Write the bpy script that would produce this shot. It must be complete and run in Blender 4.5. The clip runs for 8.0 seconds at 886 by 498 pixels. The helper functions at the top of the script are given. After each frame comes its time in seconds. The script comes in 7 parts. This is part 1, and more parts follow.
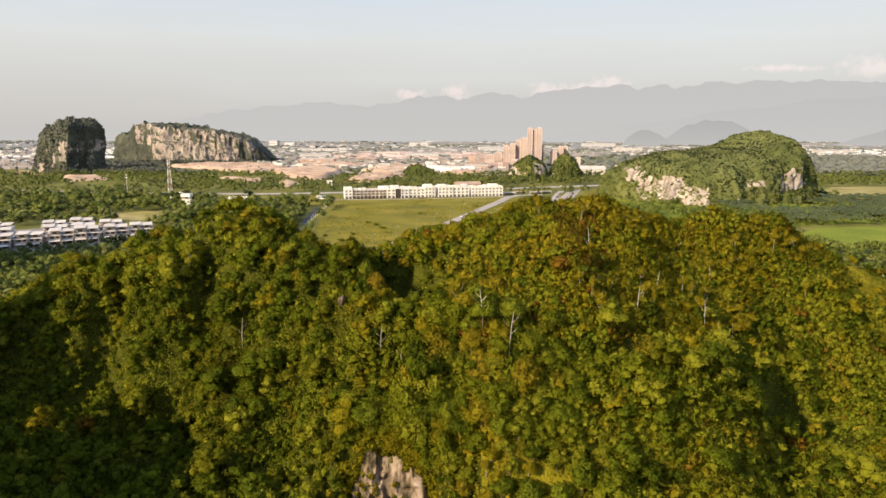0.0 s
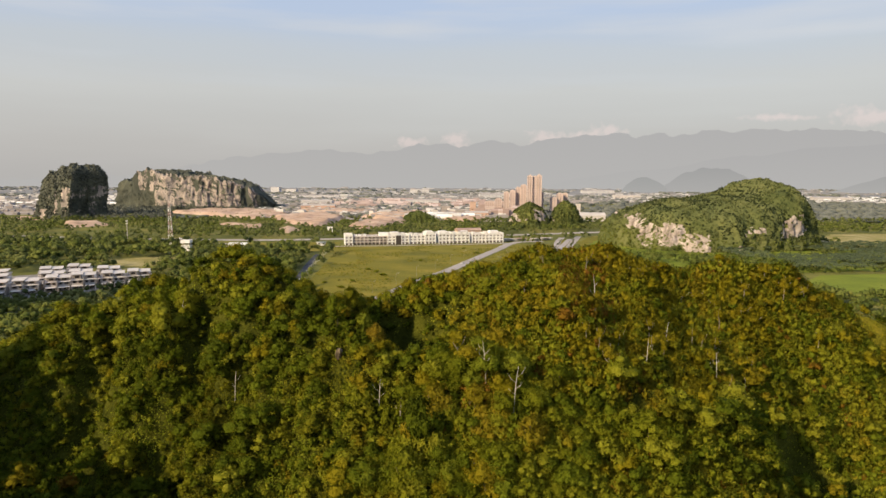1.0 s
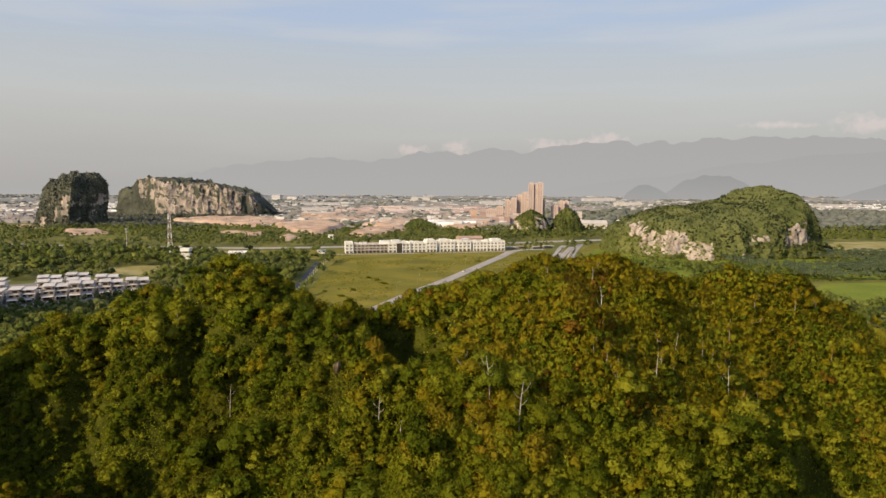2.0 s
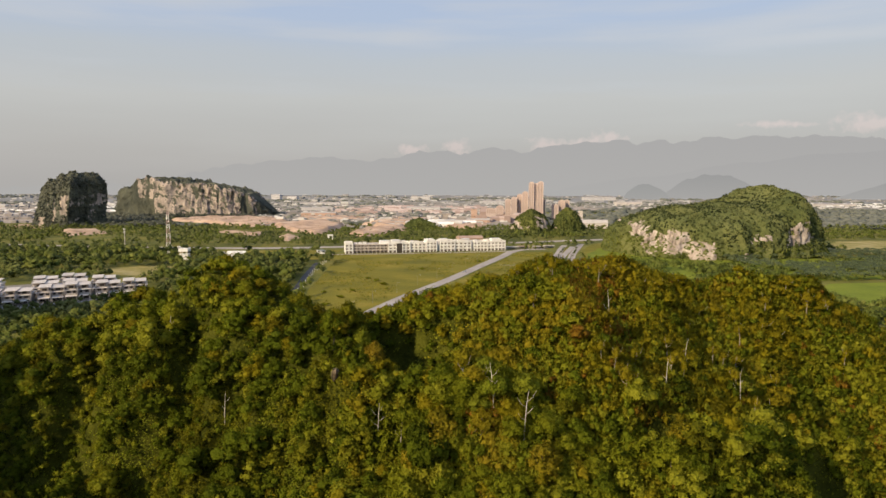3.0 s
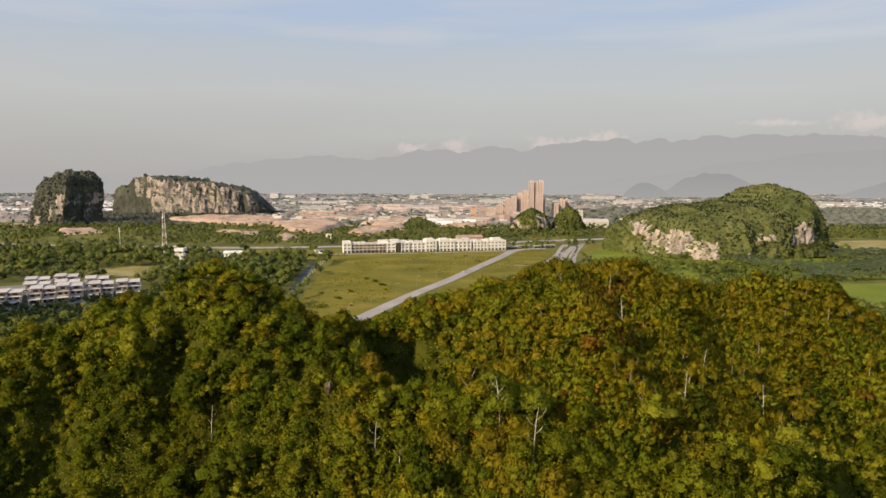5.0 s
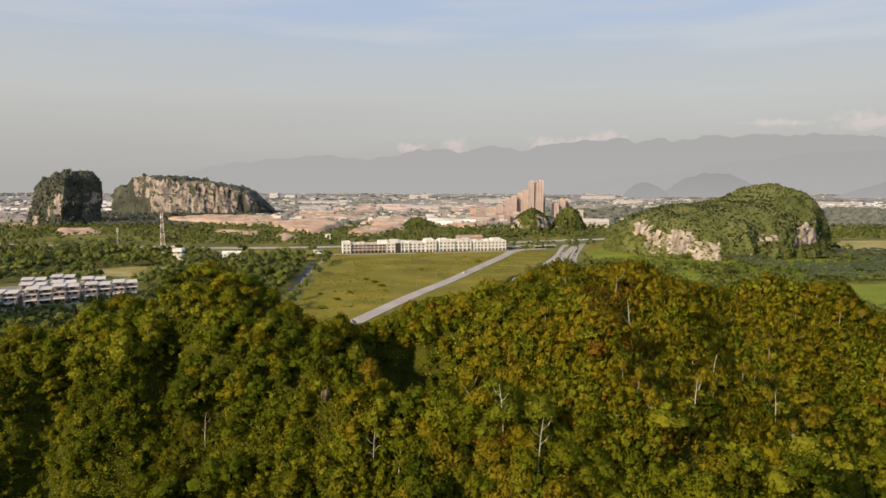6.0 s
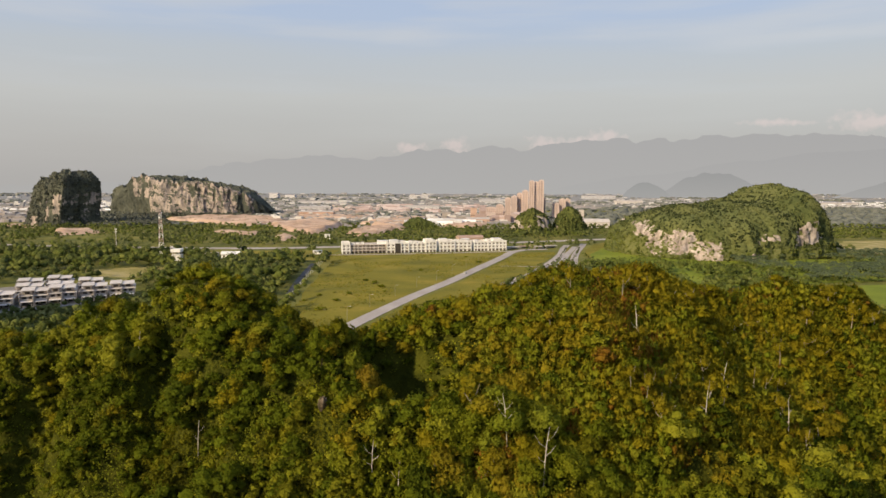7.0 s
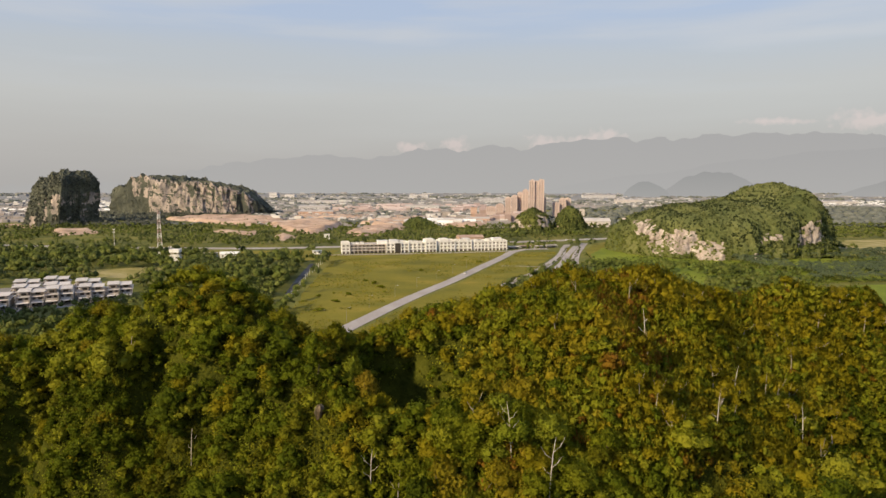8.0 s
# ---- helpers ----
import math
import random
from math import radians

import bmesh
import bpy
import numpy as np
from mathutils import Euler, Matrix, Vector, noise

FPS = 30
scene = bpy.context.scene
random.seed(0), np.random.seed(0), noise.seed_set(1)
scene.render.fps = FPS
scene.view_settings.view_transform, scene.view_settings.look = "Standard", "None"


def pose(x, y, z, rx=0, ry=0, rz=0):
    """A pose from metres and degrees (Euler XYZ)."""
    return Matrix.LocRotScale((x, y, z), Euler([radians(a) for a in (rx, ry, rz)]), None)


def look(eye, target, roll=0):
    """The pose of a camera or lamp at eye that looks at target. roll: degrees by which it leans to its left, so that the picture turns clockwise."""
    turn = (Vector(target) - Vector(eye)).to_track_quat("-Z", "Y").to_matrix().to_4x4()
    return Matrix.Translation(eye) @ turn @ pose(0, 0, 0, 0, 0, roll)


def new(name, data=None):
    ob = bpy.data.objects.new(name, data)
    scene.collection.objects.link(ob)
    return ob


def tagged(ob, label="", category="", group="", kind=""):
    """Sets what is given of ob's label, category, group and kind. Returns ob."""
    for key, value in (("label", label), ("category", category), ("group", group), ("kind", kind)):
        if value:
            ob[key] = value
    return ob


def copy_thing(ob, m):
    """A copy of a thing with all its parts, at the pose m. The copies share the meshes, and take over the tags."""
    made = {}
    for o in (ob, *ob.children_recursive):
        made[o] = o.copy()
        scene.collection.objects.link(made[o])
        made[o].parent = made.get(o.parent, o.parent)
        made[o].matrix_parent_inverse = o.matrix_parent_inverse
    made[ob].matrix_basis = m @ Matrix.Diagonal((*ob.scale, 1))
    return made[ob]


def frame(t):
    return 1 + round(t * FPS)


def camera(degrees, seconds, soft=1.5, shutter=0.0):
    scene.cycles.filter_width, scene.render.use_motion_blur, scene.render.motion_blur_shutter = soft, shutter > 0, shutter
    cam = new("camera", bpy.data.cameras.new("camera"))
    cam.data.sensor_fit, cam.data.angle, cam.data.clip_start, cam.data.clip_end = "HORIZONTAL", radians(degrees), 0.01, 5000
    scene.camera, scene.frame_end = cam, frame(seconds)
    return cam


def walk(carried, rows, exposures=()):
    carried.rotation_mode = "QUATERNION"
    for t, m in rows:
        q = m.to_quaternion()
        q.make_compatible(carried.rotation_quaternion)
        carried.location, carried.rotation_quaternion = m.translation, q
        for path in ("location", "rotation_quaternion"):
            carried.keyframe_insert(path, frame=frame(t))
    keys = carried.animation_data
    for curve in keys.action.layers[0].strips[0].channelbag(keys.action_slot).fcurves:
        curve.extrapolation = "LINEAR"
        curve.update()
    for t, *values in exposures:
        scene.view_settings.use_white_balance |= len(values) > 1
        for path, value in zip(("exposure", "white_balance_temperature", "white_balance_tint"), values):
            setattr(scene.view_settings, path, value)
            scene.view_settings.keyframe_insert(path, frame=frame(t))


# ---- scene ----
cam = camera(69.8, 8.0, soft=1.5)
PATH = [
    (0, (1.148, -33.748, 70.55), (1.143, -31.781, 70.183), 0.1),
    (0.5, (1.017, -31.854, 70.656), (1.012, -29.876, 70.36), 0.1),
    (1, (0.878, -29.913, 70.765), (0.872, -27.926, 70.541), 0.2),
    (1.5, (0.79, -27.891, 70.825), (0.782, -25.901, 70.625), 0.2),
    (3, (0.363, -21.455, 70.872), (0.354, -19.465, 70.67), 0.1),
    (3.5, (0.19, -19.387, 70.939), (0.182, -17.397, 70.737), 0.1),
    (4, (0.117, -17.259, 70.963), (0.109, -15.269, 70.76), 0.1),
    (4.5, (-0.004, -15.237, 71.021), (-0.011, -13.248, 70.816), 0.1),
    (6, (-0.369, -9.41, 71.107), (-0.374, -7.42, 70.9), 0.1),
    (6.5, (-0.441, -7.474, 71.1), (-0.446, -5.485, 70.893), 0.1),
    (7, (-0.555, -5.627, 71.117), (-0.56, -3.638, 70.91), 0.1),
    (7.5, (-0.643, -3.77, 71.147), (-0.648, -1.781, 70.939), 0.1),
    (8, (-0.728, -1.91, 71.17), (-0.733, 0.079, 70.961), 0.0),
]
walk(cam, [(t, look(eye, target, roll)) for t, eye, target, roll in PATH],
     exposures=[(0.0, 0.62), (0.5, 0.46), (1.0, 0.28), (1.5, 0.16), (8.0, 0.16)])

# ---- light ----
SUN_EL, SUN_DIR = radians(29), Vector((-0.74, -0.67, 0))   # towards the sun, in plan
world = bpy.data.worlds.new("sky")
scene.world = world
world.use_nodes = True
wn, wl = world.node_tree.nodes, world.node_tree.links
wn.clear()
w_out = wn.new("ShaderNodeOutputWorld")
w_bg = wn.new("ShaderNodeBackground")
w_sky = wn.new("ShaderNodeTexSky")
w_sky.sky_type, w_sky.sun_disc = "NISHITA", False
w_sky.sun_elevation = SUN_EL
w_sky.sun_rotation = math.atan2(SUN_DIR.x, SUN_DIR.y)
w_sky.dust_density, w_sky.air_density = 3.0, 1.0
w_co = wn.new("ShaderNodeTexCoord")
w_sep = wn.new("ShaderNodeSeparateXYZ")
wl.new(w_co.outputs["Generated"], w_sep.inputs[0])


def wmath(op, a, b=0.0, c=0.0):
    n = wn.new("ShaderNodeMath")
    n.operation = op
    for k, v in enumerate((a, b, c)):
        if isinstance(v, (int, float)):
            n.inputs[k].default_value = v
        else:
            wl.new(v, n.inputs[k])
    return n.outputs[0]


def wramp(fac, stops):
    n = wn.new("ShaderNodeValToRGB")
    e = n.color_ramp.elements
    e[0].position, e[0].color = stops[0][0], (*stops[0][1], 1)
    e[1].position, e[1].color = stops[-1][0], (*stops[-1][1], 1)
    for p, c in stops[1:-1]:
        e.new(p).color = (*c, 1)
    wl.new(fac, n.inputs[0])
    return n.outputs[0]


def wmix(fac, a, b):
    n = wn.new("ShaderNodeMix")
    n.data_type = "RGBA"
    for s, v in ((n.inputs[0], fac), (n.inputs[6], a), (n.inputs[7], b)):
        if isinstance(v, tuple):
            s.default_value = (*v, 1)
        elif isinstance(v, (int, float)):
            s.default_value = v
        else:
            wl.new(v, s)
    return n.outputs[2]


# thin cirrus streaks, warped, bend the border between the haze and the blue
w_map = wn.new("ShaderNodeMapping")
w_map.inputs["Scale"].default_value = (1.6, 1.6, 15.0)
w_map.inputs["Rotation"].default_value = (0.0, radians(-8), 0.0)
wl.new(w_co.outputs["Generated"], w_map.inputs[0])
w_noise = wn.new("ShaderNodeTexNoise")
w_noise.inputs["Scale"].default_value, w_noise.inputs["Detail"].default_value = 1.3, 5.0
wl.new(w_map.outputs[0], w_noise.inputs[0])
streak = w_noise.outputs[0]
height = wmath("ADD", w_sep.outputs[2], wmath("MULTIPLY", wmath("SUBTRACT", streak, 0.5), 0.06))
haze = wramp(height, [(0.0, (0.45, 0.435, 0.42)), (0.05, (0.47, 0.455, 0.44)), (0.13, (0.53, 0.525, 0.505)),
                      (0.18, (0.50, 0.53, 0.56)), (0.24, (0.44, 0.52, 0.66)), (0.32, (0.42, 0.51, 0.68)), (1.0, (0.20, 0.32, 0.60))])
cirrus = wmath("MULTIPLY", wmath("SMOOTH_MIN", wmath("MAXIMUM", wmath("MULTIPLY", wmath("SUBTRACT", streak, 0.49), 5.5), 0.0), 1.0, 0.2), 0.7)
cirrus = wmath("MULTIPLY", cirrus, wmath("MINIMUM", wmath("MAXIMUM", wmath("MULTIPLY", wmath("SUBTRACT", w_sep.outputs[2], 0.11), 12.0), 0.12), 1.0))
haze = wmix(cirrus, haze, (0.59, 0.595, 0.60))
# small pink cumulus heads over the mountain crest: azimuth slope, height slope, half widths
puff_noise = wn.new("ShaderNodeTexNoise")
puff_noise.inputs["Scale"].default_value, puff_noise.inputs["Detail"].default_value = 90.0, 5.0
wl.new(w_co.outputs["Generated"], puff_noise.inputs[0])
az = wmath("DIVIDE", w_sep.outputs[0], wmath("MAXIMUM", w_sep.outputs[1], 0.05))
el = wmath("DIVIDE", w_sep.outputs[2], wmath("MAXIMUM", w_sep.outputs[1], 0.05))
puffs = 0.0
for a, e, ra, re in ((0.018, 0.053, 0.016, 0.010), (-0.055, 0.050, 0.02, 0.006), (0.155, 0.058, 0.022, 0.009), (0.22, 0.061, 0.03, 0.006),
                     (0.25, 0.068, 0.022, 0.009), (0.52, 0.090, 0.04, 0.004), (0.66, 0.092, 0.05, 0.011)):
    dx = wmath("DIVIDE", wmath("SUBTRACT", az, a), ra * 1.2)
    dz = wmath("DIVIDE", wmath("SUBTRACT", el, e + 0.004), re * 1.25)
    d = wmath("SQRT", wmath("ADD", wmath("MULTIPLY", dx, dx), wmath("MULTIPLY", dz, dz)))
    blob = wmath("MAXIMUM", wmath("SUBTRACT", 1.25, wmath("ADD", d, wmath("MULTIPLY", wmath("SUBTRACT", puff_noise.outputs[0], 0.5), 2.6))), 0.0)
    puffs = wmath("MAXIMUM", blob, puffs)
puffs = wmath("MULTIPLY", wmath("MINIMUM", puffs, 1.0), 0.6)
puffs = wmath("MULTIPLY", puffs, wmath("GREATER_THAN", w_sep.outputs[1], 0.2))
haze = wmix(puffs, haze, (0.72, 0.60, 0.57))
scaled = wn.new("ShaderNodeVectorMath")
scaled.operation = "SCALE"
scaled.inputs["Scale"].default_value = 0.10
wl.new(w_sky.outputs[0], scaled.inputs[0])
wl.new(wmix(0.85, scaled.outputs[0], haze), w_bg.inputs[0])
w_bg.inputs[1].default_value = 0.985
wl.new(w_bg.outputs[0], w_out.inputs[0])

sun = new("sun", bpy.data.lights.new("sun", "SUN"))
sun.data.energy, sun.data.angle, sun.data.color = 5.0, radians(0.6), (1.0, 0.79, 0.50)
sun_from = SUN_DIR.normalized() * math.cos(SUN_EL) + Vector((0, 0, math.sin(SUN_EL)))
sun.matrix_world = look(sun_from * 900, (0, 0, 0))

# ---- small helpers ----


def lattice(ix, iy, seed):
    v = np.sin(ix * 127.1 + iy * 311.7 + seed * 74.7) * 43758.5453
    return v - np.floor(v)


def vnoise(x, y, seed=0):
    """Smooth value noise, 0 to 1."""
    x, y = np.asarray(x, float), np.asarray(y, float)
    ix, iy = np.floor(x), np.floor(y)
    fx, fy = x - ix, y - iy
    fx, fy = fx * fx * (3 - 2 * fx), fy * fy * (3 - 2 * fy)
    a, b = lattice(ix, iy, seed), lattice(ix + 1, iy, seed)
    c, d = lattice(ix, iy + 1, seed), lattice(ix + 1, iy + 1, seed)
    return (a * (1 - fx) + b * fx) * (1 - fy) + (c * (1 - fx) + d * fx) * fy


def fbm(x, y, seed=0, octaves=4):
    total, amp, size = 0, 0.5, 1.0
    for k in range(octaves):
        total = total + amp * vnoise(np.asarray(x) * size, np.asarray(y) * size, seed + 13 * k)
        amp, size = amp / 2, size * 2.03
    return total


def smooth(a, b, x):
    t = np.clip((x - a) / (b - a), 0, 1)
    return t * t * (3 - 2 * t)


def mesh_np(name, verts, quads=None, tris=None, flat=False):
    """A mesh from numpy arrays of vertices, quads and triangles."""
    me = bpy.data.meshes.new(name)
    verts = np.asarray(verts, np.float32)
    quads = np.zeros((0, 4), np.int32) if quads is None else np.asarray(quads, np.int32)
    tris = np.zeros((0, 3), np.int32) if tris is None else np.asarray(tris, np.int32)
    me.vertices.add(len(verts))
    me.vertices.foreach_set("co", verts.ravel())
    loops = np.concatenate([quads.ravel(), tris.ravel()])
    me.loops.add(len(loops))
    me.loops.foreach_set("vertex_index", loops)
    n = len(quads) + len(tris)
    me.polygons.add(n)
    start = np.concatenate([np.arange(len(quads)) * 4, len(quads) * 4 + np.arange(len(tris)) * 3])
    me.polygons.foreach_set("loop_start", start.astype(np.int32))
    if flat:
        me.polygons.foreach_set("use_smooth", np.zeros(n, bool))
    me.update(calc_edges=True)
    return me


def grid_quads(nu, nv, wrap=False):
    """Quads of a grid of nv rows by nu columns; wrap joins the last column to the first."""
    cols = nu if wrap else nu - 1
    r, c = np.meshgrid(np.arange(nv - 1), np.arange(cols), indexing="ij")
    c2 = (c + 1) % nu
    return np.stack([r * nu + c, r * nu + c2, (r + 1) * nu + c2, (r + 1) * nu + c], -1).reshape(-1, 4)


def box(bm, x0, y0, z0, x1, y1, z1):
    vs = [bm.verts.new(p) for p in ((x0, y0, z0), (x1, y0, z0), (x1, y1, z0), (x0, y1, z0), (x0, y0, z1), (x1, y0, z1), (x1, y1, z1), (x0, y1, z1))]
    for f in ((3, 2, 1, 0), (4, 5, 6, 7), (0, 1, 5, 4), (1, 2, 6, 5), (2, 3, 7, 6), (3, 0, 4, 7)):
        bm.faces.new([vs[i] for i in f])
    return bm


def boxes(*rows):
    bm = bmesh.new()
    for r in rows:
        box(bm, *r)
    return bm


def tube(bm, pts, radii, sides=7):
    """A tapered tube through the points."""
    rings = []
    for k, p in enumerate(pts):
        p = Vector(p)
        way = (Vector(pts[min(k + 1, len(pts) - 1)]) - Vector(pts[max(k - 1, 0)])).normalized()
        u = way.orthogonal().normalized()
        v = way.cross(u)
        rings.append([bm.verts.new(p + radii[k] * (math.cos(a) * u + math.sin(a) * v)) for a in [2 * math.pi * i / sides for i in range(sides)]])
    for a, b in zip(rings, rings[1:]):
        for i in range(sides):
            bm.faces.new((a[i], a[(i + 1) % sides], b[(i + 1) % sides], b[i]))
    bm.faces.new(rings[0][::-1])
    bm.faces.new(rings[-1])
    return bm


def part(name, bm, material, parent=None, label=""):
    """Links a bmesh (or a mesh) as one object, under a thing or a part."""
    if isinstance(bm, bmesh.types.BMesh):
        me = bpy.data.meshes.new(name)
        bm.to_mesh(me)
        bm.free()
        me.materials.append(material)
    else:
        me = bm
        if material and not me.materials:
            me.materials.append(material)
    ob = new(name, me)
    ob.parent = parent
    if label:
        tagged(ob, label)
    return ob


def thing(name, m, label, category, group="", kind=""):
    ob = new(name)
    ob.matrix_world = m
    return tagged(ob, label, category, group, kind)


# ---- materials ----
def material(name, stops, scale, rough=0.8, detail=6.0, bump=0.0, bump_scale=None, metal=0.0, stretch=(1, 1, 1), fine=None, random=0.0, island=0.0, world_space=False, through_light=0.0, gloss=0.25, relief=1.0):
    """Noise-driven colour between the stops, with a second finer grain, optional bump, and variation from piece to piece."""
    m = bpy.data.materials.new(name)
    m.use_nodes = True
    nt = m.node_tree
    nodes, links = nt.nodes, nt.links
    bsdf = nodes["Principled BSDF"]
    bsdf.inputs["Roughness"].default_value, bsdf.inputs["Metallic"].default_value = rough, metal
    bsdf.inputs["Specular IOR Level"].default_value = 0.06 if through_light else gloss
    if world_space:
        co = nodes.new("ShaderNodeNewGeometry").outputs["Position"]
    else:
        co = nodes.new("ShaderNodeTexCoord").outputs["Object"]
    mp = nodes.new("ShaderNodeMapping")
    mp.inputs["Scale"].default_value = stretch
    links.new(co, mp.inputs[0])
    n1 = nodes.new("ShaderNodeTexNoise")
    n1.inputs["Scale"].default_value, n1.inputs["Detail"].default_value = scale, detail
    links.new(mp.outputs[0], n1.inputs[0])
    fac = n1.outputs[0]
    n2 = nodes.new("ShaderNodeTexNoise")
    n2.inputs["Scale"].default_value, n2.inputs["Detail"].default_value = fine or scale * 9, 4.0
    links.new(mp.outputs[0], n2.inputs[0])

    def math_node(op, a, b):
        n = nodes.new("ShaderNodeMath")
        n.operation = op
        for k, v in enumerate((a, b)):
            if isinstance(v, (int, float)):
                n.inputs[k].default_value = v
            else:
                links.new(v, n.inputs[k])
        return n.outputs[0]
    fac = math_node("ADD", fac, math_node("MULTIPLY", math_node("SUBTRACT", n2.outputs[0], 0.5), 0.35))
    if random:
        fac = math_node("ADD", fac, math_node("MULTIPLY", math_node("SUBTRACT", nodes.new("ShaderNodeObjectInfo").outputs["Random"], 0.5), random))
    if island:
        fac = math_node("ADD", fac, math_node("MULTIPLY", math_node("SUBTRACT", nodes.new("ShaderNodeNewGeometry").outputs["Random Per Island"], 0.5), island))
    if through_light:
        # each tree and each bough of it has a tint of its own
        tint = nodes.new("ShaderNodeAttribute")
        tint.attribute_name = "tint"
        fac = math_node("ADD", fac, tint.outputs["Fac"])
    ramp = nodes.new("ShaderNodeValToRGB")
    e = ramp.color_ramp.elements
    e[0].position, e[0].color = stops[0][0], (*stops[0][1], 1)
    e[1].position, e[1].color = stops[-1][0], (*stops[-1][1], 1)
    for p, c in stops[1:-1]:
        e.new(p).color = (*c, 1)
    links.new(fac, ramp.inputs[0])
    links.new(ramp.outputs[0], bsdf.inputs["Base Color"])
    if bump:
        b = nodes.new("ShaderNodeBump")
        b.inputs["Strength"].default_value, b.inputs["Distance"].default_value = min(bump, 1.0), max(bump, 0.05)
        n3 = nodes.new("ShaderNodeTexNoise")
        n3.inputs["Scale"].default_value, n3.inputs["Detail"].default_value = bump_scale or scale * 4, 6.0
        links.new(mp.outputs[0], n3.inputs[0])
        links.new(n3.outputs[0], b.inputs["Height"])
        links.new(b.outputs[0], bsdf.inputs["Normal"])
    if through_light:
        b = nodes.new("ShaderNodeBump")
        b.inputs["Strength"].default_value, b.inputs["Distance"].default_value = 1.0, 0.55 * relief
        n3 = nodes.new("ShaderNodeTexNoise")
        n3.inputs["Scale"].default_value, n3.inputs["Detail"].default_value = 2.4 / relief, 5.0
        links.new(mp.outputs[0], n3.inputs[0])
        links.new(n3.outputs[0], b.inputs["Height"])
        links.new(b.outputs[0], bsdf.inputs["Normal"])
        tr = nodes.new("ShaderNodeBsdfTranslucent")
        links.new(ramp.outputs[0], tr.inputs[0])
        mix = nodes.new("ShaderNodeMixShader")
        mix.inputs[0].default_value = through_light
        links.new(bsdf.outputs[0], mix.inputs[1])
        links.new(tr.outputs[0], mix.inputs[2])
        links.new(mix.outputs[0], nodes["Material Output"].inputs[0])
    return m


def plain(name, colour, rough=0.7, metal=0.0, spread=0.12, scale=0.8):
    """A nearly even colour with weathering at two scales."""
    lo, hi = [c * (1 - spread) for c in colour], [min(1, c * (1 + spread)) for c in colour]
    return material(name, [(0.3, lo), (0.7, hi)], scale, rough, metal=metal, random=0.2)


LEAF = material("leaves", [(0.2, (0.0845, 0.0852, 0.0052)), (0.42, (0.1457, 0.1441, 0.0078)), (0.6, (0.1963, 0.1963, 0.0119)), (0.85, (0.2551, 0.2329, 0.0183))], 0.055,
                rough=0.7, detail=5, fine=1.2, random=0.4, island=0.16, world_space=True, through_light=0.32)
LEAF_OLIVE = material("olive_leaves", [(0.2, (0.1600, 0.1430, 0.0057)), (0.42, (0.2600, 0.2260, 0.0092)), (0.6, (0.3160, 0.2660, 0.0148)), (0.85, (0.3300, 0.2560, 0.0190))], 0.045,
                      rough=0.7, detail=6, fine=1.2, random=0.3, island=0.16, world_space=True, through_light=0.42)
LEAF_DEEP = material("deep_green_leaves", [(0.2, (0.0667, 0.0865, 0.0050)), (0.42, (0.1121, 0.1389, 0.0075)), (0.6, (0.1602, 0.1913, 0.0113)), (0.8, (0.2269, 0.2489, 0.0200))], 0.055,
                     rough=0.7, detail=5, fine=1.2, random=0.35, island=0.16, world_space=True, through_light=0.34)
LEAF_GOLD = material("golden_leaves", [(0.2, (0.1211, 0.1056, 0.0057)), (0.42, (0.1955, 0.1642, 0.0082)), (0.6, (0.2686, 0.2169, 0.0138)), (0.8, (0.2935, 0.2167, 0.0182))], 0.055,
                     rough=0.7, detail=5, fine=1.2, random=0.35, island=0.16, world_space=True, through_light=0.34)
LEAF_DRY = material("dry_leaves", [(0.25, (0.1584, 0.1005, 0.0076)), (0.5, (0.2176, 0.1193, 0.0125)), (0.75, (0.2612, 0.1187, 0.0169))], 0.2,
                    rough=0.7, fine=1.4, random=0.2, island=0.3, world_space=True, through_light=0.3)
LEAF_FRESH = material("fresh_leaves", [(0.25, (0.1207, 0.1408, 0.0071)), (0.5, (0.1961, 0.2111, 0.0114)), (0.75, (0.2940, 0.2886, 0.0228))], 0.10,
                      rough=0.7, detail=4, fine=1.2, random=0.25, island=0.16, world_space=True, through_light=0.34)
LEAF_FAR = material("far_leaves", [(0.25, (0.0566, 0.0739, 0.0234)), (0.5, (0.1109, 0.1306, 0.0370)), (0.75, (0.1910, 0.2033, 0.0616))], 0.03,
                    rough=0.8, detail=4, fine=0.3, island=0.4, relief=2.5, world_space=True, through_light=0.12)
LEAF_PLAIN = material("light_plain_leaves", [(0.25, (0.0700, 0.0912, 0.0191)), (0.5, (0.1166, 0.1399, 0.0297)), (0.75, (0.1802, 0.1961, 0.0477))], 0.05,
                      rough=0.8, detail=4, fine=0.4, island=0.3, relief=2.0, world_space=True, through_light=0.15)
# blue-grey leaves: the haze over the far crags is put into this colour
LEAF_CRAG = material("hazed_crag_leaves", [(0.25, (0.0640, 0.0717, 0.0614)), (0.5, (0.1050, 0.1126, 0.0896)), (0.75, (0.1638, 0.1690, 0.1280))], 0.03,
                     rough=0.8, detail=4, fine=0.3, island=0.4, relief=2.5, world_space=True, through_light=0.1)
LEAF_HILL = material("hill_leaves", [(0.25, (0.0564, 0.0726, 0.0269)), (0.5, (0.1073, 0.1264, 0.0430)), (0.75, (0.1806, 0.1908, 0.0698))], 0.03,
                     rough=0.8, detail=6, fine=0.35, island=0.45, relief=2.5, world_space=True, through_light=0.12)
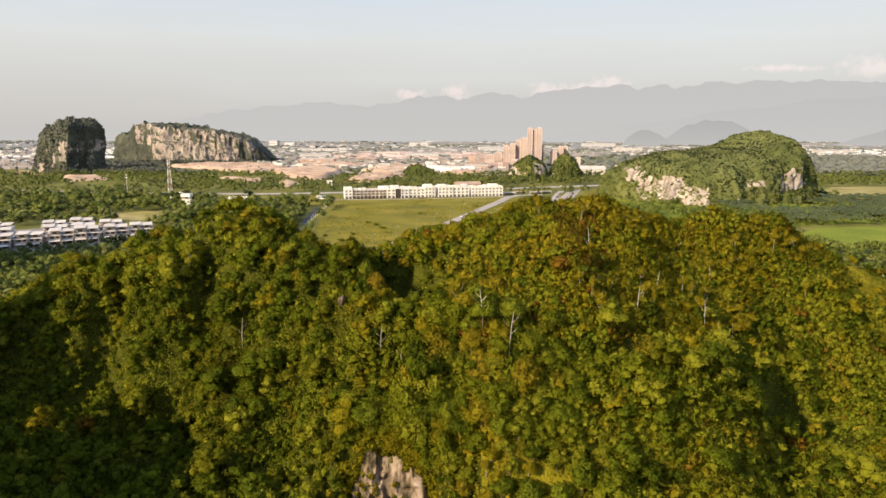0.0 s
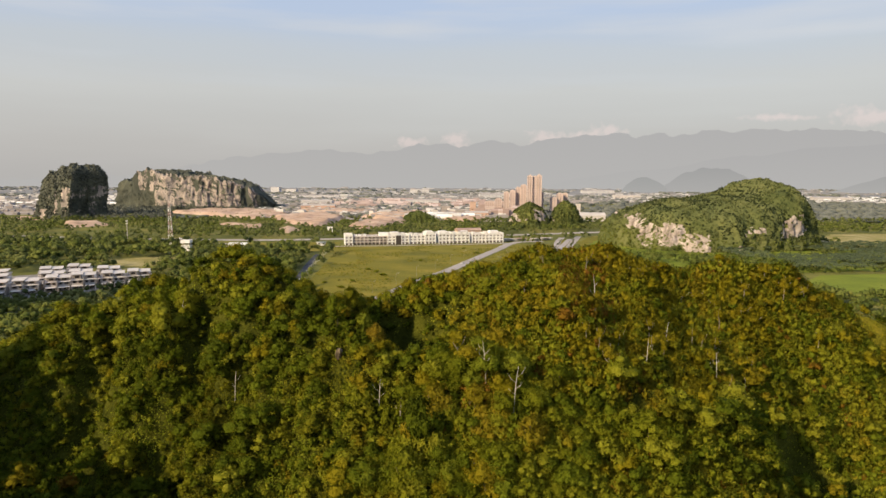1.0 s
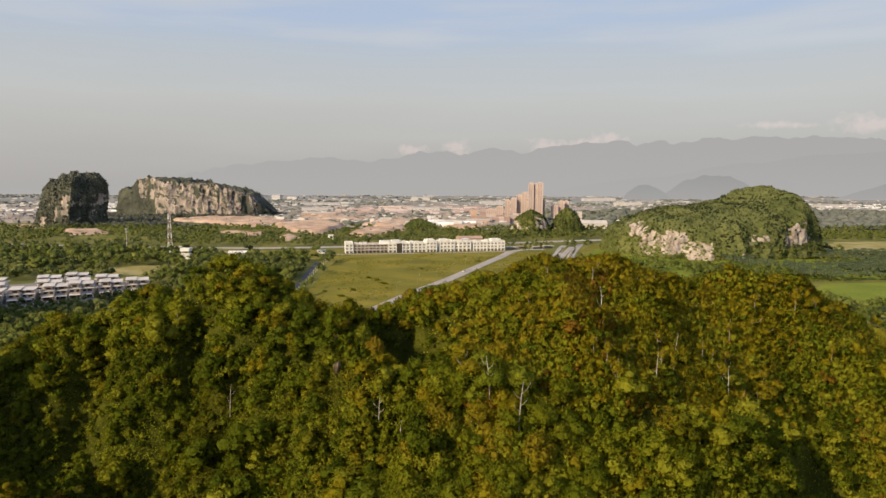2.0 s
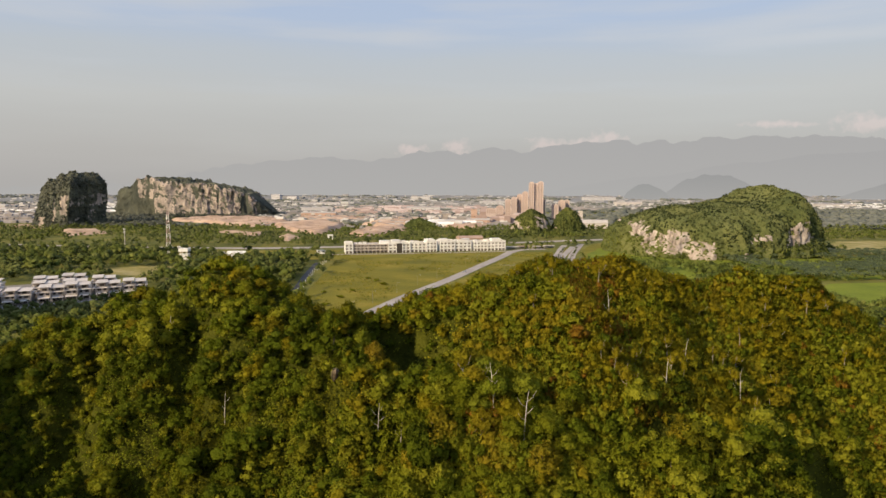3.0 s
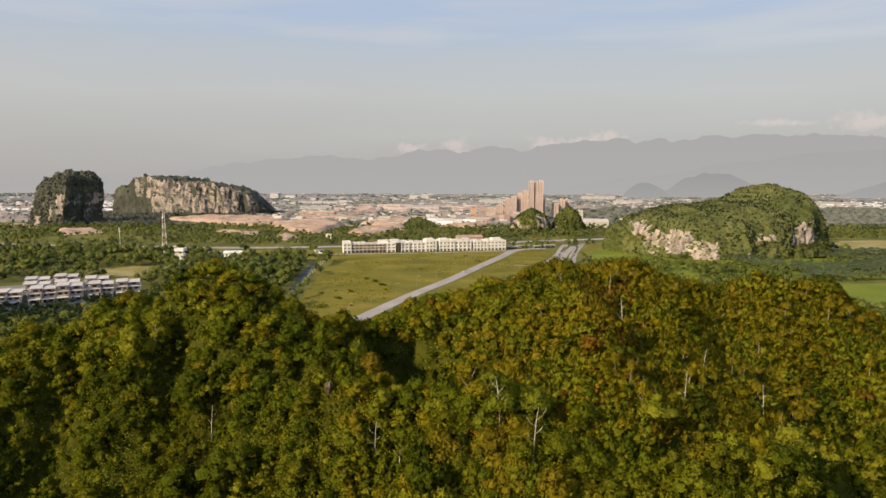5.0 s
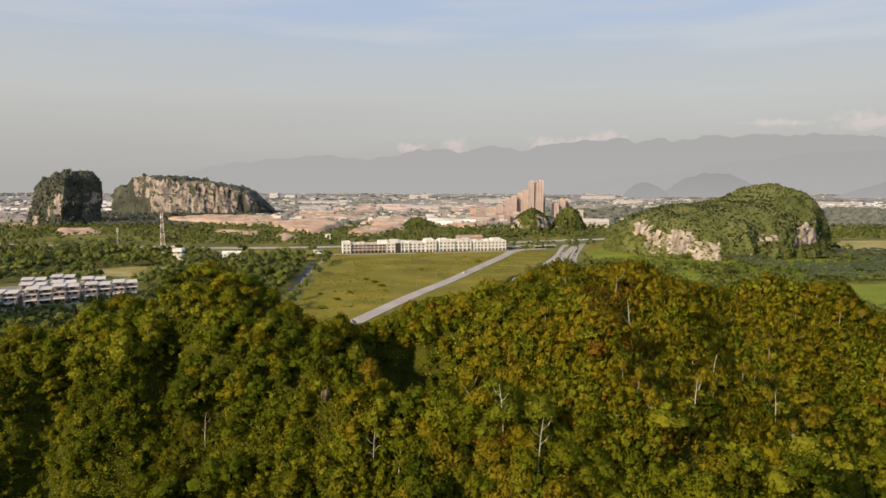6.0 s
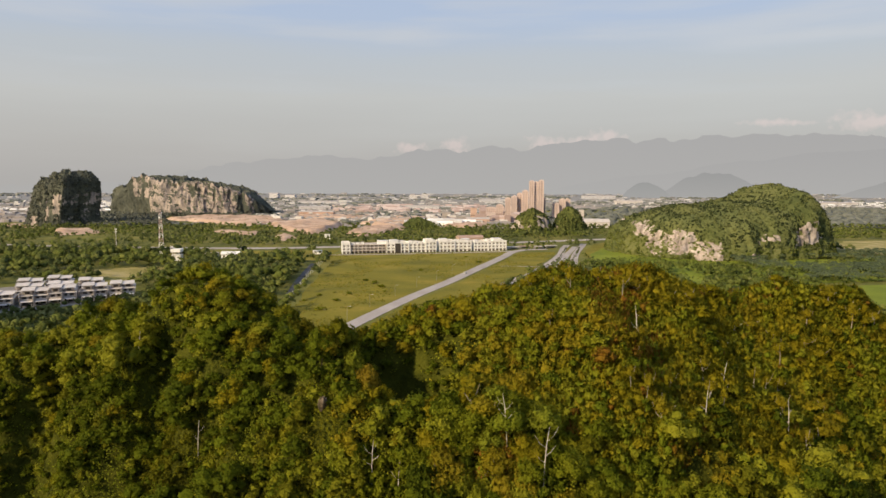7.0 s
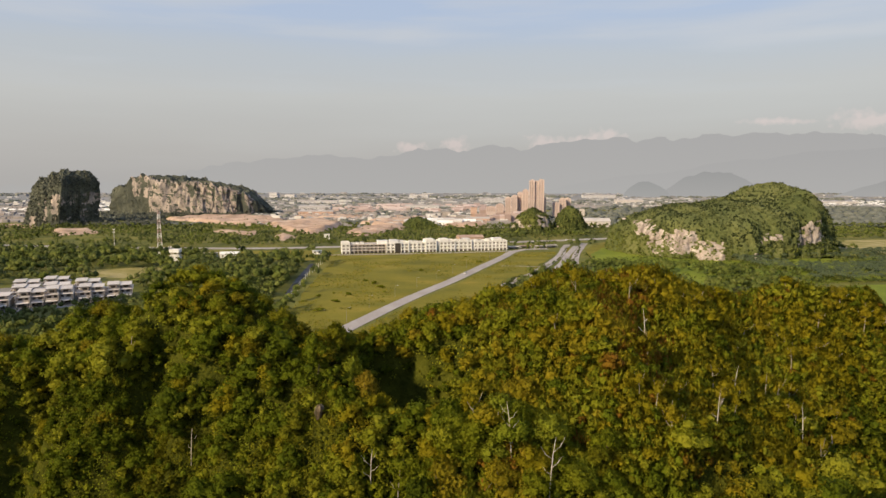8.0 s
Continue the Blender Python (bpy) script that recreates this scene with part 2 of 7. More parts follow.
# darker copy of the hill leaves, with shade painted into the colour
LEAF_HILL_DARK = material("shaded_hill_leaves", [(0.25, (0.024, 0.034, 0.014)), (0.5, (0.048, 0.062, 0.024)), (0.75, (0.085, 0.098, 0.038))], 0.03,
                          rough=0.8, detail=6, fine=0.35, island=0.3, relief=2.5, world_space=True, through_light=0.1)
LEAF_PALM = material("palm_leaves", [(0.3, (0.0638, 0.0836, 0.0396)), (0.7, (0.1155, 0.1364, 0.0572))], 0.05, rough=0.85, gloss=0.08, fine=0.4, island=0.4, world_space=True)
UNDER = material("undergrowth", [(0.25, (0.0234, 0.0286, 0.0039)), (0.5, (0.0520, 0.0572, 0.0065)), (0.75, (0.0884, 0.0910, 0.0117))], 0.25, rough=0.95, gloss=0.05, bump=0.8, bump_scale=1.5, fine=2.5, world_space=True)
BARK = material("bark", [(0.3, (0.10, 0.075, 0.05)), (0.7, (0.22, 0.18, 0.13))], 1.5, rough=0.9, bump=0.1, stretch=(3, 3, 0.6), random=0.4)
DEADWOOD = material("bleached_wood", [(0.3, (0.36, 0.31, 0.25)), (0.7, (0.58, 0.52, 0.45))], 1.5, rough=0.85, bump=0.05, stretch=(3, 3, 0.6))
BARK_PALE = material("pale_bark", [(0.3, (0.22, 0.18, 0.13)), (0.7, (0.40, 0.35, 0.28))], 1.5, rough=0.85, bump=0.05, stretch=(3, 3, 0.6))
ROCK = material("limestone", [(0.28, (0.13, 0.108, 0.095)), (0.42, (0.27, 0.225, 0.20)), (0.56, (0.41, 0.35, 0.315)), (0.75, (0.54, 0.475, 0.43))], 0.16, rough=0.9,
                bump=1.5, bump_scale=0.45, stretch=(1, 1, 0.28), fine=1.1, world_space=True)
ROCK_NEAR = material("stained_limestone", [(0.32, (0.05, 0.042, 0.024)), (0.44, (0.16, 0.12, 0.08)), (0.56, (0.29, 0.225, 0.175)), (0.74, (0.42, 0.34, 0.28))], 0.35, rough=0.9,
                bump=1.0, bump_scale=0.9, stretch=(1, 1, 0.35), fine=1.7, world_space=True)
ROCK_FAR = material("weathered_limestone", [(0.30, (0.1135, 0.1073, 0.1009)), (0.42, (0.2398, 0.2082, 0.1893)), (0.54, (0.3785, 0.3218, 0.2839)), (0.72, (0.5035, 0.4195, 0.3597))], 0.07, rough=0.9,
                    bump=5.0, bump_scale=0.14, stretch=(1, 1, 0.55), fine=0.35, world_space=True)
GRASS = material("meadow_grass", [(0.25, (0.0997, 0.0932, 0.0044)), (0.42, (0.1431, 0.1287, 0.0070)), (0.58, (0.1820, 0.1553, 0.0106)), (0.76, (0.2600, 0.1953, 0.0264))], 0.025, rough=0.9, detail=8,
                 fine=0.35, stretch=(1, 1.4, 1), bump=0.3, bump_scale=1.2, world_space=True)
SLOPE = material("grassy_slope", [(0.25, (0.0945, 0.0891, 0.0068)), (0.5, (0.1688, 0.1512, 0.0095)), (0.75, (0.2565, 0.2093, 0.0203))], 0.25, rough=0.95, gloss=0.05, bump=0.8, bump_scale=1.5, fine=2.5, world_space=True)
TUFT = material("field_tufts", [(0.25, (0.085, 0.085, 0.007)), (0.5, (0.135, 0.12, 0.010)), (0.75, (0.18, 0.15, 0.015))], 0.03, rough=0.9, fine=0.4, island=0.6, world_space=True)
SCRUB = material("scrub_ground", [(0.25, (0.06, 0.068, 0.010)), (0.45, (0.11, 0.115, 0.018)), (0.6, (0.17, 0.16, 0.028)), (0.8, (0.25, 0.21, 0.06))], 0.018, rough=0.9, detail=8, fine=0.25, bump=0.5, bump_scale=0.4, world_space=True)
SOIL = material("bare_earth", [(0.28, (0.26, 0.185, 0.120)), (0.42, (0.40, 0.275, 0.195)), (0.56, (0.50, 0.355, 0.260)), (0.74, (0.58, 0.45, 0.345))], 0.03, rough=0.95, detail=8, fine=0.3, bump=0.4, bump_scale=0.2, world_space=True)
TAN = material("dry_field", [(0.25, (0.17, 0.155, 0.03)), (0.5, (0.27, 0.23, 0.075)), (0.75, (0.40, 0.33, 0.17))], 0.05, rough=0.95, detail=8, fine=0.3, world_space=True)
ASPHALT = material("pale_asphalt", [(0.3, (0.30, 0.265, 0.245)), (0.7, (0.41, 0.37, 0.345))], 0.08, rough=0.85, fine=1.0, stretch=(1, 0.4, 1), world_space=True)
ASPHALT_DARK = material("asphalt", [(0.3, (0.055, 0.055, 0.06)), (0.7, (0.10, 0.10, 0.105))], 0.1, rough=0.85, fine=1.0, world_space=True)
WHITE = plain("white_render", (0.80, 0.78, 0.75), scale=0.15, spread=0.10)
CONCRETE = plain("raw_concrete", (0.56, 0.50, 0.455), scale=0.3, spread=0.25)
GREYWALL = plain("grey_plaster", (0.50, 0.49, 0.50), scale=0.3, spread=0.15)
ROOFGREY = plain("roof_slab_grey", (0.44, 0.40, 0.37), scale=0.4, spread=0.15)
# dark panes and panels; open bays get their inner shade as this colour
DARK = plain("dark_opening", (0.17, 0.145, 0.125), rough=0.35, scale=0.5)
DEEP = plain("deep_opening", (0.06, 0.052, 0.046), rough=0.5, scale=0.5)
STEEL = plain("galvanised_steel", (0.55, 0.52, 0.50), rough=0.5, metal=0.4)
REDSTEEL = plain("red_painted_steel", (0.47, 0.34, 0.31), rough=0.5)
PALE = plain("pale_sheeting", (0.50, 0.465, 0.44), scale=0.1, spread=0.12)
# town and tower colours sit pale and close together: distance haze is put into them
TOWERWALL = plain("salmon_wall", (0.49, 0.39, 0.36), scale=0.05, spread=0.12)
TOWERTRIM = plain("cream_wall", (0.52, 0.425, 0.39), scale=0.05, spread=0.1)
TERRACOTTA = plain("terracotta_roof", (0.43, 0.30, 0.235), scale=0.1, spread=0.2)
TOWN = material("town_walls_and_roofs", [(0.0, (0.215, 0.205, 0.198)), (0.4, (0.262, 0.236, 0.220)), (0.7, (0.305, 0.262, 0.236)), (0.88, (0.36, 0.33, 0.305)), (0.99, (0.55, 0.525, 0.50))], 0.01, rough=0.8, island=1.3, world_space=True)
WIN_FAR = plain("hazed_window", (0.40, 0.325, 0.295), rough=0.5)
PAVING = plain("worn_paving", (0.22, 0.20, 0.18), scale=0.1, spread=0.25)

# ---- ground ----
def flat_patch(name, outline, mat, z, label, category, wobble=0.0, kind="structure"):
    """A ground patch with an uneven rim, from its corner points."""
    n = len(outline)
    rim = []
    for i in range(n):
        a, b = np.array(outline[i], float), np.array(outline[(i + 1) % n], float)
        steps = max(2, int(np.hypot(*(b - a)) / 12)) if wobble else 1
        for k in range(steps):
            p = a + (b - a) * k / steps
            d = (vnoise(p[0] / 17, p[1] / 17, 3) - 0.5) * 2 * wobble
            e = (vnoise(p[0] / 17, p[1] / 17, 9) - 0.5) * 2 * wobble
            rim.append((p[0] + d, p[1] + e, z))
    bm = bmesh.new()
    f = bm.faces.new([bm.verts.new(p) for p in rim])
    if f.normal.z < 0 or f.calc_area() and sum((rim[i][0] * rim[(i + 1) % len(rim)][1] - rim[(i + 1) % len(rim)][0] * rim[i][1]) for i in range(len(rim))) < 0:
        f.normal_flip()
    bmesh.ops.triangulate(bm, faces=bm.faces[:])
    ob = part(name, bm, mat)
    return tagged(ob, label, category, kind=kind)


def strip(name, line, width, mat, z, label, category, thick=0.12):
    """A road: a slab along a line, with thickness, rounded through its points."""
    pts = [Vector((*p, 0)) for p in line]
    fine = []
    for i in range(len(pts) - 1):
        p0, p1, p2, p3 = pts[max(i - 1, 0)], pts[i], pts[i + 1], pts[min(i + 2, len(pts) - 1)]
        for k in range(8):
            t = k / 8
            fine.append(0.5 * (2 * p1 + (p2 - p0) * t + (2 * p0 - 5 * p1 + 4 * p2 - p3) * t * t + (3 * p1 - p0 - 3 * p2 + p3) * t ** 3))
    fine.append(pts[-1])
    bm = bmesh.new()
    rows = []
    for i, p in enumerate(fine):
        way = (fine[min(i + 1, len(fine) - 1)] - fine[max(i - 1, 0)]).normalized()
        side = Vector((-way.y, way.x, 0)) * width / 2
        rows.append([bm.verts.new(q) for q in (p + side + Vector((0, 0, z - thick)), p + side + Vector((0, 0, z)), p - side + Vector((0, 0, z)), p - side + Vector((0, 0, z - thick)))])
    for a, b in zip(rows, rows[1:]):
        for k in range(3):
            bm.faces.new((a[k + 1], b[k + 1], b[k], a[k]))
    bmesh.ops.recalc_face_normals(bm, faces=bm.faces[:])
    ob = part(name, bm, mat)
    return tagged(ob, label, category, kind="structure")


# one sheet to the horizon, finer near the hill
gx = np.concatenate([np.linspace(-9000, -1000, 17), np.linspace(-900, 900, 37), np.linspace(1000, 9000, 17)])
gy = np.concatenate([np.linspace(-3000, -200, 15), np.linspace(-150, 1500, 34), np.linspace(1600, 9000, 38)])
X, Y = np.meshgrid(gx, gy)
ground = new("ground", mesh_np("ground", np.stack([X, Y, np.zeros_like(X)], -1).reshape(-1, 3), grid_quads(len(gx), len(gy))))
ground.data.materials.append(SCRUB)
tagged(ground, "flat plain of scrub, grass and built-up land", "ground", kind="structure")

FIELD = [(-103, 560), (-186, 612), (-120, 621), (60, 650), (66, 640), (52, 600), (28, 535), (3, 462), (-28, 383), (-64, 265), (-84, 265), (-88, 370), (-94, 430)]
FIELD_R = [(76, 640), (59, 590), (32, 510), (8, 440), (-15, 383), (-52, 270), (20, 290), (40, 420), (60, 478), (84, 548), (108, 618), (114, 650)]
flat_patch("grass_field", FIELD, GRASS, 0.15, "open mown grass field with worn yellow patches", "field", 1.5)
flat_patch("grass_verge", FIELD_R, GRASS, 0.16, "grass plot between the two roads", "field", 1.0)
flat_patch("grass_verge", [(128, 690), (138, 690), (126, 640), (120, 610), (112, 590)], GRASS, 0.15, "grass strip between two carriageways", "field", 0.6)
flat_patch("grass_verge", [(175, 735), (205, 770), (240, 700), (180, 600), (140, 570), (136, 610), (150, 670)], GRASS, 0.14, "grass beside the junction", "field", 1.5)
flat_patch("grass_verge", [(-330, 655), (-235, 652), (-112, 662), (-112, 628), (-190, 620), (-300, 600)], GRASS, 0.13, "grass strip beside the main road", "field", 2)
EARTH = [[(-298, 1065), (-238, 939), (-189, 867), (-171, 897), (-170, 1050), (-187, 1112), (-243, 1196)],
         [(-145, 898), (-110, 832), (-87, 899), (-50, 990), (-90, 1000), (-122, 988)],
         [(-340, 916), (-262, 838), (-250, 886), (-326, 945)],
         [(-229, 839), (-198, 765), (-190, 822), (-226, 880)],
         [(-540, 1210), (-323, 1037), (-280, 1130), (-355, 1300), (-500, 1330)],
         [(-521, 843), (-480, 890), (-541, 950), (-580, 934)],
         [(-740, 1030), (-620, 975), (-718, 1068)],
         [(-150, 1085), (-60, 1075), (-30, 1250), (-120, 1290)],
         [(0, 1010), (60, 1010), (95, 1120), (-10, 1130)],
         [(-300, 1240), (-160, 1210), (-150, 1330), (-320, 1380)],
         [(-118, 988), (-74, 985), (-64, 1028), (-122, 1034)]]


def earth_mound(rim, high, seed):
    """Cleared ground heaped and cut into uneven terraces inside its rim."""
    pts = np.array(rim, float)
    x0, y0 = pts.min(0) - 8
    x1, y1 = pts.max(0) + 8
    mx, my = np.arange(x0, x1, 3.5), np.arange(y0, y1, 3.5)
    X, Y = np.meshgrid(mx, my)
    gap = np.full(X.shape, 1e9)
    hit = np.zeros(X.shape, bool)
    wx, wy = X + 14 * (fbm(X / 22, Y / 22, seed) - 0.47), Y + 14 * (fbm(X / 22, Y / 22, seed + 1) - 0.47)
    for (ax, ay), (bx0, by0) in zip(pts, np.roll(pts, -1, 0)):
        t = np.clip(((wx - ax) * (bx0 - ax) + (wy - ay) * (by0 - ay)) / ((bx0 - ax) ** 2 + (by0 - ay) ** 2), 0, 1)
        gap = np.minimum(gap, np.hypot(wx - ax - t * (bx0 - ax), wy - ay - t * (by0 - ay)))
        if ay != by0:
            hit ^= ((ay > wy) != (by0 > wy)) & (wx < (bx0 - ax) * (wy - ay) / (by0 - ay) + ax)
    rise = np.where(hit, gap, -gap)
    swell = smooth(0, 9, rise) * (0.2 + 1.6 * fbm(X / 26, Y / 40, seed + 2))
    swell = 0.45 * swell + 0.55 * (np.floor(swell * 3.2) + smooth(0.55, 1.0, swell * 3.2 % 1)) / 3.2
    Z = np.where(rise > 0, 0.25 + high * swell + 2.6 * (fbm(X / 9, Y / 9, seed + 3) - 0.3) * smooth(0, 5, rise), -0.6)
    ob = part("bare_earth", mesh_np("bare_earth", np.stack([X, Y, Z], -1).reshape(-1, 3), grid_quads(len(mx), len(my))), SOIL)
    return tagged(ob, "cleared pinkish bare earth heaped in terraces", "bare ground", kind="structure"), (mx, my, Z, rise)


MOUNDS = []
for k, rim in enumerate(EARTH):
    MOUNDS.append(earth_mound(rim, (5, 4.5, 2.5, 2.5, 4.5, 2.5, 2.5, 4, 3, 4.5, 9)[k], 301 + 7 * k)[1])
flat_patch("dry_field", [(-282, 478), (-236, 464), (-197, 503), (-250, 528), (-295, 508)], TAN, 0.15, "dry tan clearing among trees", "field", 3)
flat_patch("dry_field", [(425, 700), (445, 635), (620, 700), (640, 800), (495, 780)], TAN, 0.15, "pale tan harvested field", "field", 4)
FRESH = material("fresh_grass", [(0.25, (0.10, 0.135, 0.006)), (0.5, (0.15, 0.185, 0.010)), (0.75, (0.21, 0.23, 0.018))], 0.03, rough=0.9, detail=8, fine=0.4, world_space=True)
flat_patch("green_field", [(222, 375), (262, 340), (420, 380), (420, 450), (277, 432)], FRESH, 0.15, "bright green grass field", "field", 3)
flat_patch("green_field", [(110, 440), (128, 560), (150, 640), (176, 690), (215, 600), (330, 590), (425, 605), (480, 560), (480, 460), (300, 452), (240, 440), (180, 425)], FRESH, 0.17, "bright green grass at the foot of the wooded hill", "field", 3)

ROAD = [(-52, 290), (-45, 314), (-22, 384), (4, 452), (29, 525), (55, 600), (68, 642), (84, 668), (110, 676)]
strip("road", ROAD, 9.0, ASPHALT, 0.24, "pale grey two-lane road crossing the grass", "road")
strip("road", [(40, 430), (52, 460), (68, 490), (90, 548), (113, 618), (129, 683), (140, 722)], 7.0, ASPHALT, 0.22, "pale grey carriageway", "road")
strip("road", [(78, 485), (101, 548), (120, 618), (146, 705)], 6.0, ASPHALT, 0.21, "pale grey carriageway lined with shrubs", "road")
strip("road", [(112, 545), (131, 628), (163, 738)], 7.0, ASPHALT, 0.20, "pale grey carriageway", "road")
strip("road", [(-900, 800), (-640, 742), (-440, 700), (-237, 679), (-118, 696), (76, 751), (204, 800), (420, 880)], 17.0, ASPHALT, 0.27, "main road across the plain", "road")
strip("path", [(48, 536), (62, 534), (86, 530)], 1.6, ASPHALT, 0.25, "narrow pale path across the grass", "path")
strip("track", [(-96, 320), (-97, 370), (-103, 421), (-109, 473), (-116, 550)], 5.0, ASPHALT_DARK, 0.2, "dark lane along the fence", "road")
strip("road", [(-120, 616), (-20, 632), (70, 655)], 6.0, ASPHALT, 0.21, "service road before the shop row", "road")


# ---- near forested hill ----
KX = [-220, -150, -110, -95, -80, -68, -55, -40, -25, -12, 0, 12, 22, 36, 50, 62, 72, 85, 98, 115, 160, 230]
BROW_Y = [150, 138, 130, 124, 117, 117, 112, 103, 99, 92, 89, 85, 83, 81, 82, 96, 110, 118, 122, 128, 142, 160]
BROW_Z = [1, 14, 27, 31, 34, 34, 34, 38, 36, 39, 40, 40, 39, 34, 29, 30, 32, 33, 33, 30, 14, 1]
CREST_Y = [165, 150, 140, 137, 135, 132, 130, 124, 115, 115, 126, 125, 122, 116, 120, 124, 126, 129, 137, 142, 155, 170]
CREST_Z = [1, 15, 32, 38, 45.2, 44.8, 54.2, 49, 43.8, 45, 48.2, 51, 56.6, 58.2, 52.5, 50.6, 55.2, 51.0, 45.5, 39, 18, 1]
FACE = [1, 1.4, 1.5, 1.4, 1.2, 1.5, 1.7, 1.6, 1.5, 1.25, 1.2, 1.0, 1.1, 1.1, 1.1, 1.1, 1.3, 1.3, 1.3, 1.3, 1.2, 1]
FINE_X = np.linspace(-220, 230, 451)


def knots(values):
    v = np.interp(FINE_X, KX, values)
    pad = np.pad(v, 6, mode="edge")
    return np.convolve(pad, np.hanning(15)[1:-1] / np.hanning(15).sum(), "valid")


PROF = [knots(v) for v in (BROW_Y, BROW_Z, CREST_Y, CREST_Z, FACE)]


# hollows carved to hold deep shade, on darker ground: place, radius, depth
PITS = [(-9.5, 106.5, 5.4, 19), (-4.0, 105.5, 4.8, 16), (-12.5, 103.0, 3.6, 9), (79.5, 100, 4.2, 10), (91, 99, 4.5, 9), (10.3, 74.6, 1.5, 6), (-35, 96, 2.0, 7), (-53, 102, 2.4, 8), (-63.5, 107, 3.6, 8), (-78, 113, 3.2, 9),
        (-76.5, 108, 3.0, 8), (-81, 120, 2.6, 8), (-86, 118, 3.6, 8), (26, 65.5, 1.8, 5), (37.4, 65.6, 2.2, 6), (-40, 99, 2.0, 6), (-27, 99, 1.6, 5), (57, 106, 1.8, 4), (-87, 121, 3.4, 8)]
for k in range(12):
    PITS.append((36 + 30 * k / 11, 81 + 12 * k / 11, 2.6 + 0.4 * math.sin(k * 2.1), 9 + 1.5 * math.sin(k * 1.7)))
for k in range(5):
    PITS.append((67 + 13 * k / 5, 94 + 11 * k / 5, 2.6, 8))


def pit(x, y):
    deep = np.zeros(np.shape(x))
    for px_, py_, r_, d_ in PITS:
        deep = np.maximum(deep, d_ * np.exp(-((x - px_) ** 2 + (y - py_) ** 2) / (r_ * r_)))
    return deep


def hill(x, y):
    """Height of the near hill's ground."""
    x, y = np.asarray(x, float), np.asarray(y, float)
    by, bz, cy, cz, face = [np.interp(x, FINE_X, p) for p in PROF]
    wob = (vnoise(x / 9, y / 16, 21) - 0.5) * 10 + (vnoise(x / 22, y / 30, 22) - 0.5) * 9
    yy = y + wob * smooth(60, 85, y) * (1 - smooth(cy - 15, cy, y))
    t = np.clip((yy - by) / np.maximum(cy - by, 5), 0, 1)
    bend = smooth(24, 42, x)
    top = bz + (cz - bz) * ((1 - bend) * (1 - (1 - t) ** 1.7) + bend * t ** 1.45)
    front = bz - face * np.maximum(by - yy, 0) - 0.0
    d = np.maximum(y - cy, 0)
    back = cz - 0.15 * d - 0.0125 * d * d
    z = np.where(yy < by, front, np.where(y > cy, back, top)) - 4.6
    z = z + (fbm(x / 15, y / 19, 31) - 0.47) * 8
    # gullies down the face
    for gx_, width, y0, y1, deep in ((-63, 5.0, 88, 122, 10), (-86, 5.0, 96, 128, 14), (-46, 4.0, 84, 104, 8), (64, 4.5, 78, 100, 8), (79, 3.5, 96, 112, 5), (-31, 3.5, 80, 96, 7)):
        z = z - deep * np.exp(-((x - gx_ - 0.15 * (y - y0)) / width) ** 2) * smooth(y0 - 8, y0, y) * smooth(y1 + 8, y1, y)
    # hollow in the saddle
    z = z - 9 * np.exp(-((x + 8) / 8) ** 2 - ((y - 100) / 6) ** 2) - pit(x, y)
    # rib that shades the hollow
    z = z + 4.5 * np.exp(-((x + 19.5) / 5) ** 2 - ((y - 103) / 6.5) ** 2)
    # rim behind the hollow
    z = z + 3.0 * np.exp(-((x + 7) / 12) ** 2 - ((y - 118) / 5.0) ** 2)
    # low ridge before the trough
    z = z + 1.8 * np.exp(-((y - 77.0 - 0.42 * (x - 45)) / 3.2) ** 2) * smooth(34, 42, x) * smooth(80, 66, x)
    base = 2.5 * fbm(x / 20, y / 20, 41) * smooth(250, 200, y)
    k = 3.0
    z = np.logaddexp(z / k, base / k) * k - k * math.log(2) * np.exp(-np.abs(z - base) / k)
    # quarried-looking rock face at the foot
    yc = 75.8 - 0.55 * np.maximum(x + 9, 0)
    cut = smooth(-20, -16, x) * smooth(1.5, -1.5, x) * smooth(yc + 0.7, yc - 0.8, y)
    z = z * (1 - cut) + np.minimum(z, 1.0) * cut
    edge = smooth(-218, -190, x) * smooth(228, 200, x) * smooth(20, 40, y) * smooth(262, 235, y)
    return z * edge - 0.4 * (1 - edge)


hx = np.concatenate([np.linspace(-220, -112, 24), np.linspace(-110, 112, 203), np.linspace(114, 230, 26)])
hy = np.concatenate([np.linspace(18, 50, 12), np.linspace(52, 146, 95), np.linspace(148, 264, 48)])
X, Y = np.meshgrid(hx, hy)
near_hill = new("near_hill", mesh_np("near_hill", np.stack([X, Y, hill(X, Y)], -1).reshape(-1, 3), grid_quads(len(hx), len(hy))))
near_hill.data.materials.append(UNDER)
near_hill.data.materials.append(SLOPE)
fx_, fy_ = (X[:-1, :-1] + X[1:, 1:]).ravel() / 2, (Y[:-1, :-1] + Y[1:, 1:]).ravel() / 2
# hollows keep the darker undergrowth, whose colour stands in for deep shade
near_hill.data.polygons.foreach_set("material_index", ((fx_ + 24 * (fbm(fx_ / 12, fy_ / 12, 19) - 0.5) > 10) & (pit(fx_, fy_) < 1.2)).astype(np.int32))
tagged(near_hill, "steep limestone hill under dense green undergrowth", "hill", kind="structure")

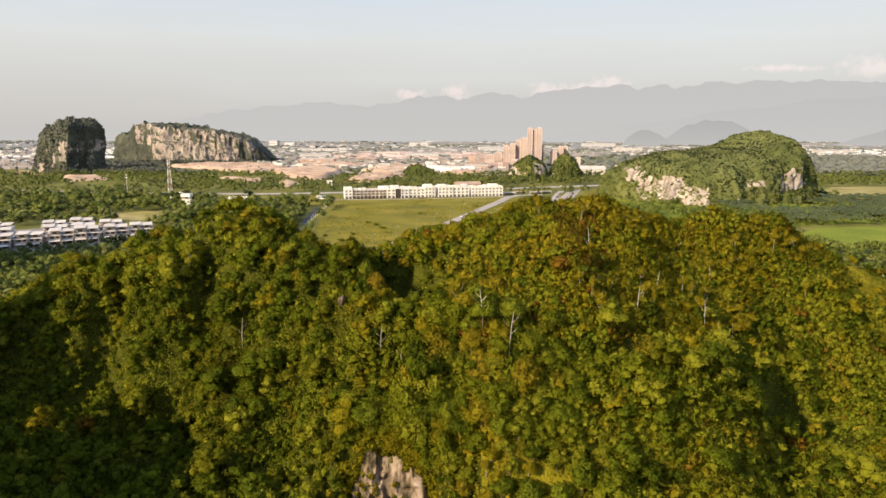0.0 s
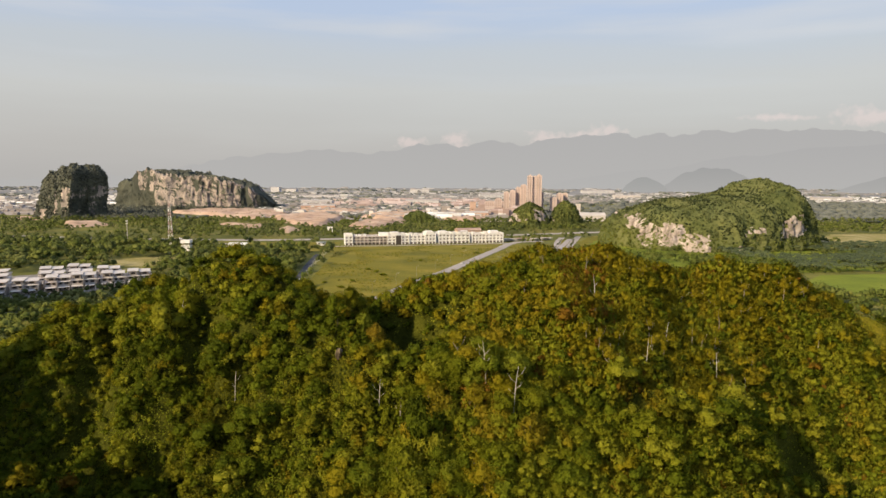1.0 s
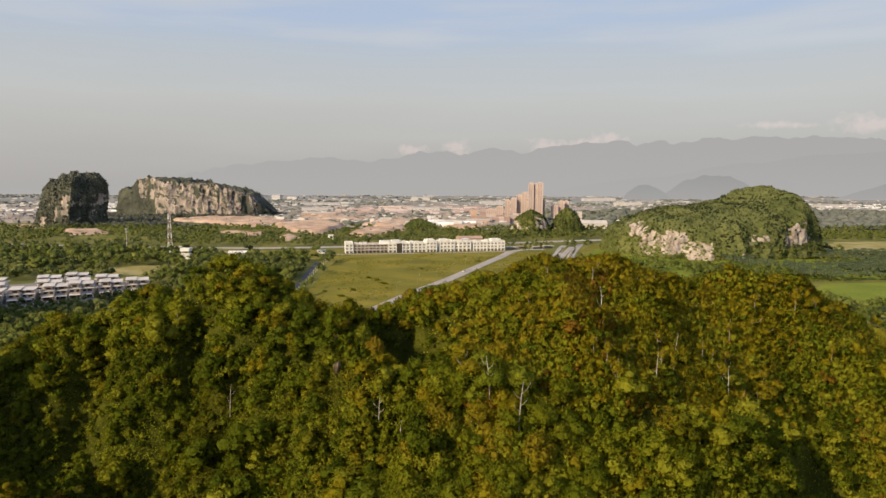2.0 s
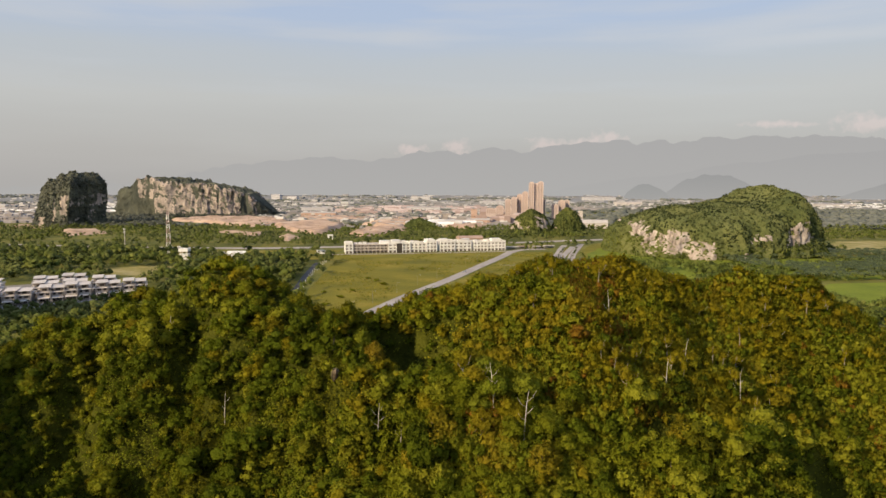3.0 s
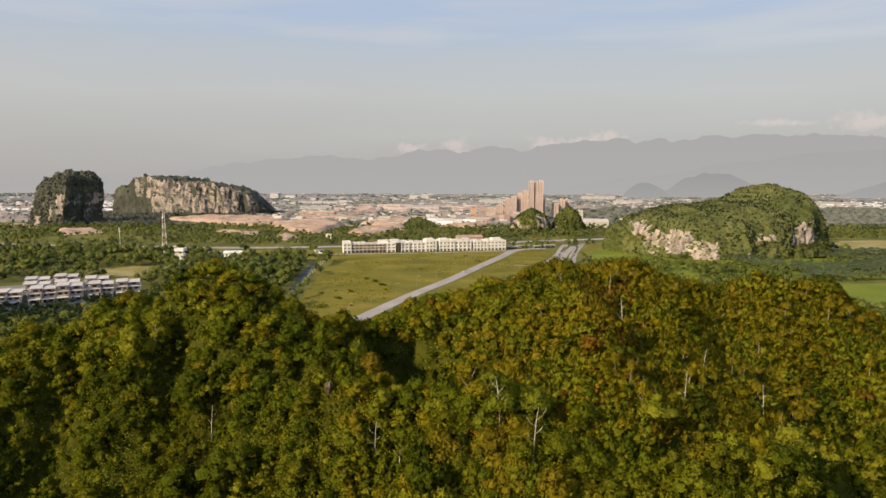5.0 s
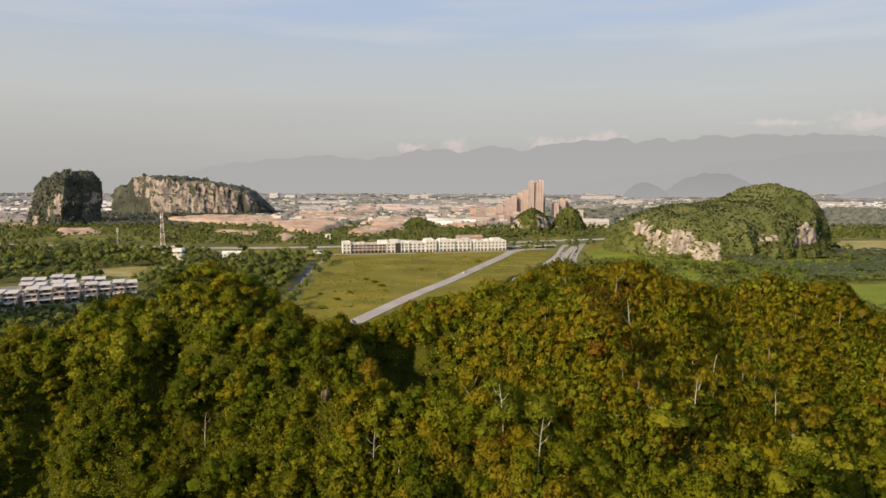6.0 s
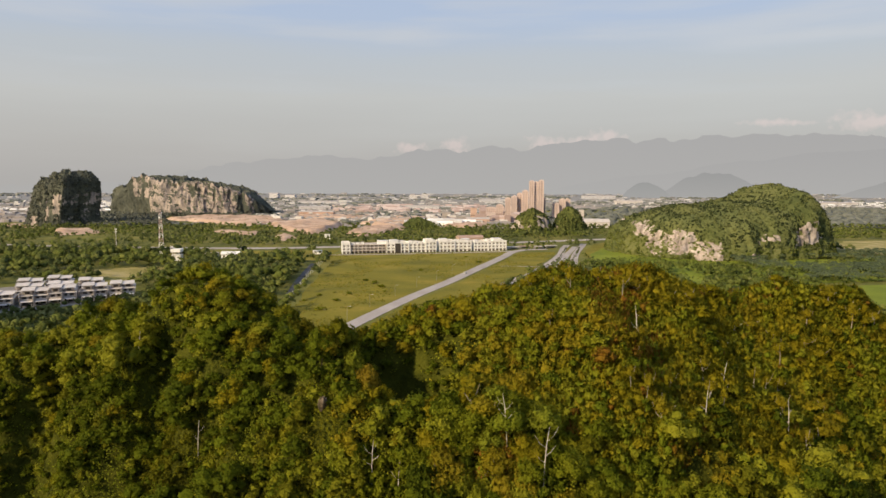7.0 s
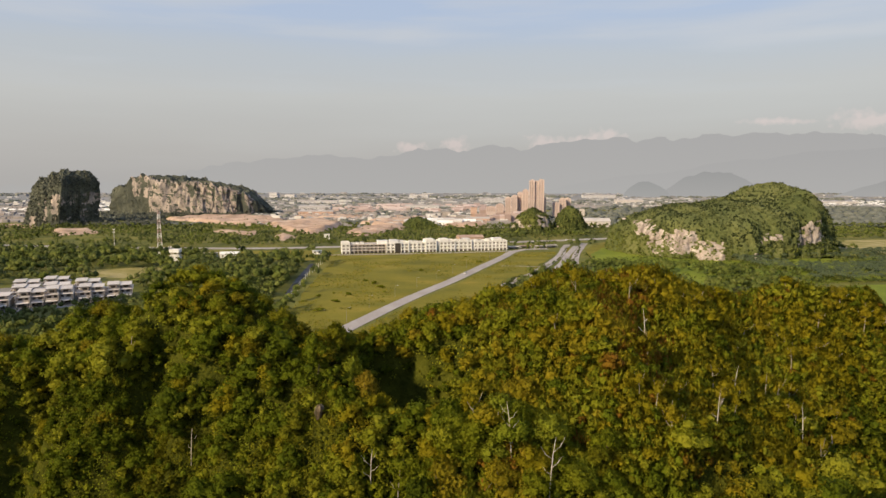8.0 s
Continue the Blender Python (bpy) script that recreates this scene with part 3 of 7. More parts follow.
# crags beyond the view, added so that their shade falls on slope and plain
def outer_crag(cx, cy, radius, height, seed):
    cu, cv = 48, 16
    U, V = np.meshgrid(np.arange(cu) / cu * 2 * math.pi, np.linspace(0, 1, cv))
    R = radius * (1 - V) ** 0.6 * (1 + 0.3 * (fbm(3 + 2 * np.cos(U), 3 + 2 * np.sin(U), seed) - 0.5))
    Z = height * V ** 0.8 * (0.7 + 0.65 * fbm(5 + 6 * R / 66 * np.cos(U), 5 + 6 * R / 66 * np.sin(U), seed + 1)) - 0.5
    crag = new("shade_hill", mesh_np("shade_hill", np.stack([cx + R * np.cos(U), cy + R * np.sin(U), Z], -1).reshape(-1, 3), grid_quads(cu, cv, True)))
    crag.data.materials.append(UNDER)
    return tagged(crag, "unseen crag added to cast shade into the view", "hill", kind="structure")


outer_crag(-146, 4, 64, 74, 51)
outer_crag(-90, -40, 50, 76, 51)
outer_crag(-180, 59, 54, 79, 57)
outer_crag(-312, 240, 60, 100, 54)


# ---- foliage ----
ICO_V = np.array([(0, 0, 1)] + [(0.894 * math.cos(a), 0.894 * math.sin(a), 0.447) for a in np.arange(5) * 2 * math.pi / 5]
                 + [(0.894 * math.cos(a), 0.894 * math.sin(a), -0.447) for a in (np.arange(5) + 0.5) * 2 * math.pi / 5] + [(0, 0, -1)])
ICO_F = np.array([(0, i + 1, (i + 1) % 5 + 1) for i in range(5)] + [(i + 1, i + 6, (i + 1) % 5 + 1) for i in range(5)]
                 + [((i + 1) % 5 + 1, i + 6, (i + 1) % 5 + 6) for i in range(5)] + [(11, (i + 1) % 5 + 6, i + 6) for i in range(5)])


def cards(rng, centre, normal, size, tilt=0.55):
    """Leaf sprays: a triangle at each centre, roughly facing its normal. Returns vertices (n, 3, 3)."""
    n = len(centre)
    nrm = normal + rng.normal(0, tilt, (n, 3))
    nrm /= np.linalg.norm(nrm, axis=1, keepdims=True) + 1e-9
    u = np.cross(nrm, rng.normal(0, 1, (n, 3)))
    u /= np.linalg.norm(u, axis=1, keepdims=True) + 1e-9
    v = np.cross(nrm, u)
    s = (size * rng.uniform(0.6, 1.35, n))[:, None]
    a, b = u * s * 0.52, v * s * 0.64
    return np.stack([centre - b, centre + a + 0.5 * b, centre - a + 0.7 * b], 1)


def crown_arrays(rng, radius, height, lobes, count, size, spread=0.3):
    """A crown of leafy lobes: sprays round cores, the way each spray faces and its tint. Its base is at z = 0, its top at about height."""
    ang = rng.uniform(0, 2 * math.pi, lobes)
    rad = radius * 0.68 * np.sqrt(rng.uniform(0, 1, lobes))
    rad[0] = 0
    c = np.stack([rad * np.cos(ang), rad * np.sin(ang), height * (0.16 + 0.54 * (1 - (rad / radius) ** 2) * rng.uniform(0.45, 1.1, lobes))], 1)
    r = radius * rng.uniform(0.30, 0.50, lobes)
    r[0] = radius * 0.48
    pick = rng.integers(0, lobes, count)
    d = rng.normal(0, 1, (count, 3))
    d[:, 2] += 0.45
    d /= np.linalg.norm(d, axis=1, keepdims=True)
    squash = np.array([1, 1, 0.8])
    # boughs swell and sink unevenly, and some sprays stick out
    wave = rng.normal(0, 4.2, (lobes, 2, 3))
    knob = np.sin((wave[pick, 0] * d).sum(1) + pick) + np.sin((wave[pick, 1] * d).sum(1) + 2 * pick)
    reach = rng.uniform(0.76, 1.06, count) + 0.09 * knob + 0.3 * rng.uniform(0, 1, count) ** 8
    p = c[pick] + d * (r[pick] * reach)[:, None] * squash
    q = cards(rng, p, d, size, 0.6)
    out = p - np.array([0, 0, height * 0.3])
    out /= np.linalg.norm(out, axis=1, keepdims=True) + 1e-9
    face = 0.5 * d + 0.7 * out + rng.normal(0, 0.40, (count, 3))
    tint = np.repeat(rng.uniform(-0.5, 0.5) * spread + (rng.uniform(-0.5, 0.5, lobes) * spread * 0.45)[pick][:, None], 3, 1)
    core = (c[:, None, :] + ICO_V[None] * (r * 0.66)[:, None, None] * squash * rng.uniform(0.7, 1.12, (lobes, 12, 1)))
    body = core - np.array([0, 0, height * 0.3])
    body = 0.5 * ICO_V[None] + 0.7 * body / (np.linalg.norm(body, axis=2, keepdims=True) + 1e-9) + rng.normal(0, 0.2, core.shape)
    return q, core, face, tint, body


def crown_mesh(name, q, core, face=None, tint=None, body=None):
    """Joins sprays and cores; sprays are shaded as parts of the rounded bough that they cover."""
    nq, nc = len(q), len(core)
    verts = np.concatenate([q.reshape(-1, 3), core.reshape(-1, 3)])
    k = q.shape[1]
    leaves = np.arange(nq * k).reshape(-1, k)
    cores = (ICO_F[None] + (np.arange(nc) * 12)[:, None, None]).reshape(-1, 3) + nq * k
    me = mesh_np(name, verts, leaves, cores) if k == 4 else mesh_np(name, verts, None, np.concatenate([leaves, cores]))
    if face is not None:
        way = np.concatenate([np.repeat(face, k, 0), np.tile(ICO_V, (nc, 1)) if body is None else body.reshape(-1, 3)])
        way /= np.linalg.norm(way, axis=1, keepdims=True) + 1e-9
        me.attributes.new("custom_normal", "FLOAT_VECTOR", "POINT").data.foreach_set("vector", way.astype(np.float32).ravel())
    if tint is not None:
        flat_tint = np.concatenate([np.asarray(tint).reshape(nq, -1)[:, :1].repeat(k, 1).ravel(), np.zeros(nc * 12)])
        me.attributes.new("tint", "FLOAT", "POINT").data.foreach_set("value", flat_tint.astype(np.float32))
    me.update()
    return me


def trunk_bmesh(rng, h, r, limbs=3, lean=0.08, reach=0.45):
    bm = bmesh.new()
    x, y = rng.normal(0, lean, 2) * h
    pts = [(0, 0, -1.5), (x * 0.2, y * 0.2, h * 0.35), (x * 0.6, y * 0.6, h * 0.7), (x, y, h)]
    tube(bm, pts, [r * 1.25, r, r * 0.75, r * 0.35], 6)
    for k in range(limbs):
        a = rng.uniform(0, 2 * math.pi)
        z = h * rng.uniform(0.5, 0.8)
        s = z / h
        b = (x * s, y * s, z)
        l = h * reach * rng.uniform(0.6, 1.1)
        mid = (b[0] + 0.5 * l * math.cos(a), b[1] + 0.5 * l * math.sin(a), z + 0.35 * l)
        end = (b[0] + 0.8 * l * math.cos(a), b[1] + 0.8 * l * math.sin(a), z + 0.9 * l)
        tube(bm, [b, mid, end], [r * 0.5, r * 0.35, r * 0.15], 5)
    return bm


def make_tree(name, rng, radius, height, leaf, bark, label, lobes=10, count=1700, size=0.28, lift=0.5):
    """A tree at the origin: an empty with a trunk and a crown."""
    t = thing(name, Matrix(), label, "tree", "trees on the near hill")
    part("trunk", trunk_bmesh(rng, lift + height * 0.55, 0.08 + radius * 0.025), bark, t)
    q, core, face, tint, body = crown_arrays(rng, radius, height, lobes, count, size)
    q[..., 2] += lift
    core[..., 2] += lift
    part("crown", crown_mesh("crown", q, core, face, tint, body), leaf, t)
    return t


tree_rng = np.random.default_rng(11)
KINDS = []
for k in range(5):
    KINDS.append(make_tree("broadleaf_tree", tree_rng, 3.0, 5.2 + 0.4 * k, (LEAF, LEAF_DEEP, LEAF, LEAF_GOLD, LEAF_DEEP)[k], BARK, "dense dark-green broadleaf tree on the steep hill", lobes=15 + k % 4))
for k in range(4):
    KINDS.append(make_tree("broadleaf_tree", tree_rng, 3.0, 5.0 + 0.4 * k, (LEAF_OLIVE, LEAF_GOLD, LEAF_OLIVE, LEAF_DEEP)[k], BARK, "dense olive-gold broadleaf tree on the sunny slope", lobes=14 + k % 4))
for k in range(3):
    KINDS.append(make_tree("broadleaf_tree", tree_rng, 3.0, 5.6, LEAF_FRESH, BARK, "fresh bright-green broadleaf tree on the steep hill", lobes=14))
for k in range(2):
    KINDS.append(make_tree("slender_tree", tree_rng, 2.2, 4.6, LEAF_OLIVE, BARK_PALE, "thin-crowned tree with a pale slender trunk", lobes=7, count=800, lift=2.6))
for k in range(2):
    KINDS.append(make_tree("dry_tree", tree_rng, 2.4, 4.4, LEAF_DRY, BARK_PALE, "tree with reddish-brown drying leaves", lobes=8, count=800, lift=0.8))
FRESH_K, SLIM, DRY = range(9, 12), range(12, 14), range(14, 16)
WEIGHTS = np.array([5.0] * 5 + [5.0] * 4 + [3.0] * 3 + [1.3] * 2 + [0.8] * 2)

# where trees stand: a jittered net over the slope, closer on the steep face
spots = []
for y in np.arange(56, 160, 2.9):
    for x in np.arange(-150, 165, 3.6):
        spots.append((x + tree_rng.uniform(-1.8, 1.8), y + tree_rng.uniform(-1.45, 1.45), tree_rng.uniform(), 0))
for y in np.arange(57, 132, 2.6):
    for x in np.arange(-120, 130, 3.7):
        spots.append((x + tree_rng.uniform(-1.7, 1.7), y + tree_rng.uniform(-1.1, 1.1), tree_rng.uniform(), 1))
for y in np.arange(72, 88, 1.5):
    for x in np.arange(-16, 6, 2.6):
        spots.append((x + tree_rng.uniform(-1.2, 1.2), y + tree_rng.uniform(-0.7, 0.7), tree_rng.uniform(), 1))
for x in np.arange(-22, 6, 1.9):
    for y in (115.5, 118.0, 120.5):
        spots.append((x + tree_rng.uniform(-0.8, 0.8), y + tree_rng.uniform(-1, 1), 0.99, 0))
steep_rng = np.random.default_rng(43)
for x, y, u in zip(steep_rng.uniform(-125, 12, 9000), steep_rng.uniform(70, 140, 9000), steep_rng.uniform(0, 1, 9000)):
    rise = abs(float(hill(x, y + 1.2) - hill(x, y - 1.2))) / 2.4
    if rise > 1.5 and u < 0.13 * (rise - 1.0):
        spots.append((x, y, 0.5, 2))
spots = np.array(spots)
crest_y = np.interp(spots[:, 0], FINE_X, PROF[2])
brow_y = np.interp(spots[:, 0], FINE_X, PROF[0])
in_view = (np.abs(spots[:, 0]) < 0.74 * (spots[:, 1] + 42)) & (spots[:, 1] < crest_y + 7)
in_view &= (spots[:, 3] != 1) | (spots[:, 1] < brow_y + np.where(spots[:, 0] < -10, 16, 2))
keep = in_view & ~((spots[:, 2] < 0.12) & (spots[:, 1] > brow_y))
keep &= ~((spots[:, 0] > 10) & (spots[:, 1] > 84) & (spots[:, 2] < 0.12))
keep &= ((spots[:, 0] + 9.5) / 6) ** 2 + ((spots[:, 1] - 105.5) / 6) ** 2 > 1
keep &= pit(spots[:, 0], spots[:, 1]) < np.where(spots[:, 0] > 15, 2.4, np.where(np.abs(spots[:, 0] + 7) < 9, 3.0, 4.0))
keep &= ~((np.abs(spots[:, 0] + 9) < 8) & (spots[:, 1] < 76.0 - 0.55 * np.maximum(spots[:, 0] + 9, 0)) & (spots[:, 1] > 62))
for bx0, by0, half in ((-20.0, 93.0, 2.6), (13.0, 78.2, 1.8), (8.5, 81.3, 1.6), (32.2, 100.0, 1.4), (-44.8, 103.8, 1.5), (39.8, 89.5, 1.4), (56.0, 95.0, 1.2)):
    keep &= ~((np.abs(spots[:, 0] - bx0) < half) & (spots[:, 1] > by0 - 5) & (spots[:, 1] < by0 + 1))
brush = (spots[:, 0] > 24) & (spots[:, 1] > brow_y + 3)
keep &= ~(brush & (tree_rng.uniform(0, 1, len(spots)) < 0.42))
left = spots[:, 0] + 14 * (fbm(spots[:, 0] / 18, spots[:, 1] / 18, 63) - 0.5) < 2
keep &= ~(left & (tree_rng.uniform(0, 1, len(spots)) < 0.10))
spots, left = spots[keep], left[keep]
sz = hill(spots[:, 0], spots[:, 1])
# crowns swell on the ribs and shrink in the gullies
bulge = sz - sum(hill(spots[:, 0] + 6 * math.cos(a), spots[:, 1] + 6 * math.sin(a)) for a in np.arange(8) * math.pi / 4) / 8
swell = np.clip(1 + 0.15 * bulge, 0.72, 1.4)
order = np.argsort(np.hypot(spots[:, 0] - 5, spots[:, 1] - 62))
near_n = 300
stuff_q, stuff_core, stuff_face, stands = [], [], [], []
for rank, i in enumerate(order):
    x, y = spots[i, :2]
    patch = fbm(x / 25, y / 25, 61)
    w = WEIGHTS.copy()
    sunny = smooth(-45, 25, x + 50 * (patch - 0.5))
    sunny *= 1 - 0.8 * smooth(10, 28, x) * smooth(9, -6, y - np.interp(x, FINE_X, PROF[0]))
    w[0:5] *= 1.3 - sunny
    w[3] *= 0.1 + 0.7 * smooth(-26, -6, y - np.interp(x, FINE_X, PROF[2]))
    if x < -18:
        w[1] *= 1.6
        w[4] *= 1.6
    # purer green low on the face
    low_down = smooth(6, -6, y - np.interp(x, FINE_X, PROF[0]))
    w[[1, 4]] *= 1 + 1.6 * low_down
    w[[0, 2]] *= 1 - 0.45 * low_down
    w[6] *= 0.6 + 0.9 * sunny
    w[12:14] *= 0.4 + 1.8 * sunny
    w[5:9] *= 0.12 + sunny
    w[9:12] *= 0.3 + 3 * smooth(10, 28, x) * smooth(9, -6, y - np.interp(x, FINE_X, PROF[0])) + 4 * smooth(0.47, 0.62, patch)
    w[14:] *= 0.5 + 8 * smooth(0.5, 0.62, fbm(x / 11, y / 11, 64)) if (15 < x < 92 and y > 84) else 0.08
    kind = tree_rng.choice(len(KINDS), p=w / w.sum())
    s = tree_rng.uniform(0.5, 0.95) * (tree_rng.uniform(1.2, 1.8) if tree_rng.uniform() < 0.12 else 1.0)
    s *= swell[i]
    crest_cap = 1.15 if y > np.interp(x, FINE_X, PROF[2]) - 14 else 1.6
    if left[i]:
        s = min(s * (1.35 if tree_rng.uniform() < 0.08 else 0.9 if crest_cap < 1.5 else 0.76), crest_cap)
    s = min(s, crest_cap)
    s = min(s, 1.4) if rank < near_n else s
    if spots[i, 3] or (x > 12 and y > 84):
        s *= (0.95 if left[i] else 0.82) if spots[i, 3] else 0.56
    if abs(x + 8) < 11 and 88 < y < 104:
        s *= 0.5
    if abs(x + 9) < 13 and y > 112:
        s = min(s, 0.42 + 0.025 * (x + 22))
    stands.append((x, y, sz[i] + 2.4 * s, 2.7 * s))
    turn = tree_rng.uniform(0, 360)
    tall = tree_rng.uniform(0.85, 1.2) if crest_cap < 1.5 else tree_rng.uniform(1.0, 1.6) if left[i] else tree_rng.uniform(0.8, 1.2)
    if rank < near_n:
        m = pose(x, y, sz[i] - 0.3, tree_rng.uniform(-6, 6), tree_rng.uniform(-6, 6), turn)
        if rank < len(KINDS):
            kind = rank
            t = KINDS[rank]
        else:
            t = copy_thing(KINDS[kind], m)
        t.matrix_world = m @ Matrix.Diagonal((s, s, s * tall, 1))
    else:
        q, core, face, tint, body = crown_arrays(tree_rng, 2.9 * s, 5.4 * s * tall, 7 + int(4 * s), int(120 + 280 * s * s), 0.35)
        off = np.array([x, y, sz[i] + (0.0 if y > 110 else 0.9)])
        stuff_q.append((kind, q + off))
        stuff_core.append((kind, core + off))
        stuff_face.append((kind, face, tint, body))
# young trees fill what the net leaves open, most of all on steep banks
fill_rng = np.random.default_rng(71)
gx, gy = fill_rng.uniform(-128, 112, 15000), fill_rng.uniform(66, 136, 15000)
crest, brow = np.interp(gx, FINE_X, PROF[2]), np.interp(gx, FINE_X, PROF[0])
ok = (np.abs(gx) < 0.74 * (gy + 42)) & (gy < crest + 10) & (gy > brow - 20)
ok &= (((gx + 9.0) / 7.5) ** 2 + ((gy - 105.5) / 7) ** 2 > 1) & ((gx < 15) | (pit(gx, gy) < 1.5))
ok &= ~((np.abs(gx + 9) < 9) & (gy < 78)) & ((gx < 24) | (gy < brow + 14))
for bx0, by0, half in ((-20.0, 93.0, 2.8), (13.0, 78.2, 2.0), (8.5, 81.3, 2.0), (-44.8, 103.8, 1.6)):
    ok &= ~((np.abs(gx - bx0) < half) & (gy > by0 - 6) & (gy < by0 + 1))
gx, gy = gx[ok], gy[ok]
gz = hill(gx, gy)
stood = np.array(stands)
gap = np.full(len(gx), 9.0)
for a in range(0, len(stood), 200):
    part_of = stood[a:a + 200]
    gap = np.minimum(gap, (np.sqrt((gx[:, None] - part_of[None, :, 0]) ** 2 + (gy[:, None] - part_of[None, :, 1]) ** 2 + (gz[:, None] + 1.0 - part_of[None, :, 2]) ** 2) / part_of[None, :, 3]).min(1))
young = np.zeros((0, 4))
for k in np.nonzero(gap > 1.0)[0]:
    here = np.array([gx[k], gy[k], gz[k]])
    r = fill_rng.uniform(1.2, 2.0) * (0.55 if here[1] > np.interp(here[0], FINE_X, PROF[2]) - 1 and here[0] > -30 else 1.0)
    if len(young) and (np.linalg.norm(young[:, :3] - here, axis=1) < 0.75 * (young[:, 3] + r)).any():
        continue
    young = np.vstack([young, [*here, r]])
    q, core, face, tint, body = crown_arrays(fill_rng, r, 2.0 * r, 5, int(70 * r), 0.35)
    kind = fill_rng.choice([0, 1, 4, 4, 9] if here[0] < 5 else [5, 8, 0, 9])
    off = here + np.array([0, 0, 0.2])
    stuff_q.append((kind, q + off))
    stuff_core.append((kind, core + off))
    stuff_face.append((kind, face, tint, body))
# tall trees whose shade fills the hollow of the saddle
for k, (x, y, wide, tall) in enumerate(((-16.0, 100.5, 0.8, 1.6), (-19.0, 103.5, 0.85, 1.5), (-13.5, 97.5, 0.75, 1.4), (-21.5, 99.5, 0.85, 1.4), (-17.0, 107.0, 0.7, 1.3), (-10.5, 96.0, 0.65, 1.1))):
    t = copy_thing(KINDS[(1, 0, 3, 4, 2, 5)[k]], pose(x, y, 0))
    t.matrix_world = pose(x, y, float(hill(x, y)) - 0.3, 0, 0, 61 * k) @ Matrix.Diagonal((wide, wide, tall, 1))
# slim reddish trees on the far rim of the saddle
for x, y, wide, tall in ((-3.2, 116.0, 0.6, 1.3), (-1.2, 117.0, 0.5, 1.1), (0.8, 115.5, 0.5, 1.0)):
    t = copy_thing(KINDS[14], pose(x, y, 0))
    t.matrix_world = pose(x, y, float(hill(x, y)) - 0.3, 2, -2, 70 * x) @ Matrix.Diagonal((wide, wide, tall, 1))
# slender pale-stemmed trees that rise over the thicket of the sunny slope
slim_rng = np.random.default_rng(29)
for k in range(26):
    x, y = slim_rng.uniform(14, 92), slim_rng.uniform(0.12, 0.95)
    y = float(np.interp(x, FINE_X, PROF[0]) * (1 - y) + np.interp(x, FINE_X, PROF[2]) * y) - 3
    wide, tall = slim_rng.uniform(0.45, 0.75), slim_rng.uniform(0.75, 1.15)
    t = copy_thing(KINDS[12 + k % 2], pose(x, y, 0))
    t.matrix_world = pose(x, y, float(hill(x, y)) - 0.3, slim_rng.uniform(-5, 5), slim_rng.uniform(-5, 5), 47 * k) @ Matrix.Diagonal((wide, wide, tall, 1))
# umbrella-crowned trees along the sunny crest
for k in range(24):
    x = 10 + 3.6 * k + slim_rng.uniform(-1.4, 1.4)
    y = float(np.interp(x, FINE_X, PROF[2])) + slim_rng.uniform(-7, 1)
    wide, tall = slim_rng.uniform(0.7, 1.1), slim_rng.uniform(0.55, 0.8)
    t = copy_thing(KINDS[12 + k % 2], pose(x, y, 0))
    t.matrix_world = pose(x, y, float(hill(x, y)) - 1.0, slim_rng.uniform(-4, 4), slim_rng.uniform(-4, 4), 83 * k) @ Matrix.Diagonal((wide, wide, tall, 1))
# large pale-green crowns that stand out on the slope
for x, y, wide, tall in ((35.5, 74.0, 1.15, 1.25), (39.0, 73.0, 0.8, 0.9), (84.0, 108.0, 0.9, 1.0), (-52.0, 99.5, 0.9, 1.1), (-70.0, 104.0, 1.2, 1.3), (22.0, 84.0, 0.8, 0.9)):
    t = copy_thing(KINDS[9], pose(x, y, 0))
    t.matrix_world = pose(x, y, float(hill(x, y)) - 0.3, 0, 0, 50 * x) @ Matrix.Diagonal((wide, wide, tall, 1))
for name, kinds, leaf, label in (("hill_forest", [0, 2], LEAF, "dense green broadleaf forest covering the hill"),
                                 ("hill_forest", [1, 4, 8], LEAF_DEEP, "deep-green trees of the hill forest"),
                                 ("hill_forest", [3, 6], LEAF_GOLD, "golden-brown trees of the hill forest"),
                                 ("hill_forest", [5, 7, *SLIM], LEAF_OLIVE, "olive-gold forest covering the sunny hill crest"),
                                 ("hill_forest", FRESH_K, LEAF_FRESH, "fresh light-green trees scattered in the forest"),
                                 ("hill_forest", DRY, LEAF_DRY, "reddish drying trees scattered in the forest")):
    q = np.concatenate([a for k, a in stuff_q if k in kinds])
    core = np.concatenate([a for k, a in stuff_core if k in kinds])
    face, tint, body = [np.concatenate([row[j] for row in stuff_face if row[0] in kinds]) for j in (1, 2, 3)]
    tagged(part(name, crown_mesh(name, q, core, face, tint, body), leaf), label, "forest", kind="stuff")

# shrubs and creepers over the ground between the trees
n = 95000
ux, uy = tree_rng.uniform(-130, 150, n), tree_rng.uniform(55, 165, n)
fx_ = tree_rng.uniform(-75, 70, 60000)
ux, uy = np.concatenate([ux, fx_]), np.concatenate([uy, np.interp(fx_, FINE_X, PROF[0]) - 19 * tree_rng.uniform(0, 1, 60000) + 1])
ok = (np.abs(ux) < 0.74 * (uy + 42)) & ((ux > 0) | (tree_rng.uniform(0, 1, len(ux)) < 0.95)) & (pit(ux, uy) < np.where(ux > 15, 6.0, 7.5)) & (((ux + 9.5) / 6.2) ** 2 + ((uy - 106) / 6.5) ** 2 > 1)
ux, uy = ux[ok], uy[ok]
uz = hill(ux, uy)
e = 0.6
nx, ny = (hill(ux - e, uy) - hill(ux + e, uy)) / (2 * e), (hill(ux, uy - e) - hill(ux, uy + e)) / (2 * e)
nrm = np.stack([nx, ny, np.ones_like(nx)], 1)
nrm /= np.linalg.norm(nrm, axis=1, keepdims=True)
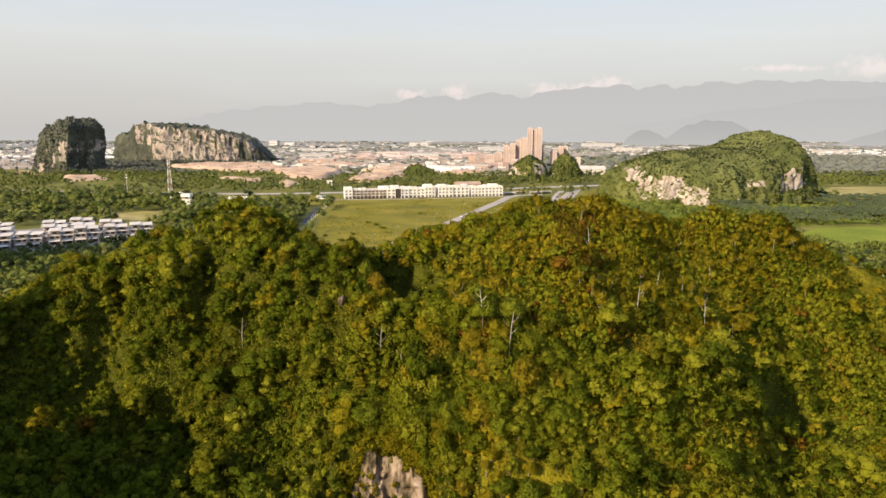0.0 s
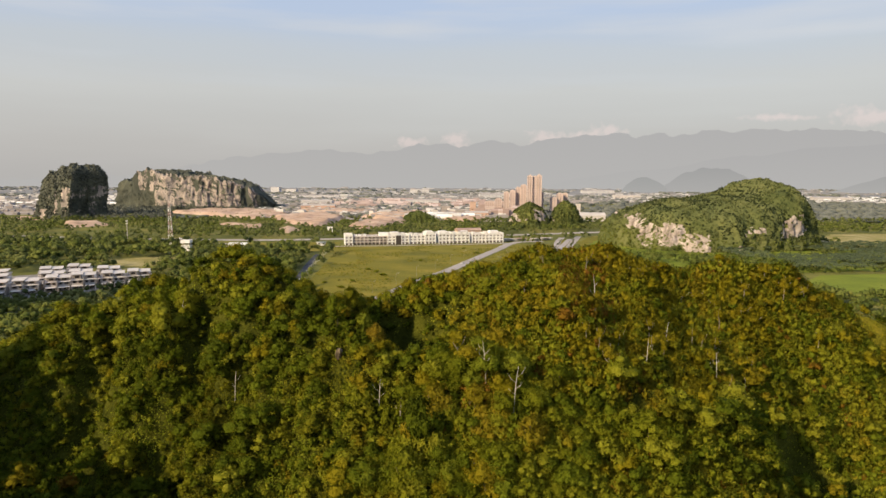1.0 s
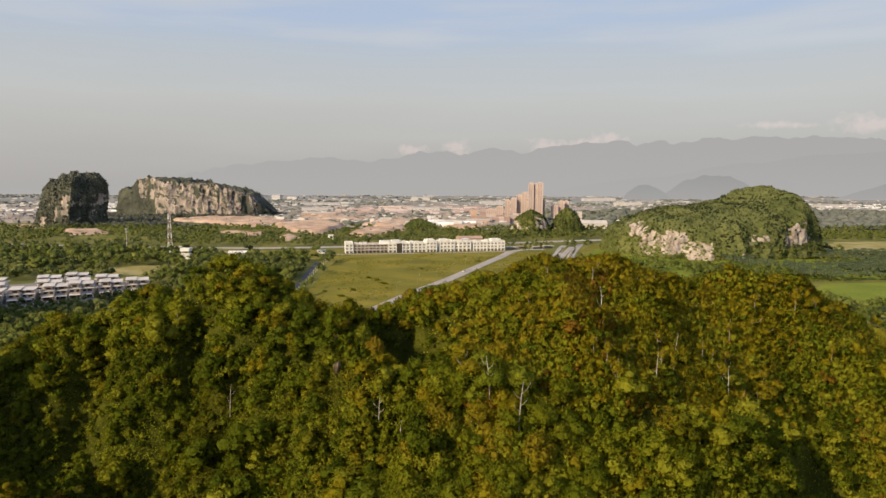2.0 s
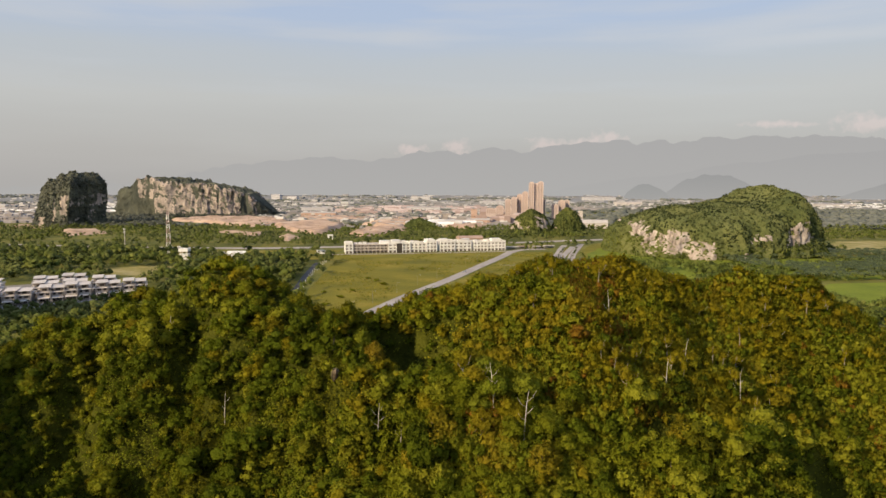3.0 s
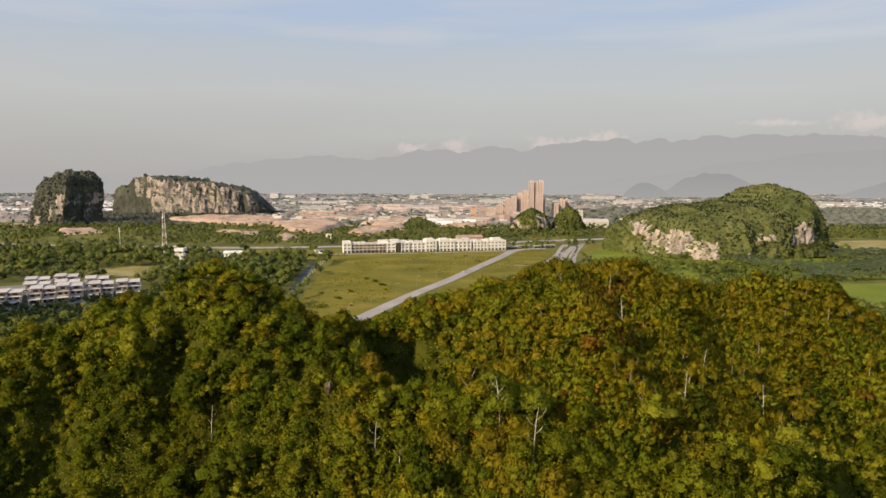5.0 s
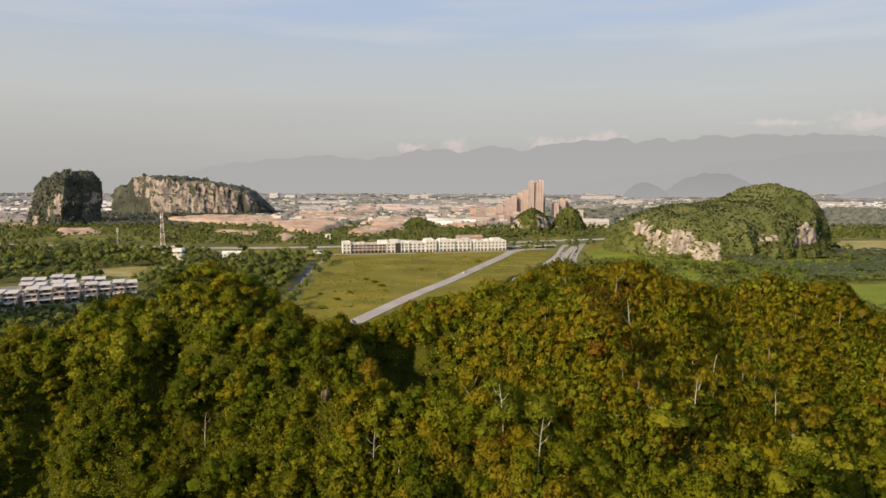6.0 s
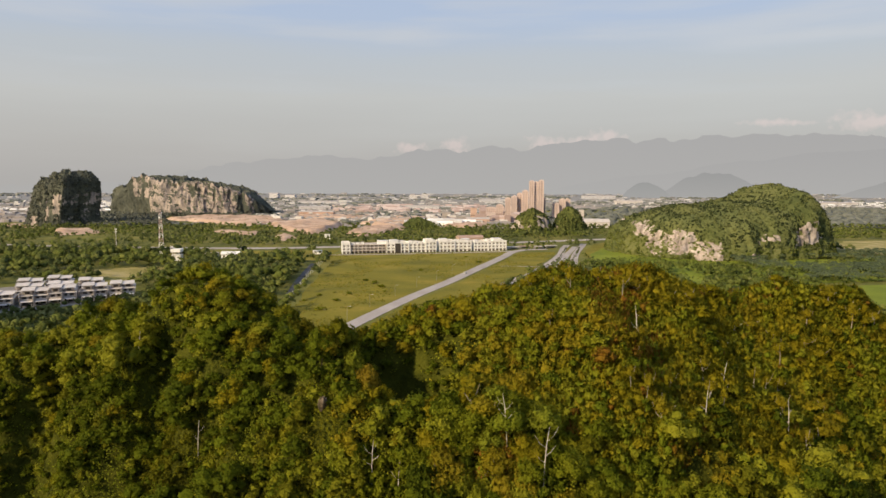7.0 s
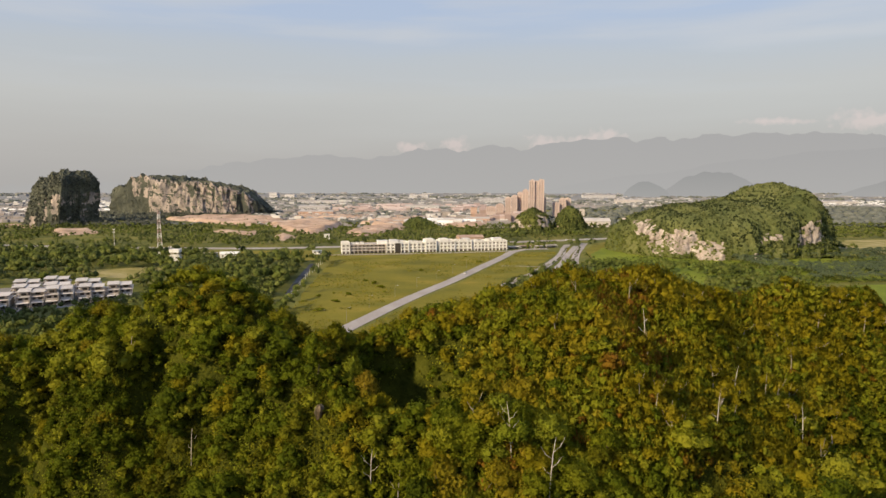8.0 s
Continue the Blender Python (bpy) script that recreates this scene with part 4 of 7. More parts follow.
lift = 0.2 + 1.6 * fbm(ux / 3, uy / 3, 71)[:, None] * tree_rng.uniform(0.3, 1, (len(ux), 1))
q = cards(tree_rng, np.stack([ux, uy, uz], 1) + nrm * lift, nrm, 0.36, 0.6)
face = nrm + tree_rng.normal(0, 0.35, nrm.shape)
tint = 0.5 * (fbm(ux / 2.2, uy / 2.2, 73) - 0.47)
rocky = (np.abs(ux + 9) < 8) & (uy < 76.0 - 0.55 * np.maximum(ux + 9, 0))
fresh = (fbm(ux / 14, uy / 14, 81) > 0.5)
for sel, leaf, label in ((fresh & ~rocky & (ux > -15), LEAF_FRESH, "light-green creepers and shrubs on the slope"), (fresh & ~rocky & (ux <= -15), LEAF_DEEP, "deep-green creepers and shrubs on the slope"), (~fresh & ~rocky & ((ux < -15) | ((ux > 12) & (uy < np.interp(ux, FINE_X, PROF[0]) + 3))), LEAF, "green shrubs covering the slope"), (~fresh & ~rocky & ~((ux < -15) | ((ux > 12) & (uy < np.interp(ux, FINE_X, PROF[0]) + 3))), LEAF_OLIVE, "olive-gold shrubs and tall grass covering the slope")):
    tagged(part("shrub_cover", crown_mesh("shrub_cover", q[sel], np.zeros((0, 12, 3)), face[sel], tint[sel]), leaf), label, "shrubs", kind="stuff")

# thicket of low shrubs and tall grass on the sunny slope
n = 14000
cx, cy = np.where(np.arange(n) < 3000, tree_rng.uniform(-128, 10, n), tree_rng.uniform(4, 112, n)), tree_rng.uniform(66, 146, n)
brow, crest = np.interp(cx, FINE_X, PROF[0]), np.interp(cx, FINE_X, PROF[2])
ok = np.where(cx > 6, (cy > brow - np.where(cx > 74, 26, 14)) & (cy < crest + 6), (cy > brow - 22) & (cy < brow + 2)) & ~((np.abs(cx + 9) < 8) & (cy < 77)) & (pit(cx, cy) < np.where(cx > 15, 3.5, 4.5)) & (((cx + 9.5) / 6.2) ** 2 + ((cy - 106) / 6.5) ** 2 > 1)
cx, cy = cx[ok], cy[ok]
brushy = (cx > 22) & (cy > brow[ok] + 2)
cr = tree_rng.uniform(0.7, 1.6, len(cx)) * np.where(brushy, 0.86, np.where(cx > 6, 0.95, 1))
mid = np.stack([cx, cy, hill(cx, cy) + 0.5 + cr * 0.5], 1)
core = mid[:, None] + ICO_V[None] * cr[:, None, None] * tree_rng.uniform(0.4, 0.72, (len(cx), 12, 1))
d = tree_rng.normal(0, 1, (len(cx), 32, 3))
d[..., 2] += 0.5
d /= np.linalg.norm(d, axis=2, keepdims=True)
q = cards(tree_rng, (mid[:, None] + d * cr[:, None, None] * tree_rng.uniform(0.45, 1.15, (len(cx), 32, 1))).reshape(-1, 3), d.reshape(-1, 3), 0.32, 0.8)
q[:, 2, 2] += 0.3 * tree_rng.uniform(0.3, 2.2, len(q))
lie = np.stack([hill(cx - 1.5, cy) - hill(cx + 1.5, cy), hill(cx, cy - 1.5) - hill(cx, cy + 1.5), np.full(len(cx), 3.0)], 1)
lie /= np.linalg.norm(lie, axis=1, keepdims=True)
face = 0.6 * d + 0.7 * lie[:, None] + tree_rng.normal(0, 0.3, d.shape)
tint = np.repeat(tree_rng.uniform(-0.13, 0.13, (len(cx), 1)), 32, 1)
pick = fbm(cx / 12, cy / 12, 131) + tree_rng.normal(0, 0.07, len(cx)) - np.where(brushy, 0.07, 0)
dry = (tree_rng.uniform(0, 1, len(cx)) < 0.02 + 0.34 * smooth(0.52, 0.62, fbm(cx / 16, cy / 16, 133))) & (cx > 0)
green = (cx <= -18) | ((cx > 12) & (cy < brow[ok] + 5 + 12 * (fbm(cx / 14, cy / 14, 134) - 0.5)))
mix = 0.5 + 3.0 * (fbm(cx / 10, cy / 10, 135) - 0.47) + 0.36 * (tree_rng.uniform(0, 1, len(cx)) - 0.5)
lean = ~dry & (pick <= 0.5)
for sel, leaf, label in ((lean & ~green & (mix < 0.42), LEAF_OLIVE, "olive-gold thicket of shrubs and tall grass"), (lean & ~green & (mix >= 0.84), LEAF_GOLD, "golden-brown thicket of shrubs and tall grass"),
                         ((lean & green & (mix < 0.5)) | (lean & ~green & (mix >= 0.42) & (mix < 0.6)), LEAF, "dark-green thicket of shrubs"), ((lean & green & (mix >= 0.5)) | (lean & ~green & (mix >= 0.76) & (mix < 0.84)), LEAF_DEEP, "deep-green thicket of shrubs"),
                         ((~dry & (pick > 0.5)) | (lean & ~green & (mix >= 0.6) & (mix < 0.76)), LEAF_FRESH, "light-green thicket of shrubs"), (dry, LEAF_DRY, "reddish dry shrubs in the thicket")):
    tagged(part("thicket", crown_mesh("thicket", q.reshape(len(cx), 32, 3, 3)[sel].reshape(-1, 3, 3), core[sel], face[sel].reshape(-1, 3), tint[sel].ravel()), leaf), label, "shrubs", kind="stuff")

# pale rock face low on the slope: ribs, ledges and a ragged top
fu, fv = 130, 70
U, V = np.meshgrid(np.linspace(-17, -1, fu), np.linspace(0, 1, fv))
brow_line = 75.8 - 0.55 * np.maximum(U[0] + 9, 0)
topz = hill(U[0], brow_line + 1.9) - 4.6 + 4.5 * (fbm(U[0] / 2.5, U[0] * 0 + 4, 117) - 0.47) - 5 * smooth(0.6, 1.0, np.abs((U[0] + 9) / 8))
FZ = -1 + (topz[None] + 1) * V
ribs = np.abs(vnoise(U / 1.3 + 0.4 * fbm(U / 3, FZ / 3, 118), FZ / 6, 113) - 0.5) * 2
ledge = np.abs(vnoise(U / 2.6, FZ / 1.3, 114) - 0.5) * 2
FY = 75.0 - 0.55 * np.maximum(U + 9, 0) - 3.2 * (fbm(U / 2.4, FZ / 4, 112) - 0.3) - 1.5 * (1 - ribs) ** 1.5 - 0.7 * ledge + 2.2 * V ** 3 + 3.5 * smooth(0.75, 1.0, np.abs((U + 9) / 8.5))
rock_face = new("rock_face", mesh_np("rock_face", np.stack([U, FY, FZ], -1).reshape(-1, 3), grid_quads(fu, fv)))
rock_face.data.materials.append(ROCK_NEAR)
tagged(rock_face, "pale ribbed limestone face at the foot of the slope", "cliff", kind="structure")
# shrubs hanging over its rim and rooted on its ledges
n = 260
hx_ = tree_rng.uniform(-18, 0.5, n)
over = tree_rng.uniform(0, 1, n) < 0.72
col = np.clip(((hx_ + 17) / 16 * (fu - 1)).astype(int), 0, fu - 1)
row = np.where(over, fv - 1, (tree_rng.uniform(0.1, 0.95, n) * fv).astype(int))
keep = over | (fbm(hx_ / 2.5, FZ[row, col] / 3, 119) > 0.52)
hx_, over, col, row = hx_[keep], over[keep], col[keep], row[keep]
hz_ = FZ[row, col] + np.where(over, tree_rng.uniform(0.2, 6.0, len(hx_)), 0.2)
hy_ = np.where(over, brow_line[col] - 0.2 + 0.12 * (hz_ - topz[col]), FY[row, col] - 0.2)
cr = np.where(over, tree_rng.uniform(0.7, 1.5, len(hx_)), tree_rng.uniform(0.35, 0.9, len(hx_)))
d = tree_rng.normal(0, 1, (len(hx_), 70, 3))
d[..., 1] -= 0.6
d /= np.linalg.norm(d, axis=2, keepdims=True)
q = cards(tree_rng, (np.stack([hx_, hy_, hz_], 1)[:, None] + d * cr[:, None, None] * tree_rng.uniform(0.5, 1.05, (len(hx_), 70, 1))).reshape(-1, 3), d.reshape(-1, 3), 0.34, 0.7)
for sel, leaf, label in ((np.arange(len(hx_)) % 3 > 0, LEAF_OLIVE, "olive shrubs hanging over the rock face"), (np.arange(len(hx_)) % 3 == 0, LEAF, "green shrubs rooted on the rock ledges")):
    tagged(part("ledge_shrubs", crown_mesh("ledge_shrubs", q.reshape(-1, 70, 3, 3)[sel].reshape(-1, 3, 3), np.zeros((0, 12, 3)), d[sel].reshape(-1, 3)), leaf), label, "shrubs", kind="stuff")


def bare_tree(x, y, z, h, fork, lean, label):
    """A dead tree: a pale bent trunk with forked bare branches."""
    t = thing("bare_tree", pose(x, y, z), label, "tree", "bare trees on the hill")
    r = 0.04 + h * 0.0048
    bm = bmesh.new()
    lx, ly = lean
    tube(bm, [(0, 0, -2), (lx * 0.3, ly * 0.3, h * 0.4), (lx * 0.6, ly * 0.6, h * 0.75), (lx, ly, h)], [r * 1.2, r, r * 0.75, r * 0.3], 7)
    part("trunk", bm, DEADWOOD, t)
    rg = np.random.default_rng(int(abs(x * 10)) + 3)
    for k in range(fork):
        s = 0.45 + 0.45 * k / max(fork, 1)
        b_ = Vector((lx * s, ly * s, h * s))
        a = (0.2 if k % 2 else 2.9) + rg.uniform(-0.6, 0.6)
        l = h * rg.uniform(0.10, 0.22)
        e1 = b_ + Vector((math.cos(a) * l * 0.5, math.sin(a) * l * 0.5, l * 0.35))
        e2 = e1 + Vector((math.cos(a) * l * 0.4, math.sin(a) * l * 0.4, l * rg.uniform(0.4, 0.8)))
        e3 = e1 + Vector((math.cos(a + 0.7) * l * 0.3, math.sin(a + 0.7) * l * 0.3, l * 0.25))
        bm = bmesh.new()
        tube(bm, [b_, e1, e2], [r * 0.55, r * 0.42, r * 0.15], 5)
        tube(bm, [e1, e3], [r * 0.3, r * 0.1], 4)
        part("branch", bm, DEADWOOD, t)
    return t


for x, y, h, fork, lean, label in ((13.0, 78.2, 9.5, 4, (0.8, -0.3), "bare pale tree with a forked white trunk"), (8.5, 81.3, 9.0, 5, (-0.8, 0.2), "bare pale tree with twisting thin branches"),
                                   (32.2, 100.0, 7.5, 2, (-0.6, 0), "bare pale trunk on the hill crest"), (-44.8, 103.8, 7.0, 2, (0.5, 0), "straight bare pale trunk among green trees"),
                                   (39.8, 89.5, 7.0, 2, (0.3, 0), "bare pale trunk on the sunny slope"), (-11.5, 85.5, 7.5, 4, (0.4, 0), "bare grey tree with fine branches"),
                                   (-7.5, 84.5, 6.5, 2, (0.5, 0), "short bare pale trunk beside a bush"), (56.0, 95.0, 7.0, 2, (-0.4, 0), "bare leaning trunk on the sunny slope"),
                                   (47.0, 100.0, 5.0, 1, (0.6, 0), "bare pale tree on the upper slope"), (66.0, 103.0, 6.0, 1, (-0.5, 0), "bare pale tree near the crest"),
                                   (-62.0, 119.0, 6.0, 2, (0.5, 0), "bare pale trunk in shade")):
    bare_tree(x, y, float(hill(x, y)) - 0.2, h, fork, lean, label)

# boulder among the trees
bu, bv = 28, 20
U, V = np.meshgrid(np.arange(bu) / bu * 2 * math.pi, np.linspace(0.02, 0.98, bv) * math.pi)
D = np.stack([np.sin(V) * np.cos(U), np.sin(V) * np.sin(U), np.cos(V)], -1)
rr = 1 + 2.0 * (fbm(3 + 2.6 * D[..., 0] + D[..., 2], 3 + 2.6 * D[..., 1] - 1.5 * D[..., 2], 121) - 0.45)
boulder = part("boulder", mesh_np("boulder", (D * rr[..., None] * np.array([0.62, 0.8, 1.25])).reshape(-1, 3), grid_quads(bu, bv, True)), ROCK_NEAR)
boulder.location = (-20.0, 93.0, float(hill(-20.0, 93.0)) + 1.2)
tagged(boulder, "pale limestone outcrop rising among the trees", "rock")

# ---- limestone hills of the plain ----
def karst(name, centre, half, turn, skyline, wall, top, flutes, mask, label, rock, leaf, seed, clumps, clump_size, nu=260, nv=54, plan=None, clump_leaves=8, dome=0.12, shade=None, lean=0.0, jag=0.0, foot_leaf=None):
    """A crag: rings from the foot to the top with fluted walls; skyline gives the height over its length (-1 to 1)."""
    rng = np.random.default_rng(seed)
    U, V = np.meshgrid(np.arange(nu) / nu * 2 * math.pi, np.linspace(0, 1, nv))
    ring = np.where(V < 0.55, 1 - (1 - wall) * (V / 0.55) ** 1.3, wall * np.sqrt(np.clip(1 - (np.maximum(V - 0.55, 0) / 0.45) ** 1.5, 0, 1)))
    zed = np.where(V < 0.55, top * (V / 0.55), top + (1 - top) * (1 - (1 - (V - 0.55) / 0.45) ** 2))
    flute = (fbm(U * 13, V * 2.2, seed) - 0.47) * flutes * 1.4 + (fbm(U * 2.2, V * 1.1 + 4, seed + 3) - 0.47) * flutes * 2
    flute = flute * np.where(np.abs(U - math.pi) > 3.0, 0.3, 1)
    flute = flute + (fbm(U * 34, V * 9, seed + 7) - 0.47) * flutes * 0.5 + (fbm(U * 75, V * 26, seed + 8) - 0.47) * flutes * 0.28
    r = ring * (1 + flute * smooth(0, 0.1, ring))
    if plan:
        # a corner plan in place of the round one
        foot = np.full(U.shape, 9.0)
        for (ax, ay), (bx_, by_) in zip(plan, plan[1:] + plan[:1]):
            cu_, su_ = np.cos(U), np.sin(U)
            den = cu_ * (by_ - ay) - su_ * (bx_ - ax)
            den = np.where(np.abs(den) < 1e-6, 1e-6, den)
            t_, k_ = (ax * (by_ - ay) - ay * (bx_ - ax)) / den, (ax * su_ - ay * cu_) / den
            foot = np.where((t_ > 0) & (k_ >= -1e-6) & (k_ <= 1 + 1e-6), np.minimum(foot, t_), foot)
        r = r * np.where(foot > 8, 1, foot)
    lx, ly = r * np.cos(U), r * np.sin(U)
    lx = lx + lean * smooth(0, 0.6, V)
    sx, sz_ = zip(*skyline)
    H = np.interp(lx, sx, sz_) * (1 - dome * np.abs(ly) ** 2)
    z = zed * H * (1 + (fbm(lx * 5 + 9, ly * 5, seed + 5) - 0.47) * 0.20) - 0.5
    z = z * (1 + jag * (fbm(lx * 16 + 3, ly * 7, seed + 6) + 0.6 * fbm(lx * 45, ly * 20, seed + 10) - 0.75) * smooth(0.5, 1, zed))
    wx, wy = lx * half[0], ly * half[1]
    c, s = math.cos(radians(turn)), math.sin(radians(turn))
    P = np.stack([centre[0] + c * wx - s * wy, centre[1] + s * wx + c * wy, z], -1).reshape(-1, 3)
    me = mesh_np(name, P, grid_quads(nu, nv, True))
    me.materials.append(leaf)
    me.materials.append(rock)
    f = grid_quads(nu, nv, True)
    mid = P[f].mean(1)
    nrm = np.cross(P[f[:, 1]] - P[f[:, 0]], P[f[:, 3]] - P[f[:, 0]])
    area = np.linalg.norm(nrm, axis=1)
    nrm = nrm / (area[:, None] + 1e-9)
    bare = mask(mid, nrm, lx.reshape(-1)[f].mean(1), zed.reshape(-1)[f].mean(1))
    me.polygons.foreach_set("material_index", bare.astype(np.int32))
    me.polygons.foreach_set("use_smooth", np.ones(len(f), bool))
    ob = tagged(new(name, me), label, "hill", kind="structure")
    facing = ~bare & (mid[:, 2] > 0) & (nrm @ np.array([0.0, -1.0, 0.35]) > -0.25)
    weight = area * facing
    pick = rng.choice(len(f), clumps, p=weight / weight.sum())
    base = mid[pick] + rng.normal(0, clump_size * 0.25, (clumps, 3)) - nrm[pick] * clump_size * 0.15
    size = clump_size * rng.uniform(0.5, 1.25, clumps)
    core = base[:, None] + ICO_V[None] * size[:, None, None] * np.array([0.42, 0.42, 0.42]) * rng.uniform(0.7, 1.2, (clumps, 12, 1))
    k = clump_leaves
    d = rng.normal(0, 1, (clumps, k, 3))
    d[..., 2] += 0.4
    d /= np.linalg.norm(d, axis=2, keepdims=True)
    p = base[:, None] + d * size[:, None, None] * 0.55
    q = cards(rng, p.reshape(-1, 3), d.reshape(-1, 3), clump_size * 0.38)
    face = 0.7 * d + 0.6 * nrm[pick][:, None] + rng.normal(0, 0.2, d.shape)
    tint = np.repeat(rng.uniform(-0.25, 0.25, (clumps, 1)), k, 1)
    # noise picks the clumps that take the darker, shade-coloured leaves
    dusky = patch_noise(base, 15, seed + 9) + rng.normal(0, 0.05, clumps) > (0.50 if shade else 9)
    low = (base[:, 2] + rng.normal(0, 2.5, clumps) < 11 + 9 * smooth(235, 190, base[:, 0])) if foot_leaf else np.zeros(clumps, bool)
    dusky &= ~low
    for sel, mat, words in ((~dusky & ~low, leaf, "trees and shrubs clinging to the limestone hill"), (low, foot_leaf, "bright green scrub round the foot of the limestone hill"), (dusky, shade, "limestone hill trees with shade put into a darker leaf colour")):
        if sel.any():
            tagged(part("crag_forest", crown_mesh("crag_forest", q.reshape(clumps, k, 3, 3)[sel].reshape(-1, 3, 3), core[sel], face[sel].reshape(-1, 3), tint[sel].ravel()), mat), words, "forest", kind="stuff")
    return ob


def patch_noise(m, scale, seed):
    return fbm(m[:, 0] / scale + m[:, 2] / scale * 0.6, m[:, 2] / scale - m[:, 1] / scale * 0.5, seed)


def bare_right(m, n, along, up):
    """Pale faces low on the camera's side of the wooded hill."""
    x, z = m[:, 0], m[:, 2]
    steep = n[:, 2] < 0.75
    front = n[:, 1] < 0.1
    wob = (patch_noise(m, 5, 3) - 0.47) * 16
    x, z = x + wob, z + 0.7 * wob
    a = ((x > 193) & (x < 204) & (z > 20) & (z < 35)) | ((x > 199) & (x < 209) & (z > 4) & (z < 24))
    b = ((x > 211) & (x < 233) & (z > 4) & (z < 24)) | ((x > 230) & (x < 257) & (z > -4) & (z < 15))
    c = (np.abs(x - 347) < 17) & (z > 12 + 0.35 * np.maximum(x - 347, 0)) & (z < 36 - 0.75 * np.abs(x - 347))
    d = ((x > 274) & (x < 289) & (z < 6)) | ((x > 292) & (x < 311) & (z > 17) & (z < 23))
    return steep & front & (a | b | c | d) & (patch_noise(m, 3.5, 17) > 0.31)


def bare_cliff(m, n, along, up):
    return (n[:, 2] < 0.62) & ((patch_noise(m, 13, 8) < 0.61) & (patch_noise(m, 5, 28) < 0.60)) & (up > 0.12) & (up < 0.985) & (along > -0.56) & (along < 0.84) & ((along > -0.34) | (up > 0.5)) & (fbm(m[:, 0] / 8, m[:, 2] / 50, 61) < 0.63)


def bare_stack(m, n, along, up):
    """A few narrow pale streaks on the sunny side; the sheer side is patchy rock."""
    x, z = m[:, 0] + 10 * (patch_noise(m, 6, 44) - 0.47), m[:, 2]
    streak = ((np.abs(x + 660) < 6) & (z < 17)) | ((np.abs(x + 637) < 2.2) & (z > 10) & (z < 32)) | ((np.abs(x + 620) < 6) & (z > 20) & (z < 52))
    sheer = (n[:, 0] > 0.45) & (patch_noise(m, 9, 4) < 0.42) & (up > 0.05) & (up < 0.6)
    return (n[:, 2] < 0.6) & (streak & (n[:, 1] < 0.1) | sheer)


def bare_knoll(m, n, along, up):
    return (n[:, 2] < 0.7) & (patch_noise(m, 7, 14) < 0.50) & (up > 0.35) & (up < 0.85)


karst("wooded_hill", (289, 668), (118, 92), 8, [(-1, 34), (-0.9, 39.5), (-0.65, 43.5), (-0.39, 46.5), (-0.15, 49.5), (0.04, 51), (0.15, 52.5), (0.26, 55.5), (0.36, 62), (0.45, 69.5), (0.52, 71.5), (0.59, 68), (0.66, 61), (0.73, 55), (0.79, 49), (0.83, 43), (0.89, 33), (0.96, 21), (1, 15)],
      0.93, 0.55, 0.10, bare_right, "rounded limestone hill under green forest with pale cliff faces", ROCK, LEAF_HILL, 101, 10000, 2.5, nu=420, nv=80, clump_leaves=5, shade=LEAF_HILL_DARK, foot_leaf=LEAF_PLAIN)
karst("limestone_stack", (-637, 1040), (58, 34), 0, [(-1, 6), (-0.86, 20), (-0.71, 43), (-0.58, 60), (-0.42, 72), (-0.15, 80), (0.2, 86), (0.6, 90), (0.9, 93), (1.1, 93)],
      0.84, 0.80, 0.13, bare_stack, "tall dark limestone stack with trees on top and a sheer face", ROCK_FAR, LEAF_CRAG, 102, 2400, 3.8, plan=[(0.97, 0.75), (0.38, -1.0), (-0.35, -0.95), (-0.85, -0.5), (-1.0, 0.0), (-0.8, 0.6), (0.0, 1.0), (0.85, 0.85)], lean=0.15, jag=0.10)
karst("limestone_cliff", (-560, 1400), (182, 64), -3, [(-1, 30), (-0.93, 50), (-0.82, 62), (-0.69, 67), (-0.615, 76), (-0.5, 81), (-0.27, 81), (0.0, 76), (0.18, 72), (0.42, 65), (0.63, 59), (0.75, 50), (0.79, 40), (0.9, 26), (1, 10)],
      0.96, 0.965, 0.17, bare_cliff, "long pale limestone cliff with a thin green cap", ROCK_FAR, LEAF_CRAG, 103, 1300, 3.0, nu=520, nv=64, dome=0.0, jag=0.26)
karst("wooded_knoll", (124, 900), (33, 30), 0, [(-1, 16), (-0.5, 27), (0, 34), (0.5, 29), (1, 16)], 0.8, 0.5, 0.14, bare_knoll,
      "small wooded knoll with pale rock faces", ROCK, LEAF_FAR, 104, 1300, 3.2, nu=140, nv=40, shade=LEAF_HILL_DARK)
karst("wooded_knoll", (178, 905), (28, 26), 0, [(-1, 14), (-0.4, 30), (0, 36), (0.5, 28), (1, 14)], 0.78, 0.45, 0.12, lambda m, n, a, u: bare_knoll(m, n, a, u) & (m[:, 0] < 160),
      "small wooded knoll beside its twin", ROCK, LEAF_FAR, 105, 900, 3.6, nu=120, nv=36)


karst("scrub_mound", (-40, 985), (52, 30), 4, [(-1, 5), (-0.6, 10), (-0.25, 16), (0.0, 17), (0.3, 13), (0.6, 10), (1, 4)], 0.5, 0.22, 0.16, lambda m, n, a, u: (m[:, 0] < -66) & (n[:, 2] < 0.8) & (patch_noise(m, 6, 15) < 0.5),
      "low mound under green scrub behind the shops", SOIL, LEAF_FAR, 106, 700, 2.6, nu=120, nv=30)


